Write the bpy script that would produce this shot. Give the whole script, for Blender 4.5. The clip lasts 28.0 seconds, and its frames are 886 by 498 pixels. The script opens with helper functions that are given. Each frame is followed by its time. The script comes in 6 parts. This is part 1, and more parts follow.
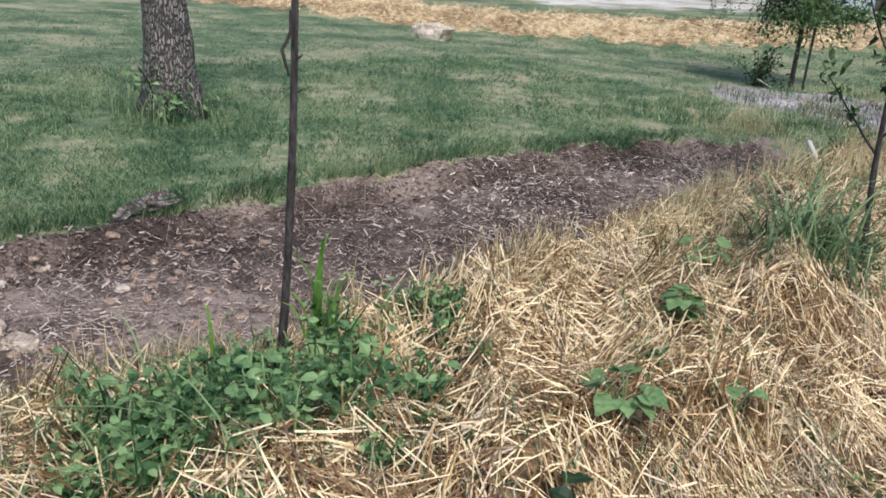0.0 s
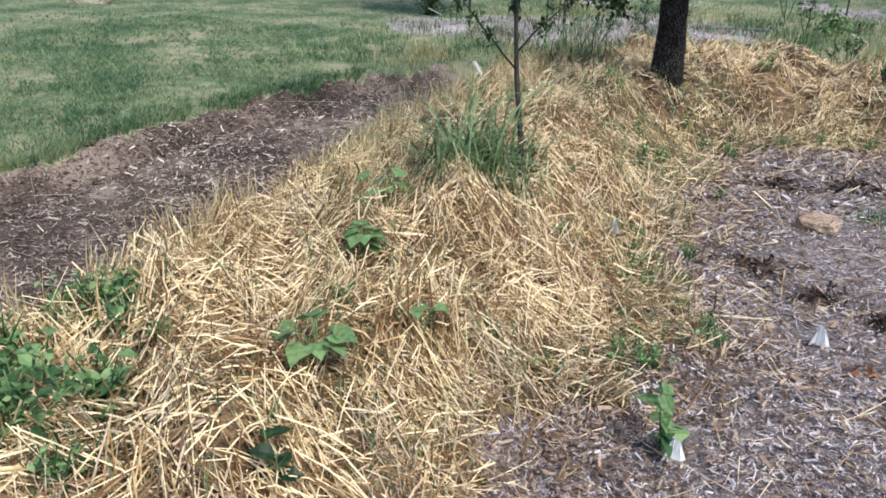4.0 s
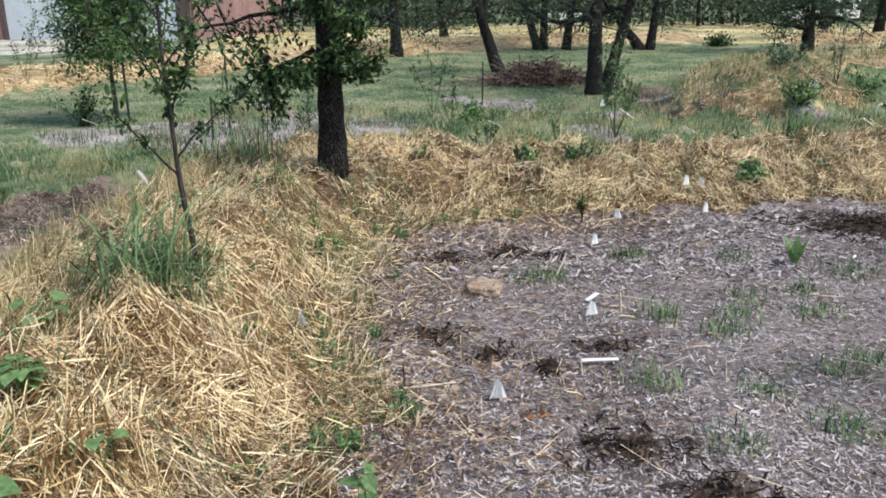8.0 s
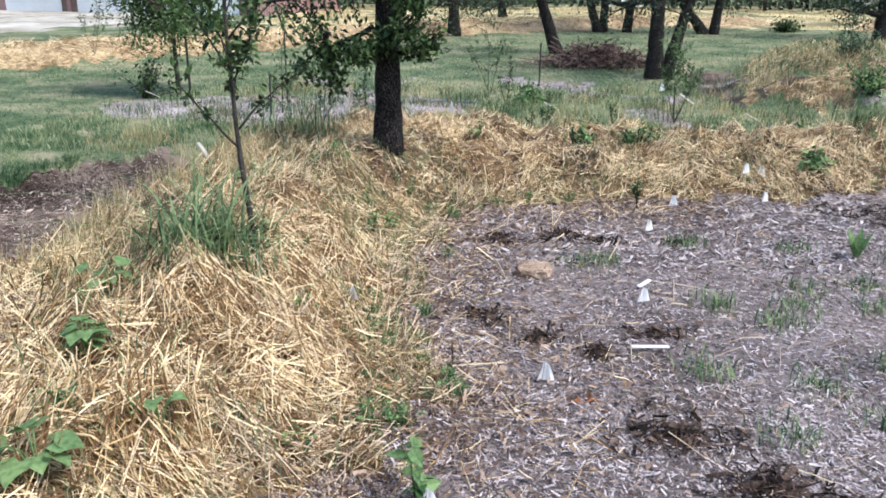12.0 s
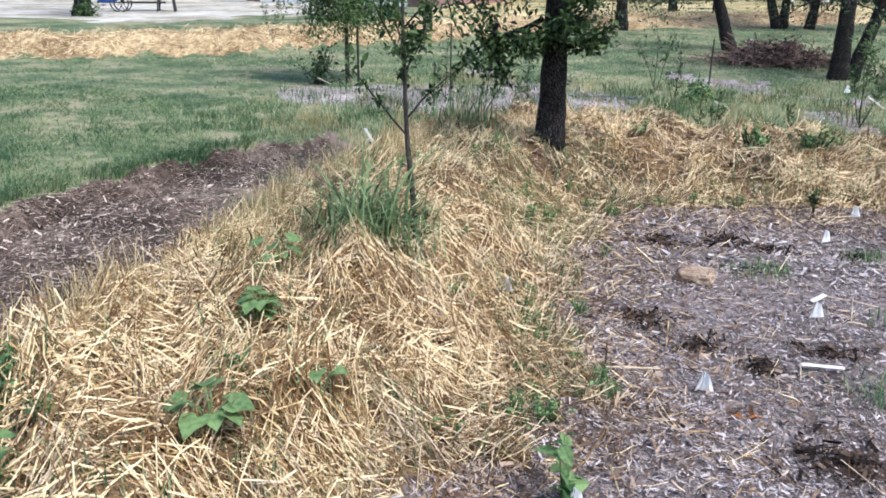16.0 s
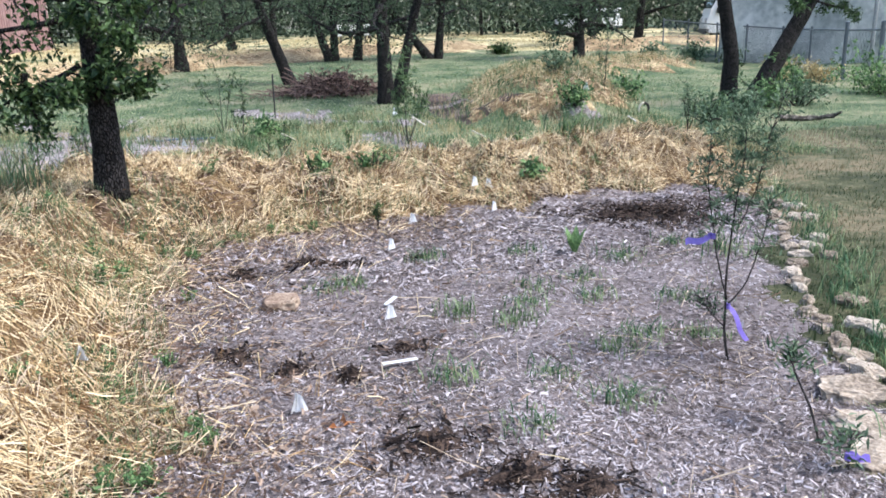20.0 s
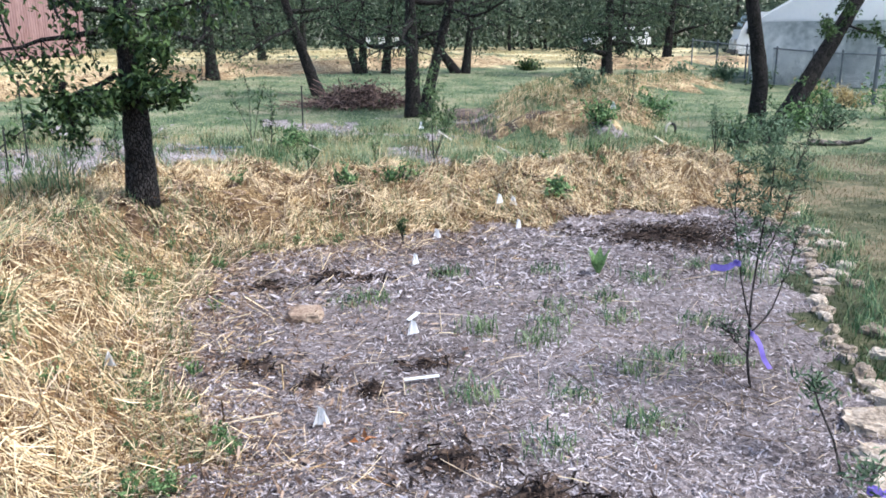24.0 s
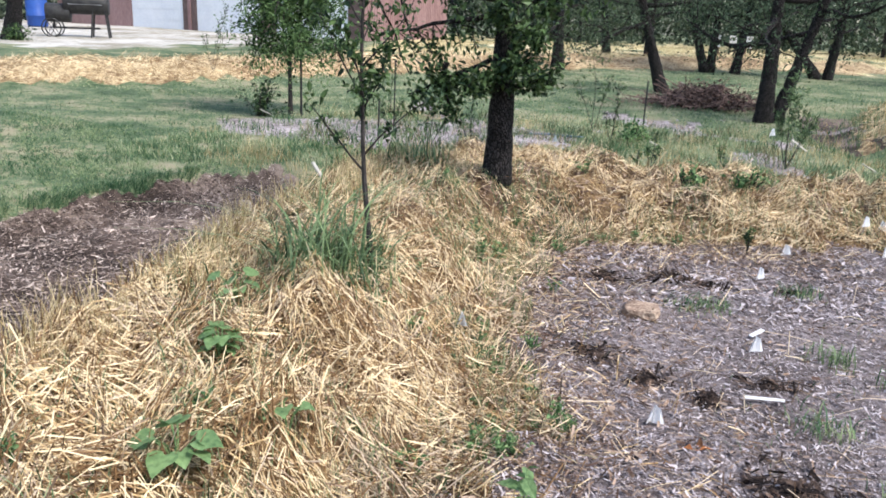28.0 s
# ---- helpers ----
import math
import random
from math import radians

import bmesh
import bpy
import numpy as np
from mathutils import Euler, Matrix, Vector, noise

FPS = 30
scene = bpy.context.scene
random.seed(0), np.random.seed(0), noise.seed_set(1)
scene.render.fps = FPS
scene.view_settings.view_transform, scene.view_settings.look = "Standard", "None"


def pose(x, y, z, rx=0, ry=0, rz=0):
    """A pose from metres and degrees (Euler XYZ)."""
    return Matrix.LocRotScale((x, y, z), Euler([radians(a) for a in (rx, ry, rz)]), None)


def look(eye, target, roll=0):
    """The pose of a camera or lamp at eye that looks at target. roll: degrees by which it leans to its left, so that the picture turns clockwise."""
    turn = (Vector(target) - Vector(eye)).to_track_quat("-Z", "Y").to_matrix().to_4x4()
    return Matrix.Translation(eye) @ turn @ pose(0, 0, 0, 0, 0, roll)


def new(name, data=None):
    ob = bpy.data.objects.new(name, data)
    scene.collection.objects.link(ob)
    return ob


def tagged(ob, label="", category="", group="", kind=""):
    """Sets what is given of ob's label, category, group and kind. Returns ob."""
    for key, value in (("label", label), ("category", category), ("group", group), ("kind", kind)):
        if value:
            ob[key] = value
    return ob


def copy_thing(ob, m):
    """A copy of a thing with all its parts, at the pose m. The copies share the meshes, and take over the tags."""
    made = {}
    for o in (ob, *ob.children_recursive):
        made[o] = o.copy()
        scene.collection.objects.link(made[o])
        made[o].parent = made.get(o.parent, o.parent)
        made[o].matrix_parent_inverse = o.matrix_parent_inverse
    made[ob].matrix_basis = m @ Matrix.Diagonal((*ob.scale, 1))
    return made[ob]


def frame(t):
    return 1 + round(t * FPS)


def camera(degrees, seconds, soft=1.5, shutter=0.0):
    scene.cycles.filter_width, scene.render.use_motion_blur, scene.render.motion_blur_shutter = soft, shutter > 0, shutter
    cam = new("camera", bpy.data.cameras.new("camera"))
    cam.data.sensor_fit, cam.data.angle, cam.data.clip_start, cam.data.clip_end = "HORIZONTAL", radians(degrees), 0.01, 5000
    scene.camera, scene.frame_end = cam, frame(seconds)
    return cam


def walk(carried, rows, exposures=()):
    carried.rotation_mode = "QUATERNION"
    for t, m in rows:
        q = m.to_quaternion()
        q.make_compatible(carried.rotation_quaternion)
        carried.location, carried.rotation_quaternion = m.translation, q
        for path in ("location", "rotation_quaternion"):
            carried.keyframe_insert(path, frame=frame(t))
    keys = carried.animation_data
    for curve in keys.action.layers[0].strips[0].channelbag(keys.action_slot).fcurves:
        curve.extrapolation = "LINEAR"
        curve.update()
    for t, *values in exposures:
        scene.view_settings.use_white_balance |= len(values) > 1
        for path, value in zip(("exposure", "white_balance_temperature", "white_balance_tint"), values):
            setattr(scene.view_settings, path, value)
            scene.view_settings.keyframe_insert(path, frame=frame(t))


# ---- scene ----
cam = camera(58.47, 28.0, soft=1.75)
# seconds, eye, turn to the left, tilt and roll in degrees
PATH = [
    (0, (-0.188, -0.038, 1.532), 45.05, -19.80, 3.58),
    (0.5, (-0.133, 0.002, 1.520), 54.54, -20.22, -0.42),
    (1, (-0.116, 0.007, 1.509), 61.15, -23.21, -1.87),
    (1.5, (-0.118, 0.000, 1.504), 62.63, -25.38, -1.41),
    (2, (-0.089, -0.010, 1.524), 58.86, -25.63, 0.31),
    (2.5, (-0.049, 0.014, 1.528), 50.68, -24.30, -0.68),
    (3, (-0.013, 0.042, 1.524), 44.75, -23.70, -0.03),
    (3.5, (0.018, 0.070, 1.522), 34.62, -23.86, -0.76),
    (4, (-0.043, 0.059, 1.548), 24.38, -22.96, -0.47),
    (4.5, (-0.081, -0.008, 1.573), 16.58, -19.27, 1.85),
    (5, (-0.074, -0.015, 1.577), 10.16, -17.31, 2.22),
    (5.5, (-0.042, -0.003, 1.574), 6.09, -15.94, 1.18),
    (6, (-0.007, 0.015, 1.569), 3.77, -15.23, -0.27),
    (6.5, (0.012, 0.028, 1.565), 2.58, -15.27, -1.16),
    (7, (0.025, 0.047, 1.554), 1.75, -16.03, -1.63),
    (7.5, (0.017, 0.048, 1.557), 2.34, -16.42, -1.33),
    (8, (0.022, 0.045, 1.552), 1.29, -16.34, -0.97),
    (8.5, (0.042, 0.026, 1.563), -0.88, -16.47, -0.93),
    (9, (0.048, 0.021, 1.557), -4.29, -16.40, 0.29),
    (9.5, (0.057, 0.029, 1.551), -6.65, -17.14, 0.34),
    (10, (0.048, 0.046, 1.544), -8.28, -18.54, 1.03),
    (10.5, (0.055, 0.041, 1.546), -8.16, -18.97, 0.70),
    (11, (0.035, 0.029, 1.557), -4.27, -18.18, 0.25),
    (11.5, (0.001, 0.017, 1.555), 2.29, -17.62, 0.70),
    (12, (0.010, 0.033, 1.547), 5.06, -17.67, 0.02),
    (12.5, (0.017, 0.038, 1.553), 3.15, -17.20, -0.08),
    (13, (-0.048, 0.049, 1.538), 9.80, -17.65, 0.88),
    (13.5, (-0.093, 0.046, 1.522), 21.01, -19.03, 1.49),
    (14, (-0.098, 0.042, 1.523), 28.58, -19.46, 1.77),
    (14.5, (-0.090, 0.037, 1.531), 30.07, -19.31, 1.84),
    (15, (-0.077, 0.031, 1.540), 27.31, -18.90, 1.69),
    (15.5, (-0.065, 0.030, 1.543), 22.10, -18.55, 1.30),
    (16, (-0.038, 0.034, 1.540), 16.28, -18.20, 0.43),
    (16.5, (-0.000, 0.037, 1.552), 10.45, -17.39, -0.77),
    (17, (0.020, 0.021, 1.555), 4.74, -16.70, 1.44),
    (17.5, (0.071, 0.021, 1.541), -4.10, -17.55, 1.29),
    (18, (0.082, 0.026, 1.534), -9.99, -18.37, 0.72),
    (18.5, (0.067, 0.014, 1.541), -9.84, -18.20, 1.44),
    (19, (0.078, 0.002, 1.546), -10.39, -17.38, 1.93),
    (19.5, (0.084, 0.005, 1.544), -12.15, -16.53, -0.04),
    (20, (0.107, 0.027, 1.539), -12.93, -15.87, -1.76),
    (20.5, (0.117, 0.046, 1.545), -14.19, -15.90, -1.69),
    (21, (0.119, 0.040, 1.548), -14.99, -14.89, -0.97),
    (21.5, (0.100, 0.034, 1.560), -14.29, -14.60, -0.71),
    (22, (0.107, 0.032, 1.555), -14.04, -14.55, -1.21),
    (22.5, (0.127, 0.030, 1.542), -14.24, -14.65, -2.38),
    (23, (0.145, 0.027, 1.532), -14.18, -14.80, -3.24),
    (23.5, (0.144, 0.023, 1.533), -13.12, -14.89, -2.80),
    (24, (0.086, 0.007, 1.572), -11.34, -14.91, -0.45),
    (24.5, (0.043, 0.038, 1.543), -6.70, -13.36, -0.96),
    (25, (-0.013, 0.027, 1.566), 3.43, -14.70, 0.46),
    (25.5, (-0.022, 0.026, 1.559), 9.65, -15.37, 1.24),
    (26, (-0.003, 0.032, 1.558), 8.08, -16.21, 1.46),
    (26.5, (0.000, 0.009, 1.566), 5.19, -15.29, 1.42),
    (27, (-0.017, 0.007, 1.574), 5.69, -15.99, 1.40),
    (27.5, (-0.061, -0.000, 1.571), 8.22, -16.19, 2.47),
    (28, (-0.121, -0.033, 1.566), 11.49, -15.74, 2.28),
]


def aim(eye, yaw, tilt, roll):
    a, b = radians(yaw), radians(tilt)
    return look(eye, (eye[0] - math.sin(a) * math.cos(b), eye[1] + math.cos(a) * math.cos(b), eye[2] + math.sin(b)), roll)


# seconds, stops, white balance
EXPOSURES = [(0, 0.55, 6350, 10), (1, 0.74, 6000, 8), (2, 0.74, 6050, 8), (3, 0.76, 6150, 6), (4, 0.72, 6400, 7), (6.5, 0.64, 6750, 4), (8, 0.66, 6700, 4), (9, 0.7, 6650, 5),
             (10, 0.8, 6500, 9), (12, 0.9, 6350, 9), (13, 0.95, 6300, 9), (16, 0.88, 6250, 9), (17, 0.95, 6250, 9), (18, 0.97, 6250, 9), (21, 1.12, 6200, 9), (24, 1.12, 6200, 9),
             (25.5, 0.97, 6500, 10), (28, 0.94, 6450, 10)]
walk(cam, [(t, aim(eye, yaw, tilt, roll)) for t, eye, yaw, tilt, roll in PATH], EXPOSURES)

# ---- sky and sun ----
SUN_AZ, SUN_EL = 115.0, 55.0   # degrees clockwise from +y, and above the horizon
world = bpy.data.worlds.new("sky")
scene.world = world
world.use_nodes = True
sky = world.node_tree.nodes.new("ShaderNodeTexSky")
sky.sky_type, sky.sun_disc = "NISHITA", False
sky.sun_elevation, sky.sun_rotation = radians(SUN_EL), radians(SUN_AZ)
sky.air_density, sky.dust_density, sky.ozone_density = 1.0, 2.0, 1.0
world.node_tree.nodes["Background"].inputs["Strength"].default_value = 0.15
world.node_tree.links.new(sky.outputs[0], world.node_tree.nodes["Background"].inputs["Color"])
sun = new("sun", bpy.data.lights.new("sun", "SUN"))
sun.data.energy, sun.data.angle, sun.data.color = 2.2, radians(18), (1.0, 0.97, 0.935)
a, b = radians(SUN_AZ), radians(SUN_EL)
sun.matrix_world = look((0, 0, 30), (-math.sin(a) * math.cos(b) * 30, -math.cos(a) * math.cos(b) * 30, 30 - 30 * math.sin(b)))

# ---- materials ----


def surface(name, low, high, scale=20.0, fine=120.0, rough=0.9, bump=0.3, island=0.0, each=0.0, glow_through=0.0, mid=None, metal=0.0,
            patch=0.0, patch_scale=1.2, grain=(1, 1, 1)):
    """Two scales of noise between two colours, with variation from piece to piece and relief."""
    m = bpy.data.materials.new(name)
    m.use_nodes = True
    t, n = m.node_tree.links, m.node_tree.nodes
    bsdf = n["Principled BSDF"]
    bsdf.inputs["Roughness"].default_value, bsdf.inputs["Metallic"].default_value = rough, metal
    bsdf.inputs["Specular IOR Level"].default_value = 0.25
    where = n.new("ShaderNodeTexCoord")
    scaled = n.new("ShaderNodeMapping")
    scaled.inputs["Scale"].default_value = grain
    t.new(where.outputs["Object"], scaled.inputs["Vector"])
    big, small = n.new("ShaderNodeTexNoise"), n.new("ShaderNodeTexNoise")
    for tex, s in ((big, scale), (small, fine)):
        tex.inputs["Scale"].default_value, tex.inputs["Detail"].default_value = s, 4.0
        t.new(scaled.outputs["Vector"], tex.inputs["Vector"])
    mix = n.new("ShaderNodeMath")
    mix.operation = "MULTIPLY_ADD"
    mix.inputs[1].default_value = 0.5
    half = n.new("ShaderNodeMath")
    half.operation = "MULTIPLY"
    half.inputs[1].default_value = 0.5
    t.new(big.outputs["Fac"], half.inputs[0])
    t.new(small.outputs["Fac"], mix.inputs[0])
    t.new(half.outputs[0], mix.inputs[2])
    ramp = n.new("ShaderNodeValToRGB")
    ramp.color_ramp.elements[0].position, ramp.color_ramp.elements[0].color = 0.36, (*low, 1)
    ramp.color_ramp.elements[1].position, ramp.color_ramp.elements[1].color = 0.64, (*high, 1)
    if mid:
        ramp.color_ramp.elements.new(0.5).color = (*mid, 1)
    last = mix.outputs[0]
    if island or each:
        info = n.new("ShaderNodeNewGeometry" if island else "ShaderNodeObjectInfo")
        own = info.outputs["Random Per Island" if island else "Random"]
        shift = n.new("ShaderNodeMath")
        shift.operation = "MULTIPLY_ADD"
        shift.inputs[1].default_value, shift.inputs[2].default_value = (island or each), -0.5 * (island or each)
        t.new(own, shift.inputs[0])
        add = n.new("ShaderNodeMath")
        t.new(last, add.inputs[0])
        t.new(shift.outputs[0], add.inputs[1])
        last = add.outputs[0]
    if patch:
        wide = n.new("ShaderNodeTexNoise")
        wide.inputs["Scale"].default_value, wide.inputs["Detail"].default_value = patch_scale, 3.0
        t.new(where.outputs["Object"], wide.inputs["Vector"])
        part_ = n.new("ShaderNodeMath")
        part_.operation = "MULTIPLY_ADD"
        part_.inputs[1].default_value, part_.inputs[2].default_value = patch, -0.5 * patch
        t.new(wide.outputs["Fac"], part_.inputs[0])
        add = n.new("ShaderNodeMath")
        t.new(last, add.inputs[0])
        t.new(part_.outputs[0], add.inputs[1])
        last = add.outputs[0]
    t.new(last, ramp.inputs["Fac"])
    t.new(ramp.outputs["Color"], bsdf.inputs["Base Color"])
    if bump:
        relief = n.new("ShaderNodeBump")
        relief.inputs["Strength"].default_value, relief.inputs["Distance"].default_value = bump, 0.02
        t.new(mix.outputs[0], relief.inputs["Height"])
        t.new(relief.outputs["Normal"], bsdf.inputs["Normal"])
    if glow_through:
        thin, both = n.new("ShaderNodeBsdfTranslucent"), n.new("ShaderNodeMixShader")
        both.inputs[0].default_value = glow_through
        t.new(ramp.outputs["Color"], thin.inputs["Color"])
        t.new(bsdf.outputs[0], both.inputs[1])
        t.new(thin.outputs[0], both.inputs[2])
        t.new(both.outputs[0], n["Material Output"].inputs["Surface"])
    return m


GRASS_GROUND = surface("lawn_soil", (0.05, 0.08, 0.04), (0.27, 0.245, 0.155), 7, 45, 0.95, 0.8, patch=0.8, patch_scale=0.9, mid=(0.115, 0.155, 0.078))
DULL_GROUND = surface("dull_lawn_soil", (0.04, 0.045, 0.022), (0.21, 0.17, 0.105), 7, 45, 0.95, 0.8, patch=0.9, patch_scale=0.8, mid=(0.085, 0.09, 0.045))
DRY_FIELD = surface("pale_dry_field", (0.20, 0.19, 0.085), (0.70, 0.60, 0.37), 2, 18, 0.95, 0.6, patch=0.8, patch_scale=0.25, mid=(0.47, 0.40, 0.215))
# near straw layer: its dark tone paints the shaded gaps between stalks
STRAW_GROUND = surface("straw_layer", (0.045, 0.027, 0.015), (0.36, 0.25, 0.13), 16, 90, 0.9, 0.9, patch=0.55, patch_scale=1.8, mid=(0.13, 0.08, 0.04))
# paler straw layer for the far berms, without the painted gap shade
STRAW_FAR = surface("far_straw_layer", (0.10, 0.065, 0.035), (0.60, 0.48, 0.29), 9, 60, 0.9, 0.9, patch=0.55, patch_scale=0.9, mid=(0.31, 0.215, 0.115))
# near chip layer: darkened so that gaps between chips read as shade
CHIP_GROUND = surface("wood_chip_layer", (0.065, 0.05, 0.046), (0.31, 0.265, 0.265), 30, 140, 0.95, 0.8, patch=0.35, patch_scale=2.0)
# far chip patches: paler grey, no gap shade in the colour
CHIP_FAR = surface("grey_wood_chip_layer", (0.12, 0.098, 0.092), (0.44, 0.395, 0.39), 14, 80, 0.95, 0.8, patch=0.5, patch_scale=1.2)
SOIL_GROUND = surface("bare_soil", (0.035, 0.025, 0.02), (0.25, 0.195, 0.162), 6, 60, 0.95, 0.8, patch=0.9, patch_scale=0.9, mid=(0.098, 0.071, 0.058))
GRAVEL_GROUND = surface("pale_gravel", (0.22, 0.195, 0.14), (0.56, 0.535, 0.49), 3, 60, 0.95, 0.5, patch=0.8, patch_scale=0.35)
STRAW_STALK = surface("straw_stalk", (0.17, 0.095, 0.042), (0.86, 0.70, 0.45), 3, 30, 0.55, 0, island=0.68, mid=(0.55, 0.385, 0.19), patch=0.6, patch_scale=2.2)
DULL_STALK = surface("weathered_straw_stalk", (0.13, 0.085, 0.055), (0.62, 0.50, 0.37), 3, 30, 0.7, 0, island=0.6, mid=(0.34, 0.25, 0.175), patch=0.4, patch_scale=2.2)
DRY_GRASS = surface("dry_grass", (0.34, 0.26, 0.12), (0.66, 0.55, 0.32), 3, 30, 0.7, 0, island=0.4, glow_through=0.25)
CHIP_PIECE = surface("wood_chip", (0.09, 0.07, 0.066), (0.55, 0.50, 0.515), 20, 120, 0.9, 0, island=0.42, mid=(0.325, 0.278, 0.28), patch=0.45, patch_scale=1.1)
LITTER = surface("leaf_litter", (0.085, 0.062, 0.052), (0.46, 0.38, 0.325), 20, 120, 0.9, 0, island=0.38, mid=(0.235, 0.18, 0.155), patch=0.5, patch_scale=1.3)
# dark brown litter; its darkness also stands in for shade under the swale's lip
DARK_LITTER = surface("damp_shade_litter", (0.03, 0.021, 0.017), (0.22, 0.165, 0.135), 20, 120, 0.9, 0, island=0.45, mid=(0.085, 0.06, 0.05))
PALE_LITTER = surface("pale_bark_litter", (0.12, 0.085, 0.07), (0.62, 0.52, 0.45), 20, 120, 0.9, 0, island=0.45, mid=(0.31, 0.24, 0.205), patch=0.5, patch_scale=1.1)
BARK_CRUMB = surface("reddish_bark", (0.085, 0.052, 0.04), (0.38, 0.285, 0.22), 20, 120, 0.9, 0, island=0.45, mid=(0.23, 0.15, 0.105))
COMPOST = surface("dark_compost", (0.012, 0.008, 0.007), (0.11, 0.075, 0.058), 30, 140, 0.95, 0.9, island=0.4, mid=(0.032, 0.021, 0.017))
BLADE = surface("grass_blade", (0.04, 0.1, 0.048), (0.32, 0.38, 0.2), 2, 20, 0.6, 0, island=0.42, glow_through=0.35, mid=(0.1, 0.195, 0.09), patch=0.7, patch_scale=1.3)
# pale rough grass, also a lighter copy of BLADE that paints sunlight on lawns
PALE_BLADE = surface("pale_sunlit_grass_blade", (0.08, 0.15, 0.065), (0.56, 0.56, 0.36), 2, 20, 0.6, 0, island=0.3, glow_through=0.4, mid=(0.25, 0.35, 0.18), patch=0.8, patch_scale=0.5)
# dull brownish grass, made darker still to carry tree shade on the right lawn
DULL_BLADE = surface("dry_shaded_blade", (0.04, 0.068, 0.028), (0.23, 0.19, 0.11), 2, 20, 0.6, 0, island=0.3, glow_through=0.3, mid=(0.09, 0.125, 0.055), patch=1.2, patch_scale=0.8)
WEED_LEAF = surface("weed_leaf", (0.055, 0.125, 0.048), (0.26, 0.40, 0.17), 5, 60, 0.5, 0.1, island=0.55, glow_through=0.4)
BROAD_BLADE = surface("broad_grass_blade", (0.045, 0.09, 0.04), (0.23, 0.32, 0.15), 2, 30, 0.5, 0, island=0.5, glow_through=0.35)
OAK_LEAF = surface("oak_leaf", (0.014, 0.034, 0.014), (0.10, 0.165, 0.058), 2, 30, 0.45, 0, island=0.5, glow_through=0.25)
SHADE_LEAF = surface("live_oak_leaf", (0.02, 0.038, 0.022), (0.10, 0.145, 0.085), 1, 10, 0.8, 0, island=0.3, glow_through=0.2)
# a little paler than SHADE_LEAF: distance haze put into the leaf colour
FAR_LEAF = surface("distant_leaf", (0.02, 0.034, 0.024), (0.14, 0.18, 0.115), 1, 10, 0.85, 0, island=0.3, glow_through=0.3)
YOUNG_LEAF = surface("young_tree_leaf", (0.025, 0.062, 0.022), (0.17, 0.27, 0.10), 2, 30, 0.5, 0, island=0.5, glow_through=0.35)
FRESH_LEAF = surface("fresh_leaf", (0.06, 0.15, 0.025), (0.24, 0.40, 0.09), 2, 30, 0.5, 0, island=0.4, glow_through=0.4)
GREY_LEAF = surface("grey_green_leaf", (0.05, 0.09, 0.05), (0.20, 0.28, 0.17), 4, 60, 0.6, 0, island=0.4, glow_through=0.25)


def plated_bark(name, crack, low, high, scale=58.0, stretch=0.42):
    """Bark broken into small upright plates with dark cracks between them and pale weathered faces."""
    m = surface(name, low, high, 22, 120, 0.95, 0, grain=(1, 1, 0.5))
    t, n = m.node_tree.links, m.node_tree.nodes
    bsdf = n["Principled BSDF"]
    where, ramp = n["Texture Coordinate"], n["Color Ramp"]
    squeeze, bend, shift = n.new("ShaderNodeMapping"), n.new("ShaderNodeTexNoise"), n.new("ShaderNodeMixRGB")
    squeeze.inputs["Scale"].default_value = (1, 1, stretch)
    bend.inputs["Scale"].default_value = 9.0
    shift.blend_type = "ADD"
    shift.inputs["Fac"].default_value = 0.045
    t.new(where.outputs["Object"], shift.inputs["Color1"])
    t.new(where.outputs["Object"], bend.inputs["Vector"])
    t.new(bend.outputs["Color"], shift.inputs["Color2"])
    t.new(shift.outputs["Color"], squeeze.inputs["Vector"])
    cell = n.new("ShaderNodeTexVoronoi")
    cell.feature = "DISTANCE_TO_EDGE"
    cell.inputs["Scale"].default_value = scale
    t.new(squeeze.outputs["Vector"], cell.inputs["Vector"])
    edge = n.new("ShaderNodeMapRange")
    edge.inputs["From Min"].default_value, edge.inputs["From Max"].default_value = 0.03, 0.22
    t.new(cell.outputs["Distance"], edge.inputs["Value"])
    mix = n.new("ShaderNodeMixRGB")
    mix.inputs["Color1"].default_value = (*crack, 1)
    t.new(edge.outputs["Result"], mix.inputs["Fac"])
    t.new(ramp.outputs["Color"], mix.inputs["Color2"])
    t.new(mix.outputs["Color"], bsdf.inputs["Base Color"])
    relief = n.new("ShaderNodeBump")
    relief.inputs["Strength"].default_value, relief.inputs["Distance"].default_value = 0.9, 0.02
    t.new(edge.outputs["Result"], relief.inputs["Height"])
    t.new(relief.outputs["Normal"], bsdf.inputs["Normal"])
    return m


BARK = plated_bark("oak_bark", (0.006, 0.005, 0.005), (0.011, 0.0095, 0.009), (0.088, 0.077, 0.074))
PALE_BARK = plated_bark("weathered_bark", (0.055, 0.048, 0.043), (0.12, 0.105, 0.095), (0.36, 0.325, 0.295), 52.0, 0.24)
TWIG = surface("young_bark", (0.013, 0.0105, 0.01), (0.07, 0.06, 0.056), 30, 120, 0.85, 0.4, grain=(1, 1, 0.3))
RED_BRUSH = surface("dead_brush", (0.035, 0.022, 0.019), (0.28, 0.185, 0.155), 10, 60, 0.9, 0, island=0.5)
LIMESTONE = surface("limestone", (0.16, 0.125, 0.095), (0.60, 0.51, 0.42), 11, 60, 0.95, 1.0, each=0.25, mid=(0.40, 0.325, 0.255))
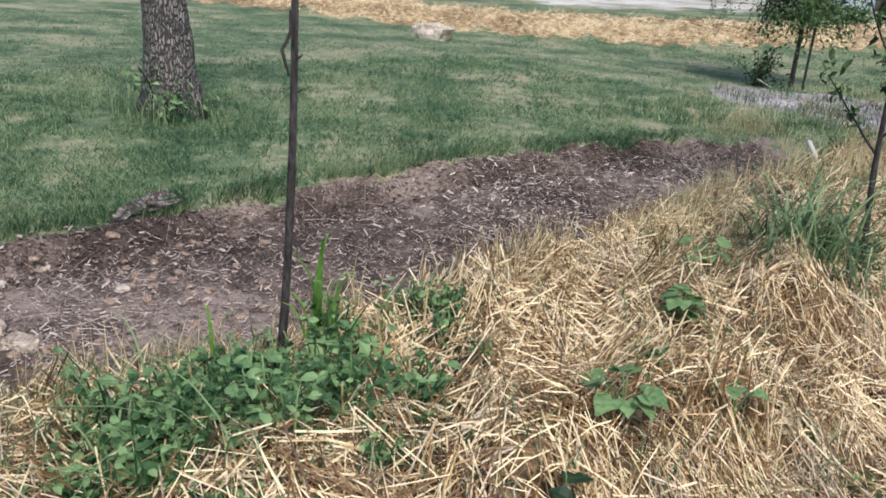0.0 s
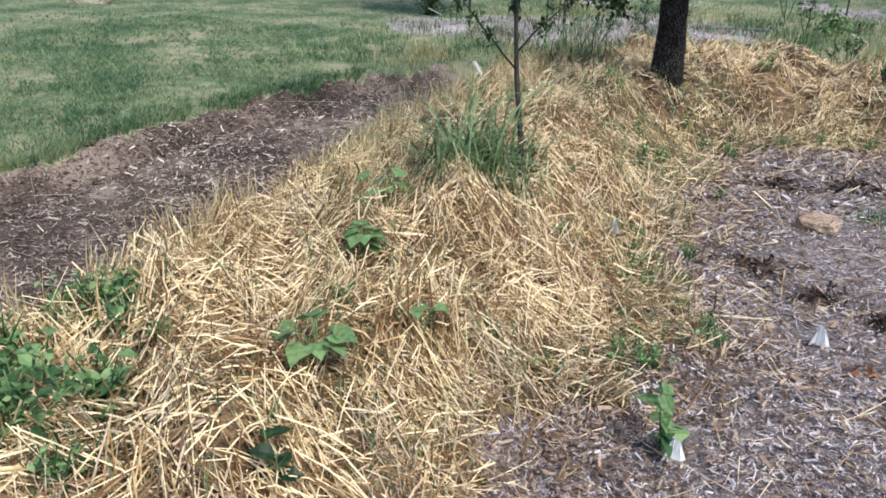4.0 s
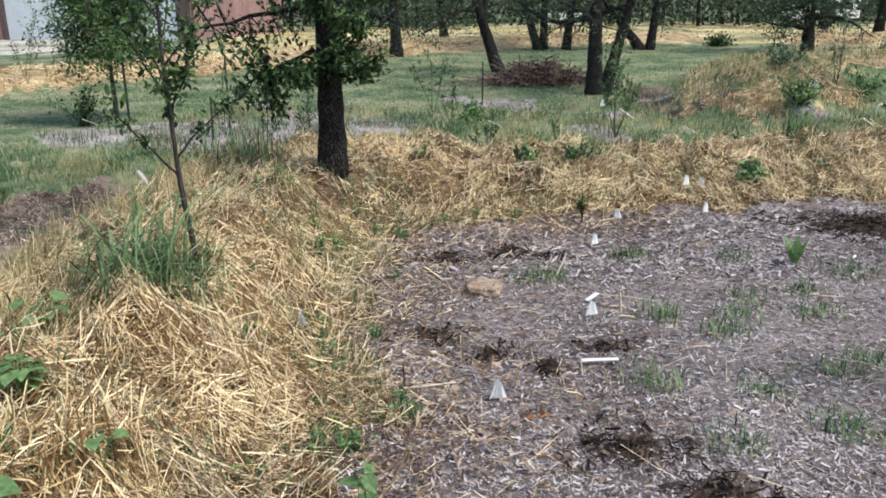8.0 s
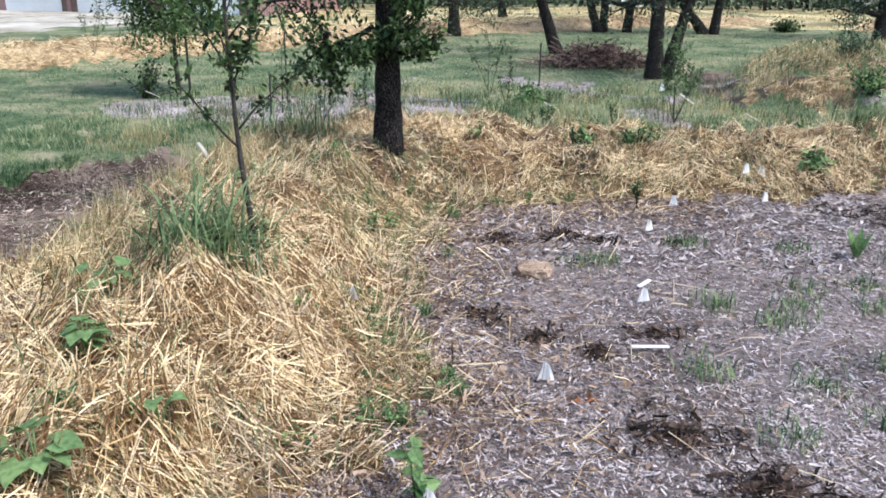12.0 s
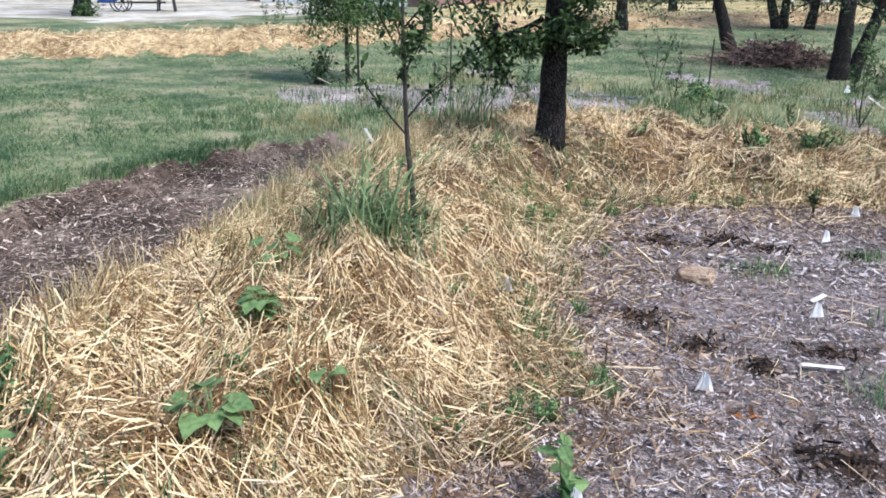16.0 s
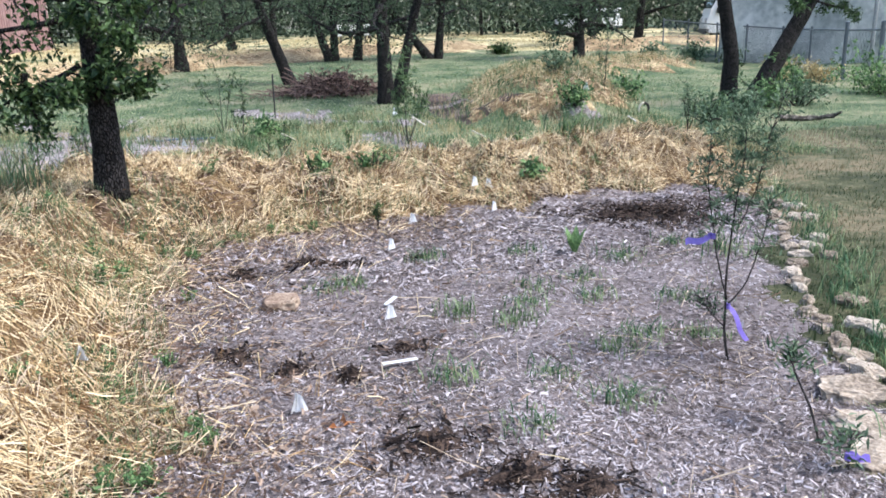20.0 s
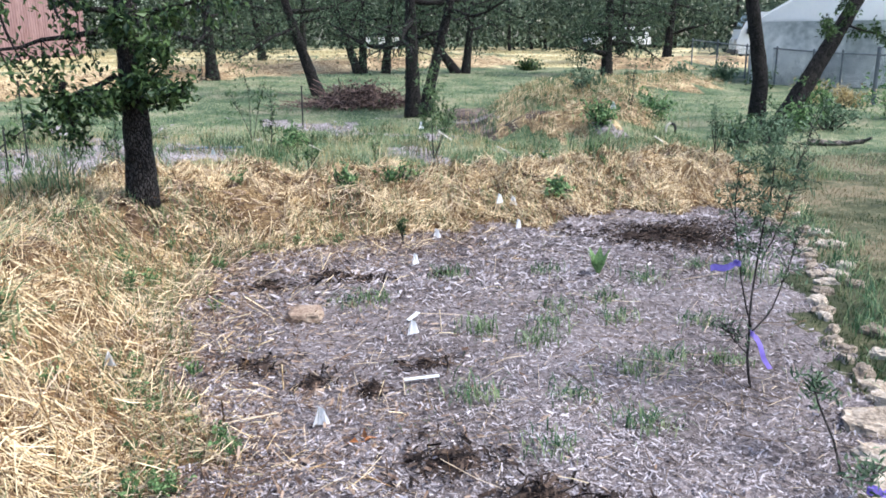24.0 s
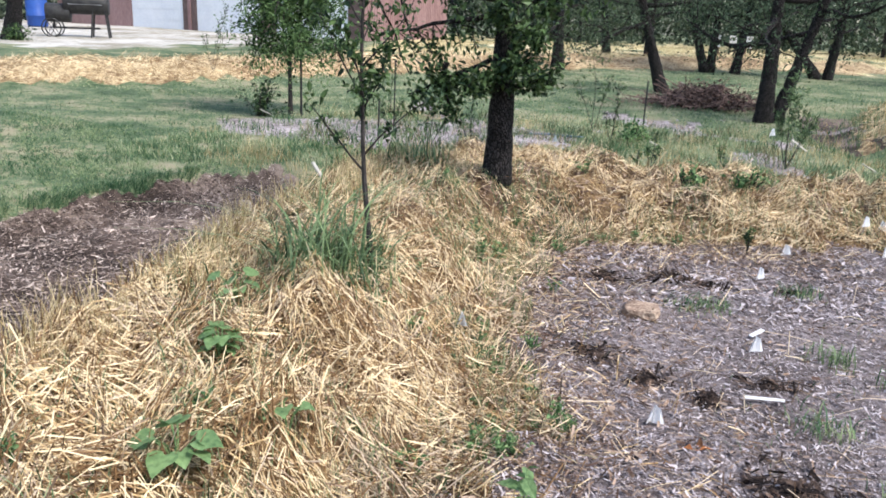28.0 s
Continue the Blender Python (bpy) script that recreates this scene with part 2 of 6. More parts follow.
DEADWOOD = surface("rotten_wood", (0.03, 0.025, 0.022), (0.42, 0.37, 0.33), 14, 80, 0.95, 1.0, grain=(1, 0.25, 1), mid=(0.08, 0.067, 0.058))
WHITE_CLOTH = surface("white_plastic_film", (0.88, 0.88, 0.89), (0.95, 0.95, 0.95), 10, 60, 0.5, 0.05, glow_through=0.12)
WHITE_PAINT = surface("white_paint", (0.66, 0.66, 0.67), (0.82, 0.82, 0.82), 4, 50, 0.5, 0.1)
PALE_BOARD = surface("pale_wood", (0.5, 0.45, 0.38), (0.74, 0.69, 0.60), 6, 60, 0.8, 0.2)
WIRE = surface("galvanised_wire", (0.25, 0.25, 0.26), (0.42, 0.42, 0.43), 20, 80, 0.45, 0.05, metal=0.7)
PURPLE = surface("purple_ribbon", (0.20, 0.14, 0.55), (0.34, 0.26, 0.74), 10, 60, 0.4, 0.05, glow_through=0.3)
BARN_RED = surface("red_brown_sheet_metal", (0.23, 0.135, 0.13), (0.37, 0.245, 0.235), 2, 20, 0.5, 0.05, metal=0.1, grain=(1, 1, 0.2))
BARN_DARK = surface("dark_brown_post", (0.09, 0.06, 0.055), (0.17, 0.12, 0.11), 3, 30, 0.6, 0.1)
DOOR_WHITE = surface("white_door_panel", (0.70, 0.73, 0.78), (0.82, 0.84, 0.87), 1, 12, 0.45, 0.05)
BLACK_STEEL = surface("black_steel", (0.02, 0.02, 0.022), (0.07, 0.068, 0.066), 6, 50, 0.55, 0.2, metal=0.3)
BLUE_PLASTIC = surface("blue_plastic", (0.02, 0.06, 0.25), (0.035, 0.10, 0.36), 3, 30, 0.45, 0.05)
POLY_WALL = surface("cloudy_greenhouse_sheet", (0.45, 0.49, 0.50), (0.93, 0.94, 0.94), 0.7, 5, 0.4, 0.1, glow_through=0.8, patch=0.4, patch_scale=0.5)
POLY_ROOF = surface("white_greenhouse_cover", (0.9, 0.91, 0.92), (0.96, 0.96, 0.96), 0.8, 8, 0.5, 0.05, glow_through=0.75)
CAR_WHITE = surface("white_car_paint", (0.74, 0.75, 0.77), (0.82, 0.83, 0.84), 1, 10, 0.25, 0)
CAR_GLASS = surface("dark_car_glass", (0.01, 0.012, 0.015), (0.03, 0.035, 0.04), 1, 10, 0.08, 0)
RUBBER = surface("black_rubber", (0.012, 0.012, 0.012), (0.03, 0.03, 0.03), 10, 60, 0.85, 0.1)
STEEL_RIM = surface("grey_steel_rim", (0.30, 0.30, 0.31), (0.45, 0.45, 0.46), 10, 60, 0.4, 0, metal=0.7)
SIDING = surface("pale_house_siding", (0.66, 0.68, 0.70), (0.78, 0.79, 0.80), 1, 15, 0.6, 0.1)
SHED_BROWN = surface("brown_shed_boards", (0.06, 0.04, 0.032), (0.15, 0.10, 0.08), 3, 30, 0.8, 0.3, grain=(1, 1, 0.2))
YELLOW = surface("yellow_fibreglass", (0.60, 0.42, 0.04), (0.74, 0.55, 0.08), 5, 40, 0.5, 0)
HOSE = surface("grey_blue_hose", (0.08, 0.12, 0.17), (0.16, 0.22, 0.29), 8, 50, 0.5, 0)
CARDBOARD = surface("dry_curled_leaf", (0.32, 0.12, 0.05), (0.52, 0.24, 0.10), 8, 60, 0.8, 0.1)
FENCE_GREY = surface("dull_grey_pipe", (0.10, 0.115, 0.135), (0.20, 0.22, 0.245), 10, 60, 0.5, 0.05, metal=0.4)
TAN_ROCK = surface("tan_rock", (0.17, 0.11, 0.08), (0.50, 0.395, 0.30), 12, 70, 0.95, 1.0, mid=(0.32, 0.23, 0.17))
# ---- shape of the ground ----
BERM = [(-1.95, 0.3), (-1.88, 0.9), (-1.8, 1.5), (-1.7, 3.0), (-1.75, 4.5), (-1.75, 5.8), (-1.2, 7.1),
        (0.0, 7.45), (1.2, 7.3), (2.4, 7.35), (3.4, 7.7), (4.3, 7.9)]
SWALE = [(-3.75, -3.0), (-3.65, 0.5), (-3.6, 3.0), (-3.55, 5.2), (-3.2, 6.8), (-2.4, 8.4), (-0.8, 9.3), (1.2, 9.3),
         (3.2, 9.6), (4.3, 11.0), (3.9, 14.5), (4.3, 18.5)]
BERM_B = [(5.25, 13.5), (5.6, 15.5), (6.6, 18.0), (8.4, 20.8), (12.0, 22.8)]
BERM_C = [(-24, 9.5), (-17, 12.3), (-12.3, 14.6), (-9.8, 16.6), (-6.3, 21.8), (-2.0, 28.0), (4.0, 33.0), (9.0, 34.5)]
BERM_D = [(13.5, 31.0), (19.0, 33.0), (24.0, 34.0)]
BED = [(-1.15, -2.5), (-1.1, 0.8), (-0.72, 1.7), (-0.56, 2.3), (-0.44, 2.62), (-0.2, 2.82), (-0.24, 3.05), (-0.46, 3.4), (-0.52, 3.8), (-0.5, 4.9), (-0.38, 5.6), (-0.2, 5.95),
       (0.7, 6.2), (1.8, 6.3),
       (2.5, 6.27), (3.0, 6.4), (3.6, 6.6), (4.2, 6.78), (4.2, 5.9), (3.6, 4.7), (2.95, 3.7), (2.6, 2.9), (2.2, 2.2), (1.9, 1.0), (1.7, -2.5)]
CHIPS_B = [(-6.1, 11.3), (-4.6, 12.6), (-2.9, 12.9), (-0.9, 12.6), (-0.6, 11.2), (-2.0, 10.4), (-3.6, 9.7), (-5.2, 9.9)]
FIELD = [(-9, 25.0), (-2, 27.2), (4, 30.5), (9, 32.5), (14, 30.5), (22, 32.0), (34, 62), (-14, 62)]
YARD = [(-60, 32), (-33, 22.5), (-24, 22.3), (-17.0, 22.0), (-15.0, 24.0), (-15.5, 27.0), (-10.9, 29.5), (-20, 60), (-60, 60)]

INNER = BERM + [(6, 7), (6, -3), (-1.6, -3)]


def wobble(x, y, s, k=0.0):
    """Cheap smooth noise in -1..1."""
    x, y = np.asarray(x, float) * s + k, np.asarray(y, float) * s - 0.7 * k
    return (np.sin(1.3 * x + 2.1 * y + 1.7 * np.sin(0.9 * y - 0.4 * x)) + np.sin(-2.3 * x + 1.1 * y + 1.3 * np.sin(1.7 * x + 0.6))
            + np.sin(3.1 * x + 2.9 * y + 0.8 + np.sin(2.1 * y))) / 3


def path_dist(x, y, pts):
    best = np.full(np.shape(x), 1e9)
    for (ax, ay), (bx, by) in zip(pts, pts[1:]):
        dx, dy = bx - ax, by - ay
        u = np.clip(((x - ax) * dx + (y - ay) * dy) / (dx * dx + dy * dy), 0, 1)
        best = np.minimum(best, np.hypot(x - ax - u * dx, y - ay - u * dy))
    return best


def inside(x, y, poly):
    hit = np.zeros(np.shape(x), bool)
    for (ax, ay), (bx, by) in zip(poly, poly[1:] + poly[:1]):
        cross = (ay > y) != (by > y)
        hit ^= cross & (x < (bx - ax) * (y - ay) / ((by - ay) or 1e-9) + ax)
    return hit


def step(a, b, v):
    u = np.clip((v - a) / (b - a), 0, 1)
    return u * u * (3 - 2 * u)


def height(x, y):
    """Height of the bare ground."""
    x, y = np.asarray(x, float), np.asarray(y, float)
    s = -0.4 * x + 0.917 * y
    rise = 1.25 * (1 - np.exp(-0.045 * np.maximum(s - 14, 0) / 1.25))
    lawn = 0.07 + 0.05 * np.clip(-x - 4.6, 0, 3.5)
    z = rise + np.where(x < -4.2, lawn, 0.07 * step(-3.0, -4.2, x)) * (1 - step(7, 14, y))
    z = z + 0.02 * wobble(x, y, 0.9) + 0.012 * wobble(x, y, 3.1, 2)
    sw = path_dist(x, y, SWALE)
    depth = 0.17 - 0.05 * step(7.5, 9.0, y)
    z = z - (depth + np.where((x < -4.2) & (y < 8), 0.01, 0)) * (1 - step(np.where((x < -3.55) & (y < 8), 0.7, 0.5), np.where((x < -3.55) & (y < 8), 1.0, 1.02), sw + 0.08 * wobble(x, y, 2.2) + np.where(x > -3.6, -0.1, 0.0)))
    be = path_dist(x, y, BERM)
    be = be + np.where(inside(x, y, INNER) | (y > 6.6), 0.0, (0.16 + 0.2 * step(3.2, 1.6, y)) * step(6.6, 5.6, y) * step(0.0, 0.3, be))
    tall = 0.4 - 0.12 * step(-0.9, 0.3, x) * step(6.2, 6.9, y)
    lumps = 0.05 * wobble(x, y, 2.6, 1) + 0.035 * wobble(x, y, 6.0, 3) + 0.02 * wobble(x, y, 13.0, 5)
    up = 1 - step(0.42, 1.2, be)
    z = z + up * tall + np.clip(up * 1.5, 0, 1) * lumps * np.where(y > 6.9, 2.1, np.where((y > 5.8) & (x < -0.5), 0.6, np.where(y < 3.0, 1.6, 1.2)))
    z = z + (0.5 - 0.22 * step(17, 21, y) + 0.12 * wobble(x, y, 1.6)) * (1 - step(0.5, 1.9, path_dist(x, y, BERM_B)))
    z = z + (0.32 + 0.09 * wobble(x, y, 1.3)) * (1 - step(0.3, 1.25, path_dist(x, y, BERM_C)))
    z = z + 0.4 * (1 - step(0.5, 1.5, path_dist(x, y, BERM_D)))
    return z


GRASS, STRAW, CHIPS, SOIL, GRAVEL, FIELD_DRY = range(6)


def zone(x, y):
    """What covers the ground."""
    x, y = np.asarray(x, float), np.asarray(y, float)
    n = 0.11 * wobble(x, y, 2.3, 4) + 0.07 * wobble(x, y, 6.5, 6)
    out = np.full(x.shape, GRASS)
    be, sw = path_dist(x, y, BERM), path_dist(x, y, SWALE)
    out[(sw < np.where(x < -3.55, 0.93 + 0.3 * n, 0.98 + 0.7 * n)) & (y < 7.9 + 2 * n)] = SOIL
    out[(y < 0.7 + n) & (x > -2.9) & (x < -1.0)] = SOIL
    out[(path_dist(x, y, SWALE[-3:]) < 0.55 + n) & (y > 13)] = SOIL
    out[inside(x + n, y - n, CHIPS_B)] = CHIPS
    worn = wobble(x, y, 0.9, 51) + 0.5 * wobble(x, y, 2.7, 13)
    out[(worn > 0.42) & (y > 8.4) & (y < 16.5) & (x > -4) & (x < 5.5)] = CHIPS
    inner = inside(x, y, INNER)
    out[(be < np.where(inner, 1.7, np.where(y < 6.6, 0.6, 0.5)) + n) & (y < 9) & (x < 4.8)] = STRAW
    out[inside(x + n, y - n, BED)] = CHIPS
    out[inside(x + 4 * n, y - 6 * n, FIELD) & (wobble(x, y, 0.35, 3) > -0.45)] = FIELD_DRY
    out[path_dist(x, y, BERM_C) < 1.1 + 1.0 * step(-6, 2, x) + 2 * n] = STRAW
    out[path_dist(x, y, BERM_D) < 1.3 + 2 * n] = STRAW
    out[(path_dist(x, y, BERM_B) < 1.35 + 3 * n) & ((wobble(x, y, 1.1, 8) > -0.4) | (y > 19))] = STRAW
    out[inside(x + 3 * n, y - 3 * n, YARD)] = GRAVEL
    return out

# ---- kit for meshes ----
rng = np.random.default_rng(7)


def mesh_of(name, verts, faces, material, smooth=False, index=None):
    """A mesh from arrays: verts n x 3, faces a list of arrays of triangles or quads."""
    verts, faces = np.asarray(verts, np.float32).reshape(-1, 3), [np.asarray(f, np.int32) for f in faces if len(f)]
    me = bpy.data.meshes.new(name)
    me.vertices.add(len(verts))
    me.vertices.foreach_set("co", verts.ravel())
    loops = np.concatenate([f.ravel() for f in faces])
    sizes = np.concatenate([np.full(len(f), f.shape[1], np.int32) for f in faces])
    me.loops.add(len(loops))
    me.loops.foreach_set("vertex_index", loops)
    me.polygons.add(len(sizes))
    me.polygons.foreach_set("loop_start", np.concatenate([[0], np.cumsum(sizes)[:-1]]).astype(np.int32))
    me.polygons.foreach_set("use_smooth", np.full(len(sizes), smooth))
    for m in material if isinstance(material, (list, tuple)) else [material]:
        me.materials.append(m)
    if index is not None:
        me.polygons.foreach_set("material_index", np.asarray(index, np.int32))
    me.update(calc_edges=True)
    return me


def piece(name, shape, material, parent=None, label="", smooth=False, at=None, kind=""):
    """One mesh object; shape is (verts, faces)."""
    ob = new(name, shape if isinstance(shape, bpy.types.Mesh) else mesh_of(name, *shape, material, smooth))
    if parent is not None:
        ob.parent = parent
    if at is not None:
        ob.matrix_basis = at
    return tagged(ob, label, kind=kind)


def thing(name, place, label, category, group="", turn=0.0):
    ob = new(name)
    ob.empty_display_size = 0.1
    ob.matrix_basis = pose(*place, 0, 0, turn)
    return tagged(ob, label, category, group)


def join(*shapes):
    verts, faces, n = [], {}, 0
    for v, fs in shapes:
        v = np.asarray(v, float).reshape(-1, 3)
        verts.append(v)
        for f in fs:
            f = np.asarray(f)
            if len(f):
                faces.setdefault(f.shape[1], []).append(f + n)
        n += len(v)
    return np.concatenate(verts), [np.concatenate(f) for f in faces.values()]


def unit(v):
    v = np.asarray(v, float)
    return v / np.maximum(np.linalg.norm(v, axis=-1, keepdims=True), 1e-9)


def tube(pts, radii, sides=7, rough=0.0, seed=0):
    """A closed tube along a line of points."""
    pts, radii = np.asarray(pts, float), np.broadcast_to(np.asarray(radii, float), (len(pts),))
    along = unit(np.gradient(pts, axis=0))
    ref = np.array([1.0, 0, 0]) if abs(along[0][0]) < 0.8 else np.array([0, 1.0, 0])
    u = unit(np.cross(along, ref))
    w = np.cross(along, u)
    a = np.linspace(0, 2 * np.pi, sides, endpoint=False)
    r = radii[:, None] * (1 + rough * np.random.default_rng(seed).normal(size=(len(pts), sides)))
    ring = pts[:, None] + r[..., None] * (np.cos(a)[None, :, None] * u[:, None] + np.sin(a)[None, :, None] * w[:, None])
    n, k = len(pts), sides
    i, j = np.meshgrid(np.arange(n - 1), np.arange(k), indexing="ij")
    q = np.stack([i * k + j, i * k + (j + 1) % k, (i + 1) * k + (j + 1) % k, (i + 1) * k + j], -1).reshape(-1, 4)
    verts = np.concatenate([ring.reshape(-1, 3), pts[:1], pts[-1:]])
    j = np.arange(k)
    caps = np.concatenate([np.stack([np.full(k, n * k), (j + 1) % k, j], -1), np.stack([np.full(k, n * k + 1), (n - 1) * k + j, (n - 1) * k + (j + 1) % k], -1)])
    return verts, [q, caps]


def box(x0, x1, y0, y1, z0, z1):
    v = np.array([[x, y, z] for z in (z0, z1) for y in (y0, y1) for x in (x0, x1)], float)
    return v, [np.array([[0, 2, 3, 1], [4, 5, 7, 6], [0, 1, 5, 4], [2, 6, 7, 3], [0, 4, 6, 2], [1, 3, 7, 5]])]


def leaves(base, way, size, aspect=0.55, fold=0.12, up=None, gen=None):
    """Folded pointed leaves: base n x 3, way n x 3, length n."""
    gen = gen or rng
    n = len(base)
    way, size = unit(way), np.broadcast_to(size, (n,))[:, None]
    up = unit(gen.normal(size=(n, 3)) * 0.7 + (0, 0, 1)) if up is None else up
    side = unit(np.cross(way, up))
    over = np.cross(side, way)
    half = side * size * aspect / 2
    v = np.stack([base, base + way * size * 0.42 + half + over * fold * size, base + way * size * 0.42 - half + over * fold * size,
                  base + way * size * 0.5, base + way * size - over * fold * size * 0.8], 1).reshape(-1, 3)
    f = np.array([[0, 1, 3], [0, 3, 2], [1, 4, 3], [3, 4, 2]])
    return v, [(np.arange(n)[:, None, None] * 5 + f).reshape(-1, 3)]


def oval_leaves(base, way, size, aspect=0.6, fold=0.1, gen=None, flat=0.7):
    """Rounded leaves with a sunk midrib and a drooping tip."""
    gen = gen or rng
    n = len(base)
    way, size = unit(way), np.broadcast_to(size, (n,))[:, None]
    up = unit(gen.normal(size=(n, 3)) * flat + (0, 0, 1))
    side = unit(np.cross(way, up))
    over = np.cross(side, way)
    half = side * size * aspect / 2
    rows = [base]
    for u, w, z in ((0.28, 0.86, 0.06), (0.62, 0.9, 0.03)):
        mid = base + way * size * u + over * size * z
        rows += [mid + half * w + over * fold * size, mid, mid - half * w + over * fold * size]
    rows.append(base + way * size - over * fold * size * 1.2)
    v = np.stack(rows, 1).reshape(-1, 3)
    q = np.array([[1, 4, 5, 2], [2, 5, 6, 3]])
    t = np.array([[0, 1, 2], [0, 2, 3], [4, 7, 5], [5, 7, 6]])
    i = np.arange(n)[:, None, None] * 8
    return v, [(i + q).reshape(-1, 4), (i + t).reshape(-1, 3)]


def heart_leaf(base, way, size, gen, up=None):
    """One broad heart-shaped leaf, cupped along the midrib, with a wavy rim and a drooping tip."""
    way = unit(np.asarray(way, float))
    up = unit(gen.normal(size=3) * 0.25 + (0, 0, 1)) if up is None else up
    side = unit(np.cross(way, up))
    over = np.cross(side, way)
    rib = [(0.0, 0.0), (0.25, 0.0), (0.5, -0.01), (0.76, -0.05), (1.0, -0.16)]
    rim = [(-0.13, 0.2), (-0.06, 0.42), (0.16, 0.54), (0.4, 0.5), (0.62, 0.36), (0.8, 0.2)]
    v = [base + size * (a * way + z * over) for a, z in rib]
    for s in (1, -1):
        v += [base + size * (a * way + s * w * side + (0.1 * math.sin(w * 3) - 0.12 * max(a, 0) ** 2 + gen.normal(0, 0.03)) * over) for a, w in rim]
    tri, quad = [], []
    for o, flip in ((5, 1), (11, -1)):
        for f in ((0, o, o + 1), (0, o + 1, o + 2), (0, o + 2, 1), (3, o + 5, 4)):
            tri.append(f[::flip])
        for f in ((1, o + 2, o + 3, 2), (2, o + 3, o + 4, 3)):
            quad.append(f[::flip])
        tri.append((3, o + 4, o + 5)[::flip])
    return np.array(v), [np.array(quad), np.array(tri)]


def flat_leaves(base, way, size, aspect=0.55, gen=None):
    """Far leaves: one bent pointed quad each."""
    gen = gen or rng
    n = len(base)
    way, size = unit(way), np.broadcast_to(size, (n,))[:, None]
    up = unit(gen.normal(size=(n, 3)) * 0.7 + (0, 0, 1))
    side = unit(np.cross(way, up))
    half = side * size * aspect / 2
    v = np.stack([base, base + way * size * 0.5 + half, base + way * size - np.cross(side, way) * size * 0.15, base + way * size * 0.5 - half], 1).reshape(-1, 3)
    return v, [np.arange(n)[:, None] * 4 + np.array([[0, 1, 2, 3]])]


def blades(base, tall, width, lean, gen=None):
    """Bent grass blades: base n x 3, height n, width n, sideways lean n x 2."""
    gen = gen or rng
    n = len(base)
    a = gen.uniform(0, 2 * np.pi, n)
    side = np.stack([np.cos(a), np.sin(a), 0 * a], -1) * np.broadcast_to(width, (n,))[:, None] / 2
    lean3 = np.concatenate([lean, np.zeros((n, 1))], 1)
    tall = np.broadcast_to(tall, (n,))[:, None]
    mid = base + (0, 0, 1) * tall * 0.55 + lean3 * 0.35
    tip = base + (0, 0, 1) * tall * 0.92 + lean3
    v = np.stack([base - side, base + side, mid + side * 0.8, mid - side * 0.8, tip], 1).reshape(-1, 3)
    i = np.arange(n)[:, None] * 5
    return v, [i + np.array([[0, 1, 2, 3]]), i + np.array([[3, 2, 4]])]


def long_blades(base, tall, width, lean, gen=None, bits=5):
    """Broad arching blades with a keel, each a strip of several bits."""
    gen = gen or rng
    n = len(base)
    a = np.arctan2(lean[:, 1], lean[:, 0]) + np.pi / 2
    side = np.stack([np.cos(a), np.sin(a), 0 * a], -1)
    rows = []
    for k in range(bits + 1):
        u = k / bits
        w = width * (1 - u) ** 0.5 * (0.6 + 0.4 * min(1, 3 * u)) / 2 + 0.0006
        at = base + np.concatenate([lean * u ** 2.0, (tall * (1.5 * u - 0.65 * u ** 2.4))[:, None]], 1)
        rows += [at - side * np.broadcast_to(w, (n,))[:, None], at + side * np.broadcast_to(w, (n,))[:, None]]
    v = np.stack(rows, 1).reshape(-1, 3)
    m = 2 * (bits + 1)
    f = np.array([[2 * k, 2 * k + 1, 2 * k + 3, 2 * k + 2] for k in range(bits)])
    return v, [(np.arange(n)[:, None, None] * m + f).reshape(-1, 4)]


def stalks(start, middle, end, width):
    """Thin three-sided stalks in two bits."""
    n = len(start)
    way = unit(end - start)
    side = unit(np.cross(way, (0, 0, 1)))
    over = np.cross(side, way)
    w = np.broadcast_to(width, (n,))[:, None] / 2
    rows = []
    for at in (start, middle, end):
        rows += [at - side * w - over * w * 0.5, at + side * w - over * w * 0.5, at + over * w]
    v = np.stack(rows, 1).reshape(-1, 3)
    f = np.array([[3 * k + j, 3 * k + (j + 1) % 3, 3 * k + 3 + (j + 1) % 3, 3 * k + 3 + j] for k in (0, 1) for j in (1, 2)])
    return v, [(np.arange(n)[:, None, None] * 9 + f).reshape(-1, 4)]


def scatter(kind, x0, x1, y0, y1, per_m2, gen, fade=None):
    """Random ground points of one cover. fade: full density within that distance of the standpoint, less beyond."""
    n = int((x1 - x0) * (y1 - y0) * per_m2)
    x, y = gen.uniform(x0, x1, n), gen.uniform(y0, y1, n)
    keep = zone(x, y) == kind
    if fade:
        d = np.hypot(x, y)
        keep &= gen.random(n) < (fade / np.maximum(d, fade)) ** 1.5
    return x[keep], y[keep]


def ground(x, y):
    return np.stack([x, y, height(x, y)], -1)


def wander(gen, start, way, length, bits=6, bend=0.25, lift=0.0):
    """A crooked line from start along way."""
    pts, at, way = [np.array(start, float)], np.array(start, float), unit(way)
    for _ in range(bits):
        way = unit(way + gen.normal(size=3) * bend * 0.5 + (0, 0, lift))
        at = at + way * length / bits
        pts.append(at)
    return np.array(pts)

# ---- the ground, one sheet to the horizon ----


def spread(lo, hi, fine, reach):
    """Even steps between lo and hi, then growing ones out to reach."""
    mid, out, at, gap = list(np.arange(lo, hi, fine)), [], hi, fine
    while at < reach:
        out.append(at)
        gap *= 1.07
        at += gap
    near, at, gap = [], lo - fine, fine
    while at > -reach:
        near.append(at)
        gap *= 1.07
        at -= gap
    return np.array(near[::-1] + mid + out)


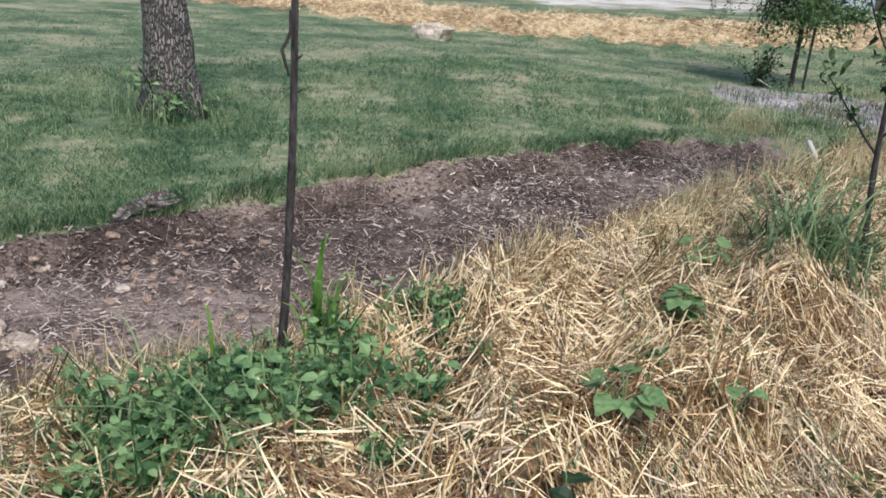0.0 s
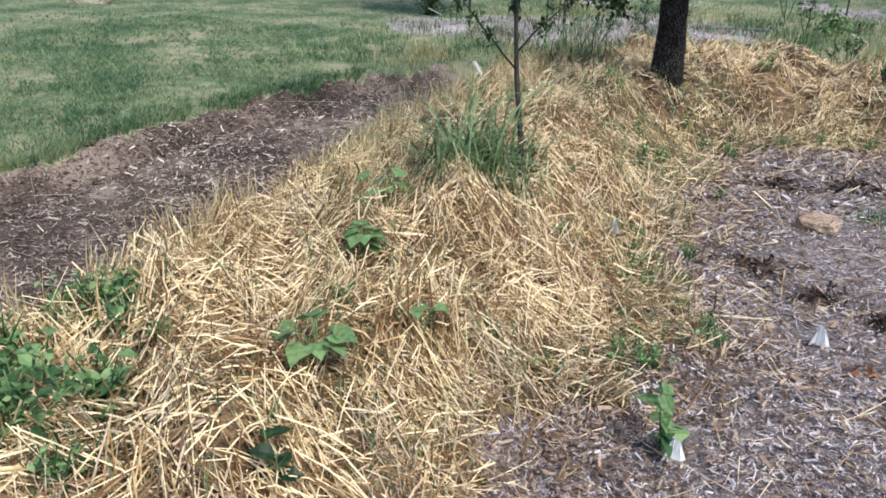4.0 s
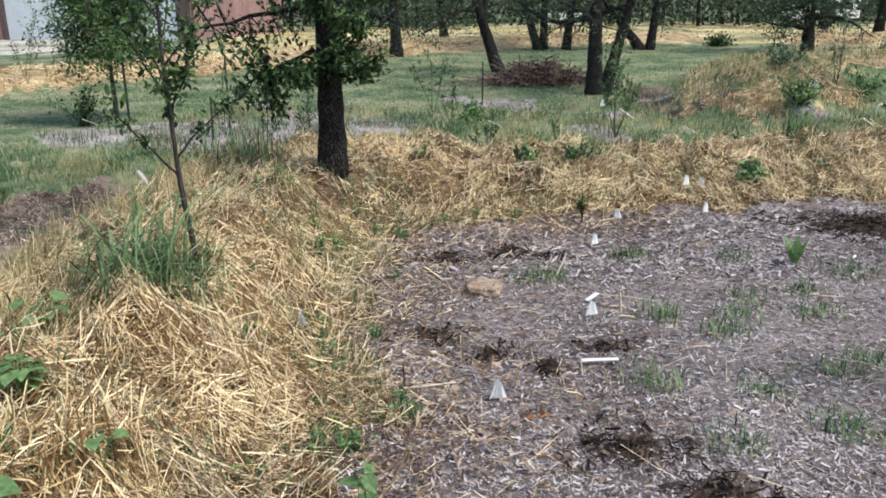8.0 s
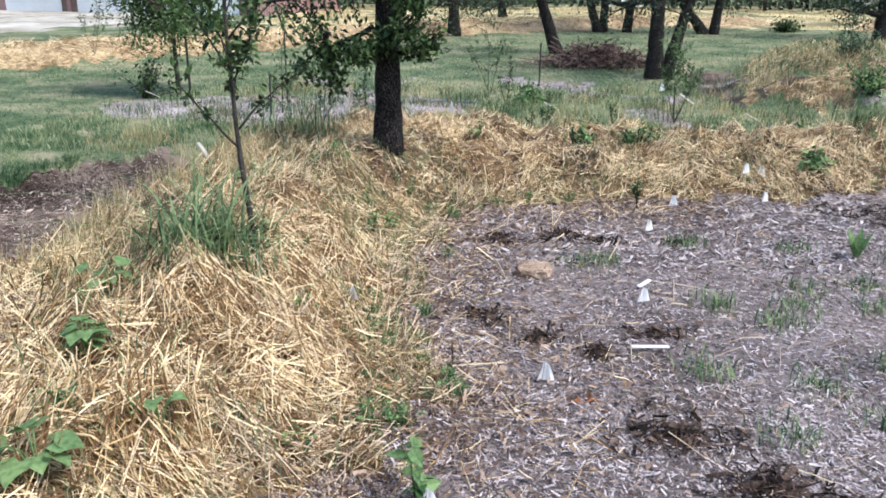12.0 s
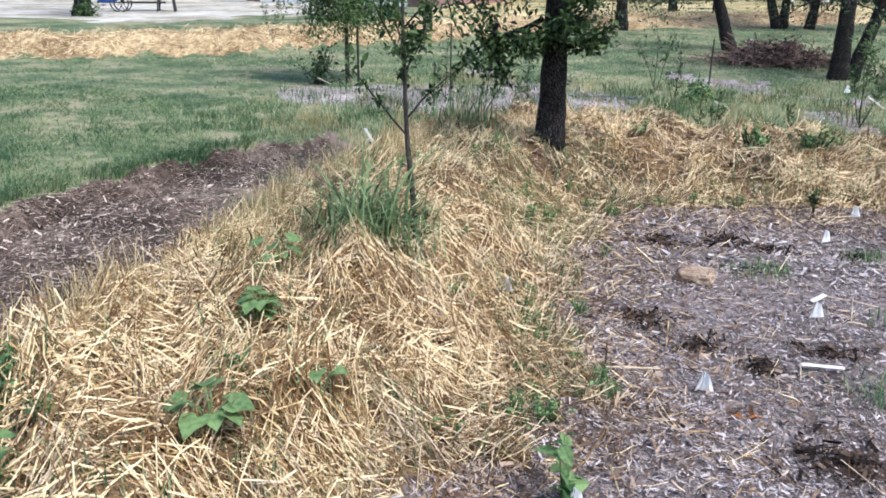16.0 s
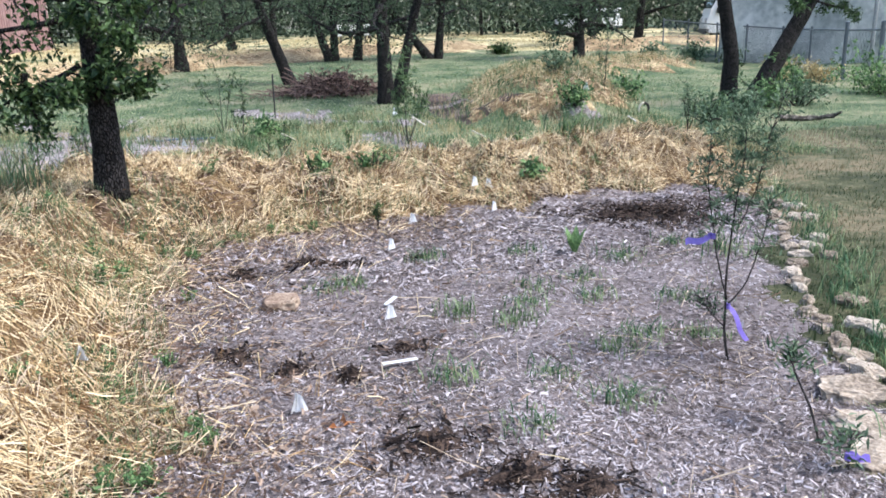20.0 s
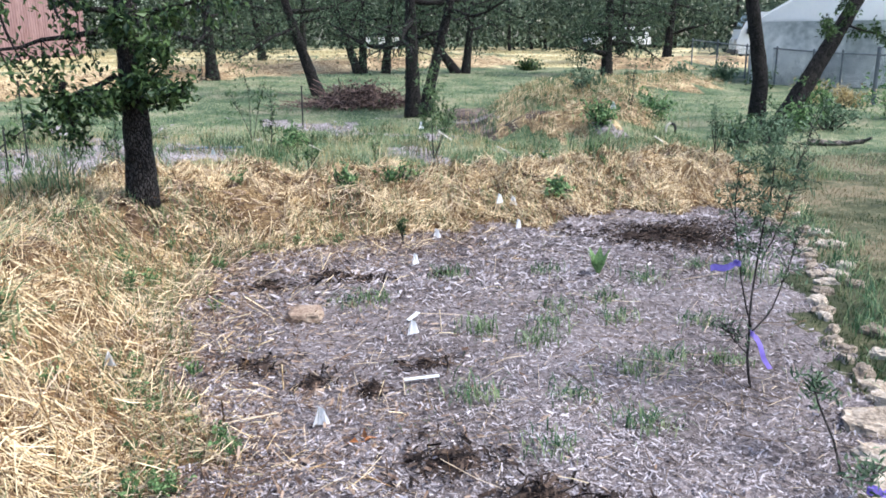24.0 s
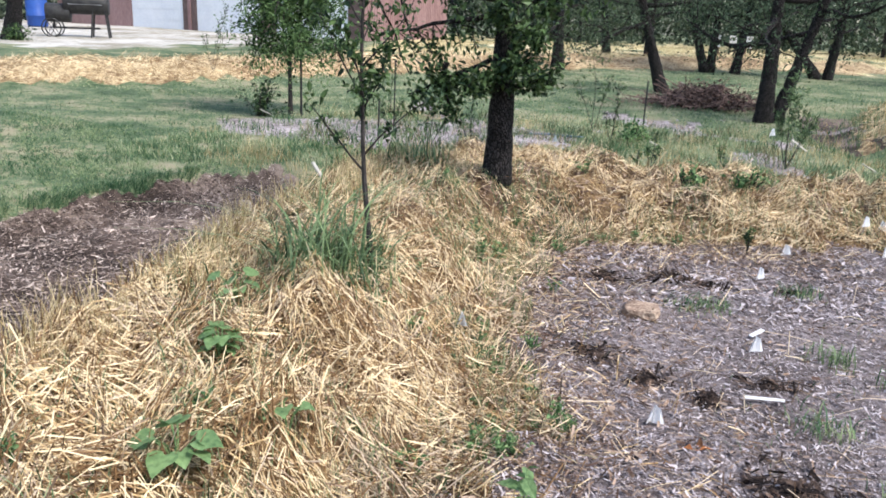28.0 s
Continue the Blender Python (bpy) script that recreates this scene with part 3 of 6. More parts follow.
gx, gy = spread(-5.2, 4.6, 0.06, 700), spread(-0.3, 8.6, 0.06, 700)
X, Y = np.meshgrid(gx, gy)
Z = height(X, Y)
nx, ny = len(gx), len(gy)
i, j = np.meshgrid(np.arange(nx - 1), np.arange(ny - 1))
quads = np.stack([j * nx + i, j * nx + i + 1, (j + 1) * nx + i + 1, (j + 1) * nx + i], -1).reshape(-1, 4)
cx, cy = (X[:-1, :-1] + X[1:, 1:]) / 2, (Y[:-1, :-1] + Y[1:, 1:]) / 2
cover = zone(cx, cy)
cover[(cover == GRASS) & (cx > 1.8) & (cy < 9.5)] = 6
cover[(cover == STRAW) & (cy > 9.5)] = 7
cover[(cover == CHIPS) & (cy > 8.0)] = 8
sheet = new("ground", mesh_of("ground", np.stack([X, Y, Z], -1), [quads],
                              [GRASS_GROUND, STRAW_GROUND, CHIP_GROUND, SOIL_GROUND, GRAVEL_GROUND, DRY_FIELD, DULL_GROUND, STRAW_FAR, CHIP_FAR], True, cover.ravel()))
tagged(sheet, "uneven garden ground of lawn, straw berms and wood chips", "ground", kind="structure")


def stuff(name, shape, material, label, category):
    return tagged(piece(name, shape, material), label, category, kind="stuff")


def bare(x, y):
    """Worn spots in the straw round the oak and on the cross berm."""
    n = 0.2 * wobble(x, y, 2.3, 4) + 0.15 * wobble(x, y, 6.5, 6)
    return (np.hypot(x + 0.9, (y - 6.2) * 1.1) < 0.55 + n) | ((np.hypot((x - 0.1) * 0.6, y - 6.75) < 0.5 + n) & (wobble(x, y, 3.0, 1) > 0.0)) | ((y > 6.6) & (wobble(x, y, 2.4, 33) > 0.45))


def lay_straw(x, y, gen, wide, deep=0.05, long=(0.03, 0.17), wild=0.26):
    gap = wobble(x, y, 5.5, 17) + 0.5 * wobble(x, y, 11.0, 3) + gen.normal(0, 0.2, len(x)) < 0.6
    x, y = x[gap], y[gap]
    n = len(x)
    az = 2.6 * wobble(x, y, 1.1, 2) + 2.2 * wobble(x, y, 4.6, 9) + gen.normal(0, 1.2, n)
    half = gen.uniform(*long, n) / 2
    dx, dy = np.cos(az) * half, np.sin(az) * half
    lift = gen.uniform(0.0, deep, n)
    ends = []
    for s in (-1, 1):
        px, py = x + s * dx, y + s * dy
        ends.append(np.stack([px, py, height(px, py) + lift + gen.normal(0, 0.012, n)], -1))
    up = gen.random(n) < wild
    ends[1][up, 2] += gen.uniform(0.03, 0.12, up.sum())
    mid = (ends[0] + ends[1]) / 2
    mid[:, 2] = np.maximum(mid[:, 2] + gen.normal(0, 0.006, n), height(x, y) + lift * 0.6)
    return stalks(ends[0], mid, ends[1], np.clip(gen.lognormal(-0.25, 0.42, n), 0.35, 1.7) * wide)


g = np.random.default_rng(11)
x, y = scatter(STRAW, -3.3, 0.2, -0.8, 6.6, 6600, g, fade=2.6)
keep = ~bare(x, y) | (g.random(len(x)) < 0.2)
x, y = x[keep], y[keep]
dull = g.random(len(x)) < np.clip(0.2 + 0.3 * wobble(x, y, 2.7, 44), 0.05, 0.6) + 0.5 * np.exp(-np.minimum(path_dist(x, y, BED[1:14]), 2) / 0.16)
stuff("straw_mulch", lay_straw(x[~dull], y[~dull], g, 0.0035, 0.06), STRAW_STALK, "loose golden straw mulch heaped on the garden berm", "straw")
stuff("straw_mulch", lay_straw(x[dull], y[dull], g, 0.0034, 0.05, (0.03, 0.15)), DULL_STALK, "weathered brown straw trodden into the berm", "straw")
x, y = scatter(STRAW, -2.8, 5.0, 6.0, 8.6, 5600, g)
keep = g.random(len(x)) < np.where(bare(x, y), 0.2, 0.8)
x, y = x[keep], y[keep]
dull = g.random(len(x)) < np.clip(0.26 - 0.16 * step(0.5, 2.0, x) + 0.55 * wobble(x, y, 3.4, 22), 0.03, 0.8)
stuff("straw_mulch", lay_straw(x[~dull], y[~dull], g, 0.0043, 0.05, (0.03, 0.16), 0.14), STRAW_STALK, "loose golden straw on the cross berm", "straw")
stuff("straw_mulch", lay_straw(x[dull], y[dull], g, 0.0036, 0.035, (0.03, 0.14), 0.12), DULL_STALK, "weathered brown straw in the hollows of the cross berm", "straw")
x, y = scatter(STRAW, -19, 14, 11, 36, 420, g, fade=13)
xb, yb = scatter(STRAW, -17, -6, 11, 22, 300, g)
x, y = np.concatenate([x, xb]), np.concatenate([y, yb])
stuff("straw_mulch", lay_straw(x, y, g, 0.0062, 0.10, (0.06, 0.22), 0.3), STRAW_STALK, "weathered straw on the distant berms", "straw")

# sheaves of straw fallen from the flakes
sheaf = []
for k in range(26):
    cx, cy = g.uniform(-1.75, -0.95), g.uniform(0.75, 3.3)
    if zone(np.array([cx]), np.array([cy]))[0] != STRAW:
        continue
    n, a0 = 34, g.uniform(0, 2 * np.pi)
    a = a0 + g.normal(0, 0.75, n)
    long = g.uniform(0.08, 0.24, n)
    st = np.stack([cx + g.normal(0, 0.05, n), cy + g.normal(0, 0.05, n), 0 * a], -1)
    en = st + np.stack([np.cos(a) * long, np.sin(a) * long, 0 * a], -1)
    st[:, 2] = height(st[:, 0], st[:, 1]) + g.uniform(0.05, 0.12, n)
    en[:, 2] = height(en[:, 0], en[:, 1]) + g.uniform(0.01, 0.05, n)
    mid = (st + en) / 2 + (0, 0, 0.02)
    sheaf.append(stalks(st, mid, en, g.uniform(0.003, 0.005, n)))
stuff("loose_straw", join(*sheaf), STRAW_STALK, "small fallen sheaves of straw on the berm", "straw")

# stray straws on the chips near the berm
x, y = scatter(CHIPS, -1.2, 1.8, 0.5, 6.4, 1500, g)
d = np.minimum(path_dist(x, y, BED[1:14]), 2)
keep = g.random(len(x)) < np.exp(-d / 0.30)
bright = g.random(len(x)) < 0.45
stuff("scattered_straw", lay_straw(x[keep & bright], y[keep & bright], g, 0.0036, 0.014), STRAW_STALK, "stray straws strewn over the wood chips", "straw")
stuff("scattered_straw", lay_straw(x[keep & ~bright], y[keep & ~bright], g, 0.0034, 0.012, (0.03, 0.14), 0.1), DULL_STALK, "greyed straws trodden into the wood chips", "straw")
# thin grey-brown stems all over the bed, thicker round the tied shrub
x, y = scatter(CHIPS, -0.8, 4.2, 1.5, 6.6, 330, g)
ring = np.hypot(x - 2.2, y - 2.92)
keep = g.random(len(x)) < 0.22 + 0.9 * np.exp(-(ring / 0.32) ** 2)
stuff("scattered_stems", lay_straw(x[keep], y[keep], g, 0.0034, 0.012, (0.05, 0.26), 0.06), DULL_STALK, "thin dry brown stems lying on the wood chips", "stems")


def lay_chips(x, y, gen, size, thin=0.25, lift=0.0):
    n = len(x)
    az = gen.uniform(0, 2 * np.pi, n)
    long = np.clip(gen.lognormal(0, 0.5, n), 0.35, 2.3) * size
    wide = np.minimum(long * gen.uniform(0.07, 0.3, n), size * 0.45)
    along = np.stack([np.cos(az), np.sin(az), gen.normal(0, 0.3, n)], -1) * long[:, None] / 2
    side = np.stack([-np.sin(az), np.cos(az), gen.normal(0, 0.55, n)], -1) * wide[:, None] / 2
    top = ground(x, y) + (0, 0, 1) * gen.uniform(0.002, 0.016, n)[:, None] + (0, 0, lift) + (0, 0, 1) * (np.abs(along[:, 2:]) + np.abs(side[:, 2:])) * 0.6
    keel = top - np.array([0, 0, 1.0]) * (wide * (thin + 0.15))[:, None]
    t = gen.uniform(0.5, 1.0, n)[:, None]
    c = [top - along - side * t, top + along - side, top + along * 0.9 + side * t, top - along + side]
    v = np.stack(c + [keel], 1).reshape(-1, 3)
    i = np.arange(n)[:, None] * 5
    return v, [i + np.array([[0, 1, 2, 3]]), i + np.array([[1, 0, 4]]), i + np.array([[3, 2, 4]])]


x, y = scatter(CHIPS, -1.2, 4.7, 0.9, 7.5, 9000, g, fade=2.8)
xb, yb = scatter(CHIPS, -1.3, 2.0, -2.4, 0.9, 900, g)
x, y = np.concatenate([x, xb]), np.concatenate([y, yb])
stuff("wood_chip_mulch", lay_chips(x, y, g, 0.0155), CHIP_PIECE, "weathered grey wood chip mulch covering the planting bed", "wood chips")
x, y = scatter(CHIPS, -6.5, 5.6, 8.3, 16.5, 420, g, fade=11)
xb, yb = scatter(CHIPS, -0.5, 4.7, 4.6, 7.0, 1500, g)
x, y = np.concatenate([x, xb]), np.concatenate([y, yb])
stuff("wood_chip_mulch", lay_chips(x, y, g, 0.03), CHIP_PIECE, "coarser grey wood chips at the far end of the bed and beyond the berm", "wood chips")
# browner bark crumbs where the straw meets the chips
x, y = scatter(CHIPS, -1.2, 1.6, 1.2, 6.5, 4200, g)
keep = g.random(len(x)) < 0.85 * np.exp(-np.minimum(path_dist(x, y, BED[2:14]), 3) / 0.45)
stuff("bark_crumbs", lay_chips(x[keep], y[keep], g, 0.024, lift=0.008), BARK_CRUMB, "reddish brown bark crumbs beside the straw", "bark")
x, y = scatter(SOIL, -5, -2.0, -1.2, 9.0, 2600, g, fade=4.6)
xb, yb = scatter(STRAW, -2.2, 4.6, 5.4, 8.4, 1500, g)
keep = bare(xb, yb) | (g.random(len(xb)) < 0.12)
stuff("bark_crumbs", lay_chips(xb[keep], yb[keep], g, 0.036), BARK_CRUMB, "brown leaves and bark in worn spots of the straw", "bark")
xb, yb = scatter(SOIL, -4.8, -1.6, 3.8, 8.6, 1300, g)
stuff("leaf_litter", lay_chips(xb, yb, g, 0.023, 0.12), PALE_LITTER, "dry leaves and bark in the far swale", "leaf litter")
stuff("leaf_litter", lay_chips(x, y, g, 0.021, 0.12), LITTER, "dry brown leaves and twigs on the swale floor", "leaf litter")
x, y = scatter(SOIL, -5, -2.0, -1.2, 9.0, 70, g)
stuff("swale_twigs", lay_straw(x, y, g, 0.0036, 0.01, (0.06, 0.34), 0.02), LITTER, "thin dry stems lying on the swale soil", "twigs")


def lawn(x, y, gen, tall, wide, spill=0.38, tufts=0.0):
    thin = wobble(x, y, 2.1, 7) + 0.7 * wobble(x, y, 5.3, 2) + tufts * wobble(x, y, 13.0, 6) + gen.normal(0, 0.25, len(x)) > -0.55
    x, y = x[thin], y[thin]
    n = len(x)
    h = tall * gen.uniform(0.45, 1.3, n) * (1 + 0.35 * wobble(x, y, 0.9, 3) + 0.35 * wobble(x, y, 3.7, 5)) * np.clip(1 + tufts * (wobble(x, y, 11.0, 14) + wobble(x, y, 6.2, 31)), 0.3, 2.2)
    return blades(ground(x, y), h, wide * gen.uniform(0.7, 1.3, n), gen.normal(0, 1, (n, 2)) * (h * spill)[:, None], gen)


x, y = scatter(GRASS, -9.0, -3.6, -1.5, 9.5, 3400, g, fade=5.2)
stuff("lawn_grass", lawn(x, y, g, 0.046, 0.005, 0.85, 0.55), BLADE, "short green lawn grass along the swale bank", "grass")
x, y = scatter(GRASS, -17, -3, -2, 16.5, 900, g, fade=7)
stuff("lawn_grass", lawn(x, y, g, 0.036, 0.006, 0.7, 0.4), BLADE, "patchy mown lawn", "grass")
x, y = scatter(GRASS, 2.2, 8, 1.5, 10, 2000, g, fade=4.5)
stuff("lawn_grass", lawn(x, y, g, 0.042, 0.005), DULL_BLADE, "mown dull green lawn beside the stone edging, tree shade partly in its colour", "grass")
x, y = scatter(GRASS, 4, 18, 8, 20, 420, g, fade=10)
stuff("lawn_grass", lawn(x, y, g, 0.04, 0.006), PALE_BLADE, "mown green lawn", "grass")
x, y = scatter(GRASS, -5.5, 6.5, 7.6, 14, 900, g, fade=9)
keep = wobble(x, y, 1.1, 15) > -0.3
stuff("rough_grass", lawn(x[keep], y[keep], g, 0.085, 0.008), PALE_BLADE, "rough unmown grass behind the cross berm", "grass")
keep = (~keep & (g.random(len(x)) < 0.5)) | (g.random(len(x)) < 0.06)
stuff("dry_grass", lawn(x[keep], y[keep], g, 0.11, 0.006, 0.4), DRY_GRASS, "pale dry grass behind the cross berm", "dry grass")
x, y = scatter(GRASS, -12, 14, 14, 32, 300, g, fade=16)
stuff("lawn_grass", lawn(x, y, g, 0.04, 0.011), PALE_BLADE, "distant lawn under the oaks, sunlight put into its pale blades", "grass")
x, y = scatter(FIELD_DRY, -10, 20, 25, 52, 110, g, fade=26)
keep = wobble(x, y, 0.5, 9) > -0.5
stuff("dry_grass", lawn(x[keep], y[keep], g, 0.12, 0.012), DRY_GRASS, "pale dry grass of the far field", "dry grass")
# tall weeds and seed stems in clumps behind the cross berm
n = 26000
x, y = g.uniform(-4.5, 6.5, n), g.uniform(8.0, 14.5, n)
clump = wobble(x, y, 1.6, 61) + 0.6 * wobble(x, y, 4.4, 7)
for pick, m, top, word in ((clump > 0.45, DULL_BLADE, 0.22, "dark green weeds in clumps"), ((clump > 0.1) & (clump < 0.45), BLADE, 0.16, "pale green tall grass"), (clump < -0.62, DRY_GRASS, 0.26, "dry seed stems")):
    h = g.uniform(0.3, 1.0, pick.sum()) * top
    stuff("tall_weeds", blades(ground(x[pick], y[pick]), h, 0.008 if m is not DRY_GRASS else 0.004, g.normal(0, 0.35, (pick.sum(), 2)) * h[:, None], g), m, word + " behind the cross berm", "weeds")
# weeds and dry grass on the weedy berm
n = 9000
k, u = g.integers(0, len(BERM_B) - 1, n), g.random(n)
pts = np.array(BERM_B)
x = pts[k, 0] + (pts[k + 1, 0] - pts[k, 0]) * u + g.normal(0, 0.9, n)
y = pts[k, 1] + (pts[k + 1, 1] - pts[k, 1]) * u + g.normal(0, 0.7, n)
green = wobble(x, y, 1.3, 41) > -0.25
for pick, m, word in ((green, BLADE, "green weedy grass"), (~green, DRY_GRASS, "pale dry grass")):
    h = g.uniform(0.08, 0.28, pick.sum())
    stuff("weedy_grass", blades(ground(x[pick], y[pick]), h, 0.009, g.normal(0, 0.07, (pick.sum(), 2)), g), m, word + " on the weedy berm", "grass")

# standing dry grass along the outer edge of the berm, and thin green shoots in the straw
n = 5200
k = g.integers(0, 6, n)
u = g.random(n)
pts = np.array(BERM[:7])
x = pts[k, 0] + (pts[k + 1, 0] - pts[k, 0]) * u - np.abs(g.normal(0.32, 0.22, n))
y = pts[k, 1] + (pts[k + 1, 1] - pts[k, 1]) * u + g.normal(0, 0.1, n)
thick = (wobble(x, y, 1.9, 12) > -0.25) & (g.random(n) < 0.3 + 0.7 * step(1.2, 2.4, y))
x, y = x[thick], y[thick]
h = g.uniform(0.10, 0.30, len(x))
stuff("dry_grass", blades(ground(x, y), h, 0.0035, g.normal(0, 0.045, (len(x), 2)), g), DRY_GRASS, "thin standing dry grass along the berm edge", "dry grass")
x, y = scatter(STRAW, -2.6, 4.6, -0.5, 8.2, 1100, g)
thick = wobble(x, y, 1.4, 20) + 0.5 * wobble(x, y, 4.1, 3) + 0.55 * step(0.9, 0.2, path_dist(x, y, BED[2:14])) > 0.08
thick &= (y < 6.6) | (g.random(len(x)) < 0.45)
x, y = x[thick], y[thick]
stuff("green_shoots", blades(ground(x, y), g.uniform(0.05, 0.16, len(x)), 0.0042, g.normal(0, 0.05, (len(x), 2)), g), BLADE, "sparse green shoots growing through the straw", "grass")
x, y = scatter(CHIPS, -6.5, 0, 9.3, 13.2, 160, g)
thick = wobble(x, y, 1.7, 31) > 0.0
x, y = x[thick], y[thick]
stuff("green_shoots", blades(ground(x, y), g.uniform(0.06, 0.2, len(x)), 0.009, g.normal(0, 0.05, (len(x), 2)), g), BLADE, "sparse grass in the far chip patch", "grass")
x, y = scatter(CHIPS, -1.0, 4.6, 1.2, 7.3, 80, g)
thick = wobble(x, y, 1.7, 31) > 0.15
x, y = x[thick], y[thick]
stuff("green_shoots", blades(ground(x, y), g.uniform(0.015, 0.05, len(x)), 0.004, g.normal(0, 0.025, (len(x), 2)), g), BLADE, "sparse green shoots among the wood chips", "grass")

n = 9000
y = g.uniform(-0.8, 7.4, n)
x = np.interp(y, [p[1] for p in SWALE[:5]], [p[0] for p in SWALE[:5]]) - g.uniform(0.55, 1.05, n)
thick = zone(x, y) == SOIL
stuff("leaf_litter", lay_chips(x[thick], y[thick], g, 0.022, 0.12), DARK_LITTER, "damp dark leaves and bark that also paint the shade under the swale's lip", "leaf litter")
# longer grass over the lip of the swale
n = 9000
y = g.uniform(-0.6, 7.2, n)
x = np.interp(y, [p[1] for p in SWALE[:5]], [p[0] for p in SWALE[:5]]) - 0.9 - np.abs(g.normal(0, 0.13, n))
thick = (zone(x, y) == GRASS) & (wobble(x, y, 3.0, 14) > -0.35)
x, y = x[thick], y[thick]
lean = np.stack([g.uniform(0.0, 0.06, len(x)), g.normal(0, 0.03, len(x))], -1)
stuff("lip_grass", blades(ground(x, y), g.uniform(0.04, 0.1, len(x)), 0.005, lean, g), BLADE, "longer grass hanging over the lip of the swale", "grass")

# ---- trees ----


def leaf_cloud(gen, centres, each, spread_, size, aspect=0.5, droop=0.3, far=False):
    n = len(centres) * each
    base = np.repeat(np.asarray(centres), each, 0) + gen.normal(size=(n, 3)) * spread_
    way = unit(gen.normal(size=(n, 3)) + (0, 0, -droop))
    return (flat_leaves if far else leaves)(base, way, size * gen.uniform(0.6, 1.25, n), aspect, gen=gen)


def build_tree(place, tall, girth, seed, label, lean=(0, 0), fork=0.4, limbs=5, spread_=1.6, leaf=0.07, each=30, twigs=5, bark=None, foliage=None,
               name="oak_tree", group="", flare=1.2, low=None, puff=0.22, rise_=0.35, category="tree", low_each=0, bow=(0, 0)):
    """A tree: tapered trunk, limbs with side twigs, and a crown of single leaves on them."""
    gen = np.random.default_rng(seed)
    bark, foliage = bark or BARK, foliage or OAK_LEAF
    root = thing(name, (place[0], place[1], float(height(place[0], place[1])) - 0.03), label, category, group)
    n = 17
    u = np.linspace(0, 1, n)
    top = tall * 0.86
    line = np.stack([lean[0] * u * top + 0.05 * tall / 5 * np.sin(3 * u + seed), lean[1] * u * top + 0.05 * tall / 5 * np.sin(2.2 * u + 2 * seed), u * top], -1)
    line = line + np.stack([bow[0] * np.clip((u * top - 0.9) / 1.2, 0, 1.6), bow[1] * u, 0 * u], -1)
    line -= line[0]
    radii = girth * (1 - 0.82 * u ** 0.9) * (1 + (flare - 1) * np.exp(-u * 14))
    radii = np.maximum(radii, 0.01)
    extra = np.linspace(0, 1, 46)
    fine = np.stack([np.interp(extra, u, line[:, k]) for k in range(3)], -1)
    piece("trunk", tube(fine, np.interp(extra, u, radii), 20, 0.05, seed), bark, root, smooth=True)
    tips = []
    for k in range(limbs):
        f = fork + (0.95 - fork) * (k + 0.3) / limbs
        at = np.array([np.interp(f, u, line[:, c]) for c in range(3)])
        a = k * 2.4 + gen.uniform(-0.4, 0.4) + seed
        way = np.array([np.cos(a), np.sin(a), rise_ * gen.uniform(0.5, 1.4)])
        reach = spread_ * gen.uniform(0.75, 1.15) * (1.1 - 0.5 * (f - fork))
        spine = wander(gen, at, way, reach, 7, 0.35, 0.02)
        r0 = float(np.interp(f, u, radii)) * 0.6
        shapes = [tube(spine, np.linspace(r0, 0.012, len(spine)), 6)]
        for q in range(twigs):
            s = spine[1 + int((len(spine) - 2) * (q + gen.random()) / twigs)]
            tw = wander(gen, s, gen.normal(size=3) + (0, 0, 0.35) + way * 0.4, reach * gen.uniform(0.3, 0.6), 4, 0.4, -0.03)
            shapes.append(tube(tw, np.linspace(0.014, 0.005, len(tw)), 4))
            tips += list(tw[1:])
        tips += list(spine[3:])
        piece("branch", join(*shapes), bark, root, smooth=True)
    low_tips = []
    for at, way, reach in low or ():
        spine = wander(gen, at, way, reach, 6, 0.3, -0.02)
        shapes = [tube(spine, np.linspace(0.022, 0.007, len(spine)), 6)]
        for s in spine[1:]:
            for _ in range(2):
                tw = wander(gen, s, gen.normal(size=3) + (0, 0, -0.25), reach * 0.28, 3, 0.4, -0.1)
                shapes.append(tube(tw, np.linspace(0.006, 0.003, len(tw)), 4))
                low_tips += list(tw[1:])
        piece("branch", join(*shapes), bark, root, smooth=True)
    if low_tips:
        piece("sprout_mass", leaf_cloud(gen, low_tips, low_each, 0.035, leaf * 0.85), OAK_LEAF, root, "fresh low leaf sprouts", kind="stuff")
    piece("crown", leaf_cloud(gen, tips, each, puff, leaf, far=place[1] > 10), foliage, root, "small dark green leaves in ragged clumps", kind="stuff")
    return root


# the oak on the corner of the berm
build_tree((-0.97, 6.21), 5.2, 0.112, 3, "dark-barked live oak with low leafy sprouts on the straw berm", (0.035, 0.0), 0.32, 8, 1.7, 0.07, 13, 7, rise_=0.3, flare=1.08,
           low=[((-0.08, -0.1, 0.98), (-1, -0.25, -0.12), 0.62), ((-0.4, -0.25, 0.95), (-0.5, -0.05, -1), 0.34), ((-0.1, -0.05, 1.3), (-1, -0.2, -0.05), 0.9),
                ((-0.08, 0, 1.42), (-1, -0.1, 0.12), 0.85), ((0.1, -0.08, 0.78), (0.9, -0.4, 0.05), 0.36), ((0.05, -0.12, 0.95), (0.3, -1, 0.2), 0.28), ((-0.05, -0.13, 0.85), (-0.5, -1, 0.1), 0.28),
                ((0.08, -0.1, 1.12), (0.6, -0.8, 0.3), 0.34), ((0.02, -0.1, 1.28), (0.1, -1, 0.2), 0.34), ((0.1, 0, 1.4), (1, -0.2, 0.15), 0.6)], puff=0.06, low_each=11)
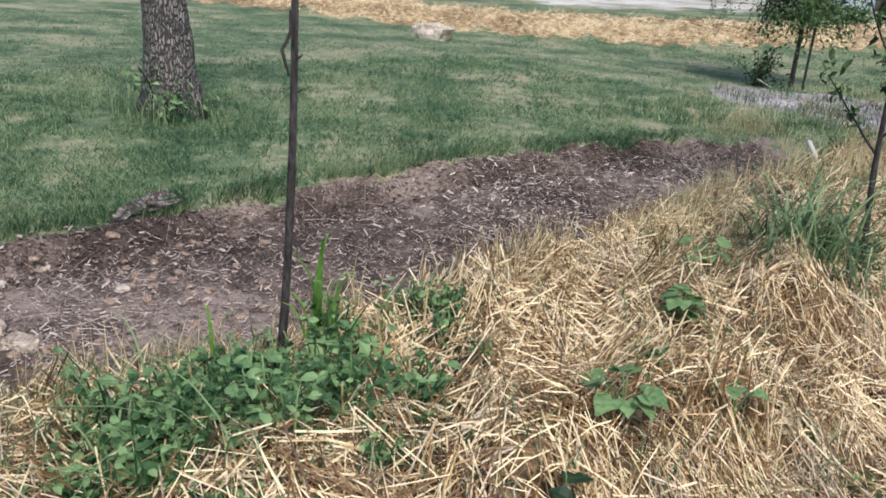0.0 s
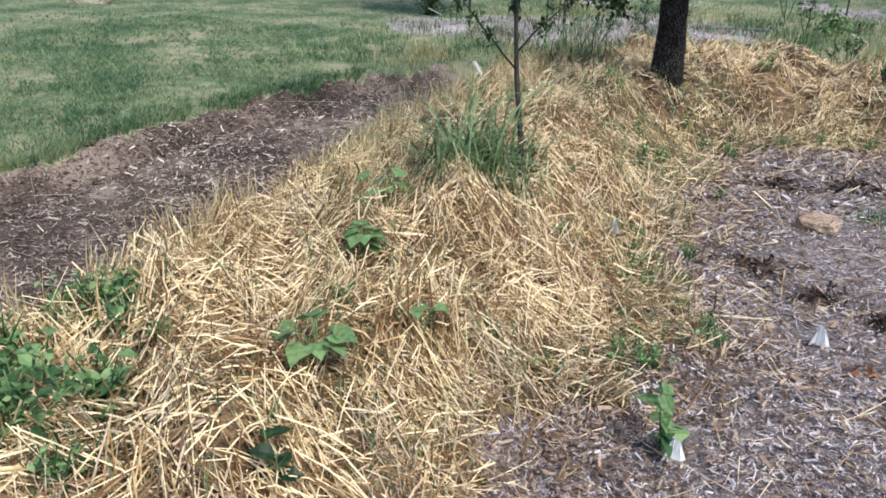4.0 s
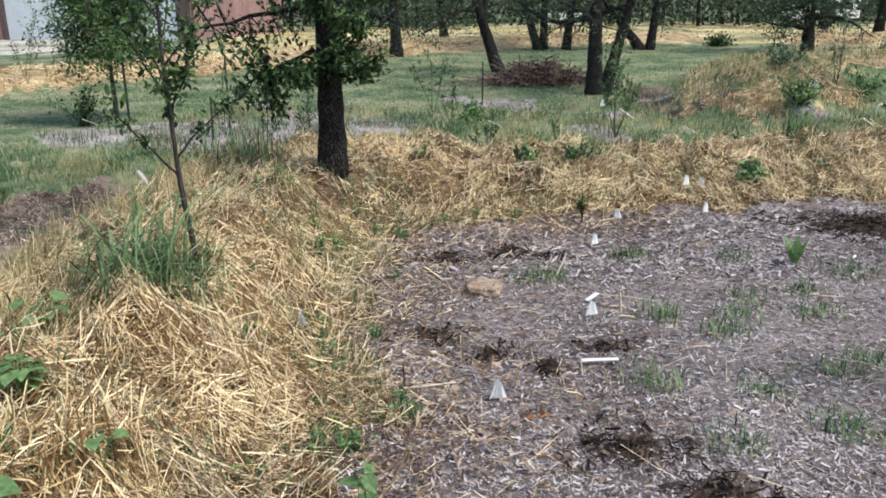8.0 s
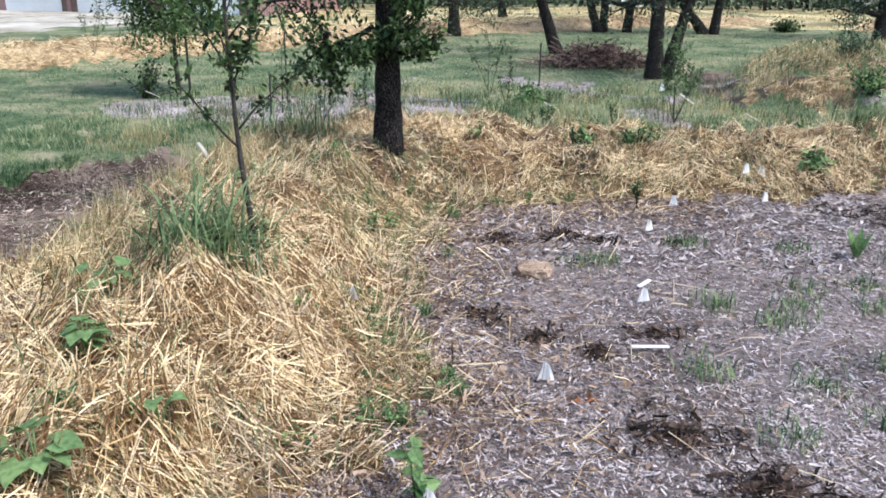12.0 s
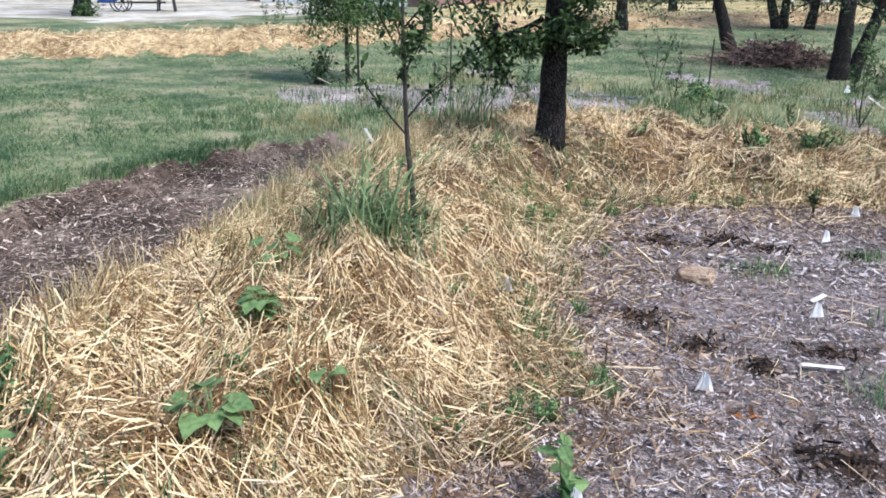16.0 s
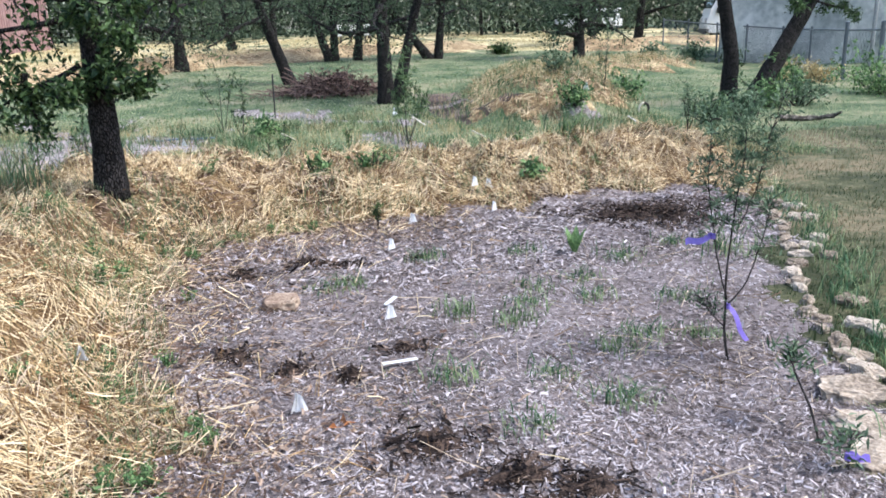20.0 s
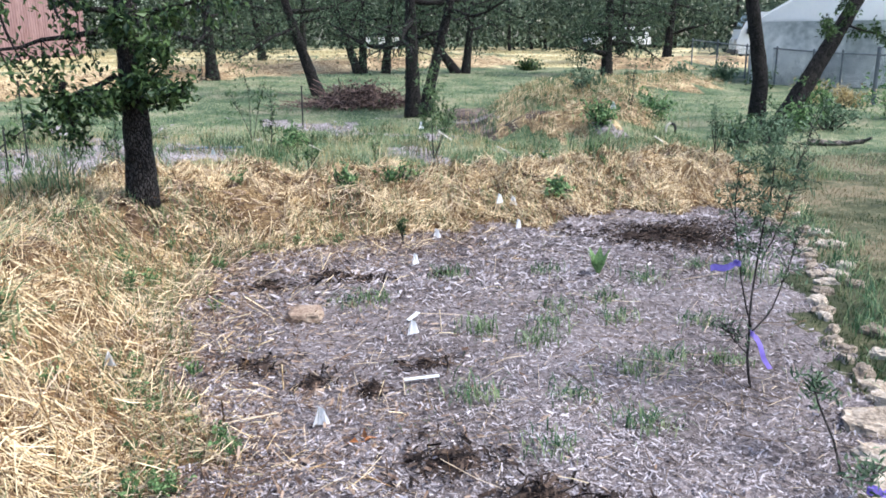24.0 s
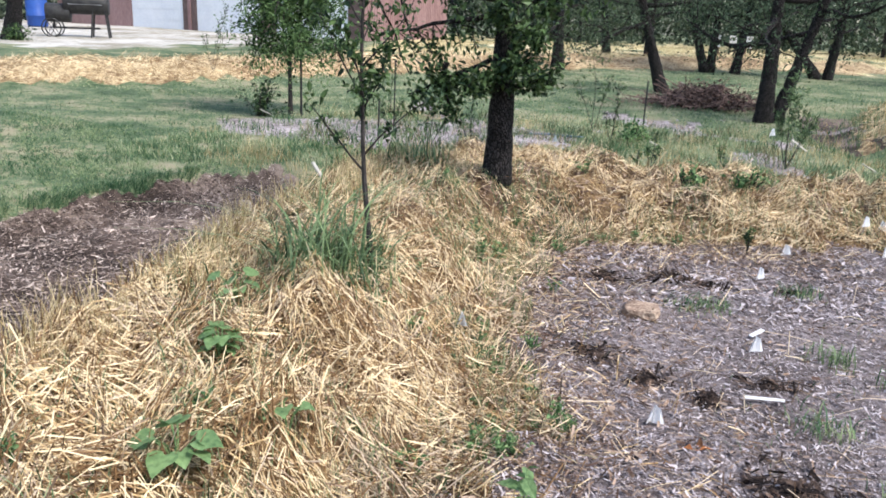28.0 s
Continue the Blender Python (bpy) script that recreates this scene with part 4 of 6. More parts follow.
# the broad trunk on the lawn
build_tree((-6.66, 3.05), 6.5, 0.2, 8, "grey furrowed oak trunk standing in the lawn", (0.02, -0.01), 0.5, 6, 2.6, 0.08, 5, 4, bark=PALE_BARK, flare=1.5)
# middle distance
ORCHARD = "scattered live oaks"
build_tree((2.75, 16.3), 6.0, 0.165, 21, "dark twin-stemmed live oak beyond the brush pile", (0.02, 0), 0.28, 9, 2.2, 0.068, 17, 6, group=ORCHARD, foliage=SHADE_LEAF, rise_=0.0, puff=0.24)
build_tree((2.98, 16.45), 6.0, 0.13, 22, "dark live oak stem leaning beside its twin", (0.3, 0.05), 0.31, 8, 2.2, 0.068, 17, 6, group=ORCHARD, foliage=SHADE_LEAF, rise_=0.0, puff=0.24)
build_tree((1.05, 20.5), 6.2, 0.15, 23, "leaning live oak behind the brush pile", (-0.32, 0.02), 0.29, 9, 2.3, 0.080, 17, 6, group=ORCHARD, foliage=SHADE_LEAF, rise_=0.0, puff=0.24)
build_tree((2.8, 28.2), 6.4, 0.15, 24, "forked live oak in the distance", (-0.35, 0), 0.26, 9, 2.8, 0.096, 17, 6, group=ORCHARD, foliage=SHADE_LEAF, rise_=0.0, puff=0.24)
build_tree((2.95, 28.3), 6.0, 0.15, 33, "upright fork of a distant live oak", (0.04, 0), 0.29, 7, 2.4, 0.096, 17, 6, group=ORCHARD, foliage=SHADE_LEAF, rise_=0.0, puff=0.24)
build_tree((3.75, 28.3), 6.2, 0.15, 25, "upright live oak in the distance", (0.08, 0), 0.27, 9, 2.6, 0.096, 17, 6, group=ORCHARD, foliage=SHADE_LEAF, rise_=0.0, puff=0.24)
build_tree((6.6, 28.2), 5.8, 0.16, 26, "low branching live oak in the distance", (0.1, 0), 0.29, 9, 2.6, 0.096, 17, 6, group=ORCHARD, foliage=SHADE_LEAF, rise_=0.0, puff=0.24)
build_tree((6.3, 28.1), 5.4, 0.16, 27, "slanting live oak stem in the distance", (-0.75, 0), 0.29, 8, 2.2, 0.096, 17, 6, group=ORCHARD, foliage=SHADE_LEAF, rise_=0.0, puff=0.24)
build_tree((-1.9, 25.6), 6.0, 0.19, 28, "dense live oak beyond the lawn", (0.0, 0), 0.20, 11, 2.2, 0.088, 17, 6, group=ORCHARD, foliage=SHADE_LEAF, rise_=0.0, puff=0.24)
build_tree((-0.6, 38.0), 6.0, 0.2, 34, "live oak standing behind the far berm", (-0.1, 0), 0.20, 8, 2.6, 0.112, 17, 6, group=ORCHARD, foliage=SHADE_LEAF, rise_=0.0, puff=0.24)
build_tree((1.2, 37.0), 6.0, 0.18, 35, "live oak standing behind the far berm", (0.05, 0), 0.20, 8, 2.6, 0.112, 17, 6, group=ORCHARD, foliage=SHADE_LEAF, rise_=0.0, puff=0.24)
build_tree((11.3, 26.6), 5.8, 0.2, 29, "bushy live oak near the fence line", (0.0, 0), 0.14, 11, 2.0, 0.11, 20, 6, group=ORCHARD, foliage=SHADE_LEAF, rise_=0.12)
build_tree((15.2, 34.5), 6.4, 0.22, 36, "live oak standing behind the fence", (0.0, 0), 0.20, 9, 2.6, 0.112, 17, 6, group=ORCHARD, foliage=SHADE_LEAF, rise_=0.0, puff=0.24)
build_tree((18.0, 35.5), 6.4, 0.22, 37, "live oak standing behind the fence", (0.05, 0), 0.22, 9, 2.6, 0.112, 17, 6, group=ORCHARD, foliage=SHADE_LEAF, rise_=0.0, puff=0.24)
# the forked pair near the fence
build_tree((8.21, 12.6), 8.0, 0.145, 31, "dark upright oak stem of a forked pair", (0.0, 0.0), 0.4, 5, 2.0, 0.08, 20, 4, group=ORCHARD, foliage=SHADE_LEAF, bow=(-0.3, 0))
build_tree((8.5, 12.4), 8.0, 0.16, 32, "dark oak stem leaning out of a forked pair", (0.65, 0.1), 0.4, 5, 2.0, 0.08, 20, 4, group=ORCHARD, foliage=SHADE_LEAF,
           low=[((0.75, -0.1, 1.75), (-0.6, -0.3, 0.15), 0.5), ((1.1, -0.1, 1.75), (1, -0.3, 0.1), 0.7), ((1.15, 0, 1.85), (0.0, 0, 1), 0.8)], low_each=14)
# two unseen trees added out of view to shade the lawn beside the bed
build_tree((9.9, 2.8), 6.5, 0.2, 51, "unseen live oak added to shade the lawn beside the bed", (0, 0), 0.5, 9, 2.5, 0.1, 26, 6, group=ORCHARD, foliage=SHADE_LEAF, rise_=0.25, puff=0.3)
build_tree((12.6, 5.4), 6.8, 0.2, 52, "unseen live oak added to shade the lawn near the fence", (0, 0), 0.5, 9, 2.6, 0.1, 26, 6, group=ORCHARD, foliage=SHADE_LEAF, rise_=0.25, puff=0.3)
# the slender tree with the round crown
build_tree((-5.4, 12.6), 3.3, 0.04, 41, "slender young tree with a round leafy crown", (0.02, 0), 0.36, 20, 0.92, 0.065, 38, 6, bark=TWIG, foliage=YOUNG_LEAF, name="young_tree", puff=0.13, rise_=0.35)
build_tree((-20.6, 24.5), 6.0, 0.3, 43, "dark tree trunk beside the gravel yard", (0.2, 0), 0.5, 5, 2.4, 0.14, 22, 5, foliage=SHADE_LEAF, group=ORCHARD)

# dense woods closing the view
g = np.random.default_rng(5)
tips, stems = [], []
for k in range(140):
    a = radians(-62 + 124 * (k + g.uniform(-0.4, 0.4)) / 140)
    d = g.uniform(50, 74)
    bx, by, top = math.sin(a) * d, math.cos(a) * d, g.uniform(5.0, 8.5)
    if -32 < bx < -8 and by < 60:
        continue
    bz = float(height(bx, by))
    stems.append(tube([(bx, by, bz - 0.2), (bx + g.normal(0, 0.3), by, bz + top * 0.7)], (0.13, 0.05), 5))
    c = g.normal(size=(70, 3)) * (1.8, 1.5, top * 0.26) + (bx, by, bz + top * 0.36)
    tips.append(c)
tips = np.concatenate(tips)
tips = tips[tips[:, 2] > 0.9]
stuff("far_woods", leaf_cloud(g, tips, 13, 0.5, 0.36, 0.7, far=True), FAR_LEAF, "dense dark green woods along the horizon", "woods")
stuff("far_trunks", join(*stems), BARK, "dark trunks of the distant woods", "tree trunks")

# ---- barn, yard and what stands by the fence ----


def z_at(x, y):
    return float(height(x, y))


def barn():
    """Red-brown sheet-metal barn with white sectional doors between dark posts."""
    corner, along = np.array([-11.7, 36.3]), math.degrees(math.atan2(40.3 - 36.3, -25.6 + 11.7))
    root = thing("barn", (corner[0], corner[1], z_at(*corner) - 0.02), "red-brown corrugated metal barn with white garage doors", "barn", turn=along)
    # local x runs along the front away from the corner, local y out of the front is negative side
    long, tall, deep = 15.0, 4.2, 9.6

    def ribs(length, high, step_=0.23):
        """Corrugated sheet in the x-z plane, 5 cm deep."""
        xs = np.arange(0, length + 1e-6, step_ / 4)
        off = np.array([0.0, 0.07, 0.07, 0.0])[np.arange(len(xs)) % 4]
        v = np.concatenate([np.stack([xs, off + back, np.full(len(xs), zz)], -1) for back in (0.0, -0.06) for zz in (0.0, high)])
        n = len(xs)
        i = np.arange(n - 1)
        quad = lambda a, b: np.stack([a + i, a + i + 1, b + i + 1, b + i], -1)
        return v, [np.concatenate([quad(0, n), quad(3 * n, 2 * n), quad(n, 3 * n), quad(2 * n, 0)])]

    piece("side_wall", ribs(deep, tall), BARN_RED, root, "pinkish corrugated siding", at=pose(0, 0, 0, 0, 0, math.degrees(math.atan2(9.4, 2.0)) - along))
    doors = [(0.75, 5.05), (5.95, 10.25), (11.15, 15.0)]
    for a, b in ((0.0, 0.75), (5.05, 5.95), (10.25, 11.15)):
        piece("door_post", box(a, b, -0.12, 0.12, 0, tall), BARN_DARK, root)
        if b > 5:
            piece("corner_trim", box(a + 0.32, a + 0.52, 0.12, 0.17, 0, tall), BARN_RED, root)
    for a, b in doors:
        leaf_ = piece("garage_door", box(a, b, -0.06, 0.02, 0.02, 3.4), DOOR_WHITE, root, "white sectional garage door")
        for k in range(6):
            piece("panel", box(a + 0.03, b - 0.03, 0.02, 0.05, 0.05 + k * 0.56, 0.05 + k * 0.56 + 0.535), DOOR_WHITE, leaf_)
    piece("header", box(0, long, -0.1, 0.1, 3.4, tall), BARN_RED, root)
    piece("front_wall", box(long, long + 6, -0.1, 0.1, 0, tall), BARN_RED, root)
    piece("roof", join(box(-0.3, long + 6, -9.8, 0.4, tall, tall + 0.2)), BARN_RED, root)
    return root


barn()


def wheel(parent, at, r, wide, spokes=6):
    a = np.linspace(0, 2 * np.pi, 25)
    rim = piece("wheel", tube(np.stack([np.cos(a) * r, 0 * a, np.sin(a) * r], -1), wide / 2, 6), BLACK_STEEL, parent, at=at)
    for k in range(spokes):
        b = 2 * np.pi * k / spokes
        piece("spoke", tube([(0, 0, 0), (np.cos(b) * r, 0, np.sin(b) * r)], wide / 4, 5), BLACK_STEEL, rim)
    return rim


def drum(x0, x1, y, z, r, sides=18):
    return tube([(x0, y, z), (x0 + 0.02, y, z), (x1 - 0.02, y, z), (x1, y, z)], (r * 0.96, r, r, r * 0.96), sides)


smoker = thing("barbecue_smoker", (-20.2, 27.55, z_at(-20.2, 27.55) - 0.02), "black steel offset barrel smoker on spoked wheels", "smoker", turn=28)
piece("firebox", drum(-1.05, -0.2, 0, 0.88, 0.34), BLACK_STEEL, smoker, smooth=True)
chamber = piece("cooking_chamber", drum(-0.4, 1.15, 0, 1.26, 0.42), BLACK_STEEL, smoker, smooth=True)
piece("lid_handle", tube([(-0.2, -0.45, 1.2), (-0.2, -0.5, 1.2), (0.95, -0.5, 1.2), (0.95, -0.45, 1.2)], 0.018, 6), WIRE, chamber)
piece("chimney", tube([(0.9, 0.1, 1.6), (0.9, 0.1, 2.4)], 0.09, 10), BLACK_STEEL, smoker, smooth=True)
for lx in (0.62, 1.02):
    for ly in (-0.28, 0.28):
        piece("leg", tube([(lx, ly, 1.1), (lx + (0.12 if lx > 0.8 else -0.12), ly, 0.0)], 0.035, 6), BLACK_STEEL, smoker)
piece("axle_beam", tube([(-0.85, 0, 0.34), (0.8, 0, 0.34)], 0.035, 6), BLACK_STEEL, smoker)
piece("brace", tube([(-0.8, 0, 0.34), (-0.8, 0, 0.7)], 0.05, 6), BLACK_STEEL, smoker)
for wy in (-0.36, 0.36):
    wheel(smoker, pose(-0.85, wy, 0.33), 0.33, 0.05)
barrel = thing("plastic_barrel", (-27.0, 34.0, z_at(-27.0, 34.0)), "blue plastic barrel behind the smoker", "barrel")
piece("body", tube([(0, 0, 0), (0, 0, 0.05), (0, 0, 0.45), (0, 0, 0.48), (0, 0, 0.51), (0, 0, 1.3), (0, 0, 1.36), (0, 0, 1.62)], (0.42, 0.45, 0.47, 0.5, 0.47, 0.47, 0.45, 0.4), 18), BLUE_PLASTIC, barrel, smooth=True)
piece("lid", tube([(0, 0, 1.62), (0, 0, 1.66)], (0.42, 0.40), 18), BLUE_PLASTIC, barrel)

# chain-link fence
FENCE = [(16.6, 30.5), (16.0, 25.6), (15.0, 20.6), (13.65, 16.4), (13.75, 15.4), (17.5, 12.0)]
fence = thing("chain_link_fence", (13.65, 16.4, 0.0), "grey chain-link fence with tubular posts", "fence")
g = np.random.default_rng(61)
for (ax, ay), (bx, by) in zip(FENCE, FENCE[1:]):
    long = math.hypot(bx - ax, by - ay)
    steps = max(1, round(long / 2.4))
    for k in range(steps):
        px, py = ax + (bx - ax) * k / steps, ay + (by - ay) * k / steps
        big = k == 0 and ay < 17
        r, top = (0.05, 1.28) if big else (0.028, 1.16)
        post = piece("post", tube([(0, 0, -0.1), (0, 0, top)], r, 8), FENCE_GREY, fence, at=pose(px - 13.65, py - 16.4, z_at(px, py)))
        piece("post_cap", tube([(0, 0, top), (0, 0, top + 0.03), (0, 0, top + 0.05)], (r * 1.25, r * 1.2, r * 0.4), 8), FENCE_GREY, post)
    za, zb = z_at(ax, ay), z_at(bx, by)
    piece("top_rail", tube([(ax - 13.65, ay - 16.4, za + 1.13), (bx - 13.65, by - 16.4, zb + 1.13)], 0.02, 6), FENCE_GREY, fence)
    n = int(long / 0.09)
    u = np.arange(n) / n
    wires = []
    for s in (-1, 1):
        ua, ub = u, u + s * (1.08 if long > 2.2 else 0.4) / long
        ok = (ub > 0) & (ub < 1)
        st = np.stack([ax + (bx - ax) * ua - 13.65, ay + (by - ay) * ua - 16.4, za + (zb - za) * ua + 0.04], -1)[ok]
        en = np.stack([ax + (bx - ax) * ub - 13.65, ay + (by - ay) * ub - 16.4, za + (zb - za) * ub + 1.12], -1)[ok]
        wires.append(stalks(st, (st + en) / 2, en, 0.006))
    piece("wire_mesh", join(*wires), FENCE_GREY, fence)

# greenhouse
house = thing("greenhouse", (18.8, 24.7, 0.0), "cloudy plastic-covered greenhouse with a white gabled cover", "greenhouse", turn=53)
W, L, E_, R_ = 6.0, 4.9, 2.0, 3.5
piece("side_sheet", box(-W / 2, W / 2, -0.03, 0.03, 0, E_), POLY_WALL, house, at=pose(0, -L / 2, 0))
piece("side_sheet", box(-W / 2, W / 2, -0.03, 0.03, 0, E_), POLY_WALL, house, at=pose(0, L / 2, 0))
piece("end_sheet", box(-0.03, 0.03, -L / 2, L / 2, 0, E_), POLY_WALL, house, at=pose(-W / 2, 0, 0))
piece("end_sheet", box(-0.03, 0.03, -L / 2, L / 2, 0, E_), POLY_WALL, house, at=pose(W / 2, 0, 0))
for s in (-1, 1):
    v = np.array([[-W / 2 - 0.1, s * (L / 2 + 0.1), E_], [W / 2 + 0.1, s * (L / 2 + 0.1), E_], [W / 2 + 0.1, 0, R_], [-W / 2 - 0.1, 0, R_]])
    v = np.concatenate([v, v - (0, 0, 0.04)])
    piece("roof_cover", (v, [np.array([[0, 1, 2, 3], [7, 6, 5, 4], [0, 4, 5, 1], [1, 5, 6, 2], [2, 6, 7, 3], [3, 7, 4, 0]])]), POLY_ROOF, house)
for s in (-1, 1):
    v = np.array([[s * W / 2, -L / 2, E_], [s * W / 2, L / 2, E_], [s * W / 2, 0, R_ - 0.05]])
    v = np.concatenate([v, v - (s * 0.04, 0, 0)])
    piece("gable_sheet", (v, [np.array([[0, 1, 2], [5, 4, 3]]), np.array([[0, 3, 4, 1], [1, 4, 5, 2], [2, 5, 3, 0]])]), POLY_ROOF, house)
for k in range(6):
    xx = -W / 2 + W * k / 5
    piece("hoop", tube([(xx, -L / 2 - 0.05, 0), (xx, -L / 2 - 0.05, E_), (xx, 0, R_ + 0.03), (xx, L / 2 + 0.05, E_), (xx, L / 2 + 0.05, 0)], 0.02, 6), WIRE, house)
piece("rail", tube([(-W / 2, -L / 2 - 0.06, 1.1), (W / 2, -L / 2 - 0.06, 1.1)], 0.02, 6), WIRE, house)

# brown shed with a white metal roof behind the greenhouse
shed = thing("shed", (22.6, 22.75, 0.0), "large dark brown wooden shed with a white metal roof", "shed", turn=-38)
piece("wall", join(box(-2.5, 2.5, -2.0, 2.0, 0, 1.95), (np.array([[-2.5, s_ * 2.0, 1.95] for s_ in (-1, 1)] + [[2.5, s_ * 2.0, 1.95] for s_ in (-1, 1)] + [[0, s_ * 2.0, 4.9] for s_ in (-1, 1)]),
      [np.array([[0, 2, 4], [1, 5, 3]]), np.array([[0, 4, 5, 1], [2, 3, 5, 4]])])), SHED_BROWN, shed)
for k in range(25):
    x0 = -2.5 + 0.2 * k
    piece("board", box(x0 + 0.008, x0 + 0.192, -2.03, -2.0, 0.03, 1.9 + 1.18 * (2.5 - abs(x0 + 0.1))), SHED_BROWN, shed)
for s_ in (-1, 1):
    v = np.array([[s_ * 2.75, -2.3, 1.66], [s_ * 2.75, 2.3, 1.66], [0, 2.3, 4.98], [0, -2.3, 4.98]])
    v = np.concatenate([v, v + (0, 0, 0.07)])
    piece("roof_sheet", (v, [np.array([[3, 2, 1, 0], [4, 5, 6, 7], [0, 1, 5, 4], [1, 2, 6, 5], [2, 3, 7, 6], [3, 0, 4, 7]])]), SIDING, shed, "white metal roofing")
    v = np.array([[s_ * 2.77, -2.34, 1.5], [s_ * 2.77, -2.34, 1.72], [0, -2.34, 5.06], [0, -2.34, 4.84]])
    v = np.concatenate([v, v + (0, 0.035, 0)])
    piece("bargeboard", (v, [np.array([[0, 1, 2, 3], [7, 6, 5, 4], [0, 4, 5, 1], [1, 5, 6, 2], [2, 6, 7, 3], [3, 7, 4, 0]])]), WHITE_PAINT, shed)
door = piece("door", box(0.2, 1.2, -2.07, -2.03, 0.05, 2.0), SIDING, shed, "pale door")
piece("door_frame", join(box(0.1, 0.2, -2.09, -2.03, 0.0, 2.1), box(1.2, 1.3, -2.09, -2.03, 0.0, 2.1), box(0.2, 1.2, -2.09, -2.03, 2.0, 2.1)), WHITE_PAINT, door)
ladder = thing("step_ladder", (20.2, 22.0, 0.0), "yellow fibreglass step ladder standing before the shed", "ladder", turn=-38)
for s_ in (-0.26, 0.26):
    piece("rail", tube([(s_ * 1.2, -0.4, 0), (s_ * 0.8, 0.0, 1.45)], 0.025, 5), YELLOW, ladder)
    piece("back_rail", tube([(s_ * 1.2, 0.4, 0), (s_ * 0.8, 0.02, 1.42)], 0.02, 5), YELLOW, ladder)
for k in range(5):
    u = (k + 0.6) / 5.4
    piece("tread", box(-0.28 + 0.06 * u, 0.28 - 0.06 * u, -0.45 + 0.4 * u, -0.36 + 0.4 * u, 1.45 * u - 0.015, 1.45 * u + 0.015), YELLOW, ladder)
plank = thing("leaning_plank", (19.85, 22.25, 0.0), "long pale plank leaning against the shed", "plank", turn=-38)
piece("board", tube([(0.3, -0.5, 0), (-0.25, 0.0, 2.15)], 0.05, 4), PALE_BOARD, plank)
pole = thing("utility_pole", (17.6, 20.1, 0.0), "thin grey metal pole", "pole")
piece("shaft", tube([(0, 0, 0), (0, 0, 5.0)], (0.06, 0.05), 8), WIRE, pole)
piece("cap", tube([(0, 0, 5.0), (0, 0, 5.05)], (0.07, 0.03), 8), WIRE, pole)


def vehicle(name, place, turn, long, tall, wide, nose, label):
    """A parked van or car: body with a sloped front, windows, wheels with tyre and rim, lamps."""
    root = thing(name, place, label, "vehicle", turn=turn)
    b, h = long / 2, tall
    prof = [(-b, 0.35), (-b, h * 0.92), (-b + 0.12, h), (b - nose - 0.35, h), (b - nose + 0.15, h * 0.62), (b - 0.1, h * 0.52), (b, h * 0.4), (b, 0.35)]
    n = len(prof)
    v = np.array([[px, s * wide / 2 * (0.93 if pz > h * 0.7 else 1.0), pz] for s in (-1, 1) for px, pz in prof])
    i = np.arange(n)
    body = (v, [np.stack([i, (i + 1) % n, n + (i + 1) % n, n + i], -1)])
    sides = bmesh.new()
    for s in (0, 1):
        sides.faces.new([sides.verts.new(p) for p in (v[s * n:(s + 1) * n] if s else v[:n][::-1])])
    bmesh.ops.triangulate(sides, faces=sides.faces[:])
    sides.verts.index_update()
    sv, sf = [list(q.co) for q in sides.verts], [[q.index for q in f.verts] for f in sides.faces]
    sides.free()
    piece("body", join(body, (np.array(sv), [np.array(sf)])), CAR_WHITE, root)
    for s in (-1, 1):
        y = s * (wide / 2 * 0.97 + 0.015)
        for x0, x1 in ((-b + 0.5, -0.5), (-0.3, b - nose - 0.75), (b - nose - 0.65, b - nose - 0.2)):
            piece("window", box(x0, x1, y - 0.02, y + 0.02, h * 0.60, h * 0.86), CAR_GLASS, root, "dark side window")
        piece("mirror", box(b - nose - 0.3, b - nose - 0.12, s * wide / 2, s * (wide / 2 + 0.2), h * 0.55, h * 0.66), BLACK_STEEL, root)
        piece("headlight", box(b - 0.06, b + 0.015, s * wide * 0.28 - 0.14, s * wide * 0.28 + 0.14, h * 0.36, h * 0.45), WIRE, root)
        for wx in (-b + 0.8, b - 0.85):
            a = np.linspace(0, 2 * np.pi, 21)
            t_ = piece("tyre", tube(np.stack([np.cos(a) * 0.27, 0 * a, np.sin(a) * 0.27], -1), 0.085, 8), RUBBER, root, at=pose(wx, s * (wide / 2 - 0.08), 0.35), smooth=True)
            piece("rim", tube([(0, -0.09, 0), (0, 0.09, 0)], 0.21, 14), STEEL_RIM, t_)
    lo, hi, w2 = (b - nose + 0.12, h * 0.645), (b - nose - 0.32, h * 0.975), wide * 0.42
    v = np.array([[px + dx, sy * w2, pz + 0.02] for dx in (-0.03, 0.04) for px, pz in (lo, hi) for sy in (-1, 1)])
    piece("windscreen", (v, [np.array([[0, 1, 3, 2], [4, 6, 7, 5], [0, 4, 5, 1], [2, 3, 7, 6], [0, 2, 6, 4], [1, 5, 7, 3]])]), CAR_GLASS, root)
    piece("bumper", box(b - 0.1, b + 0.08, -wide / 2, wide / 2, 0.35, 0.55), BLACK_STEEL, root)
    return root


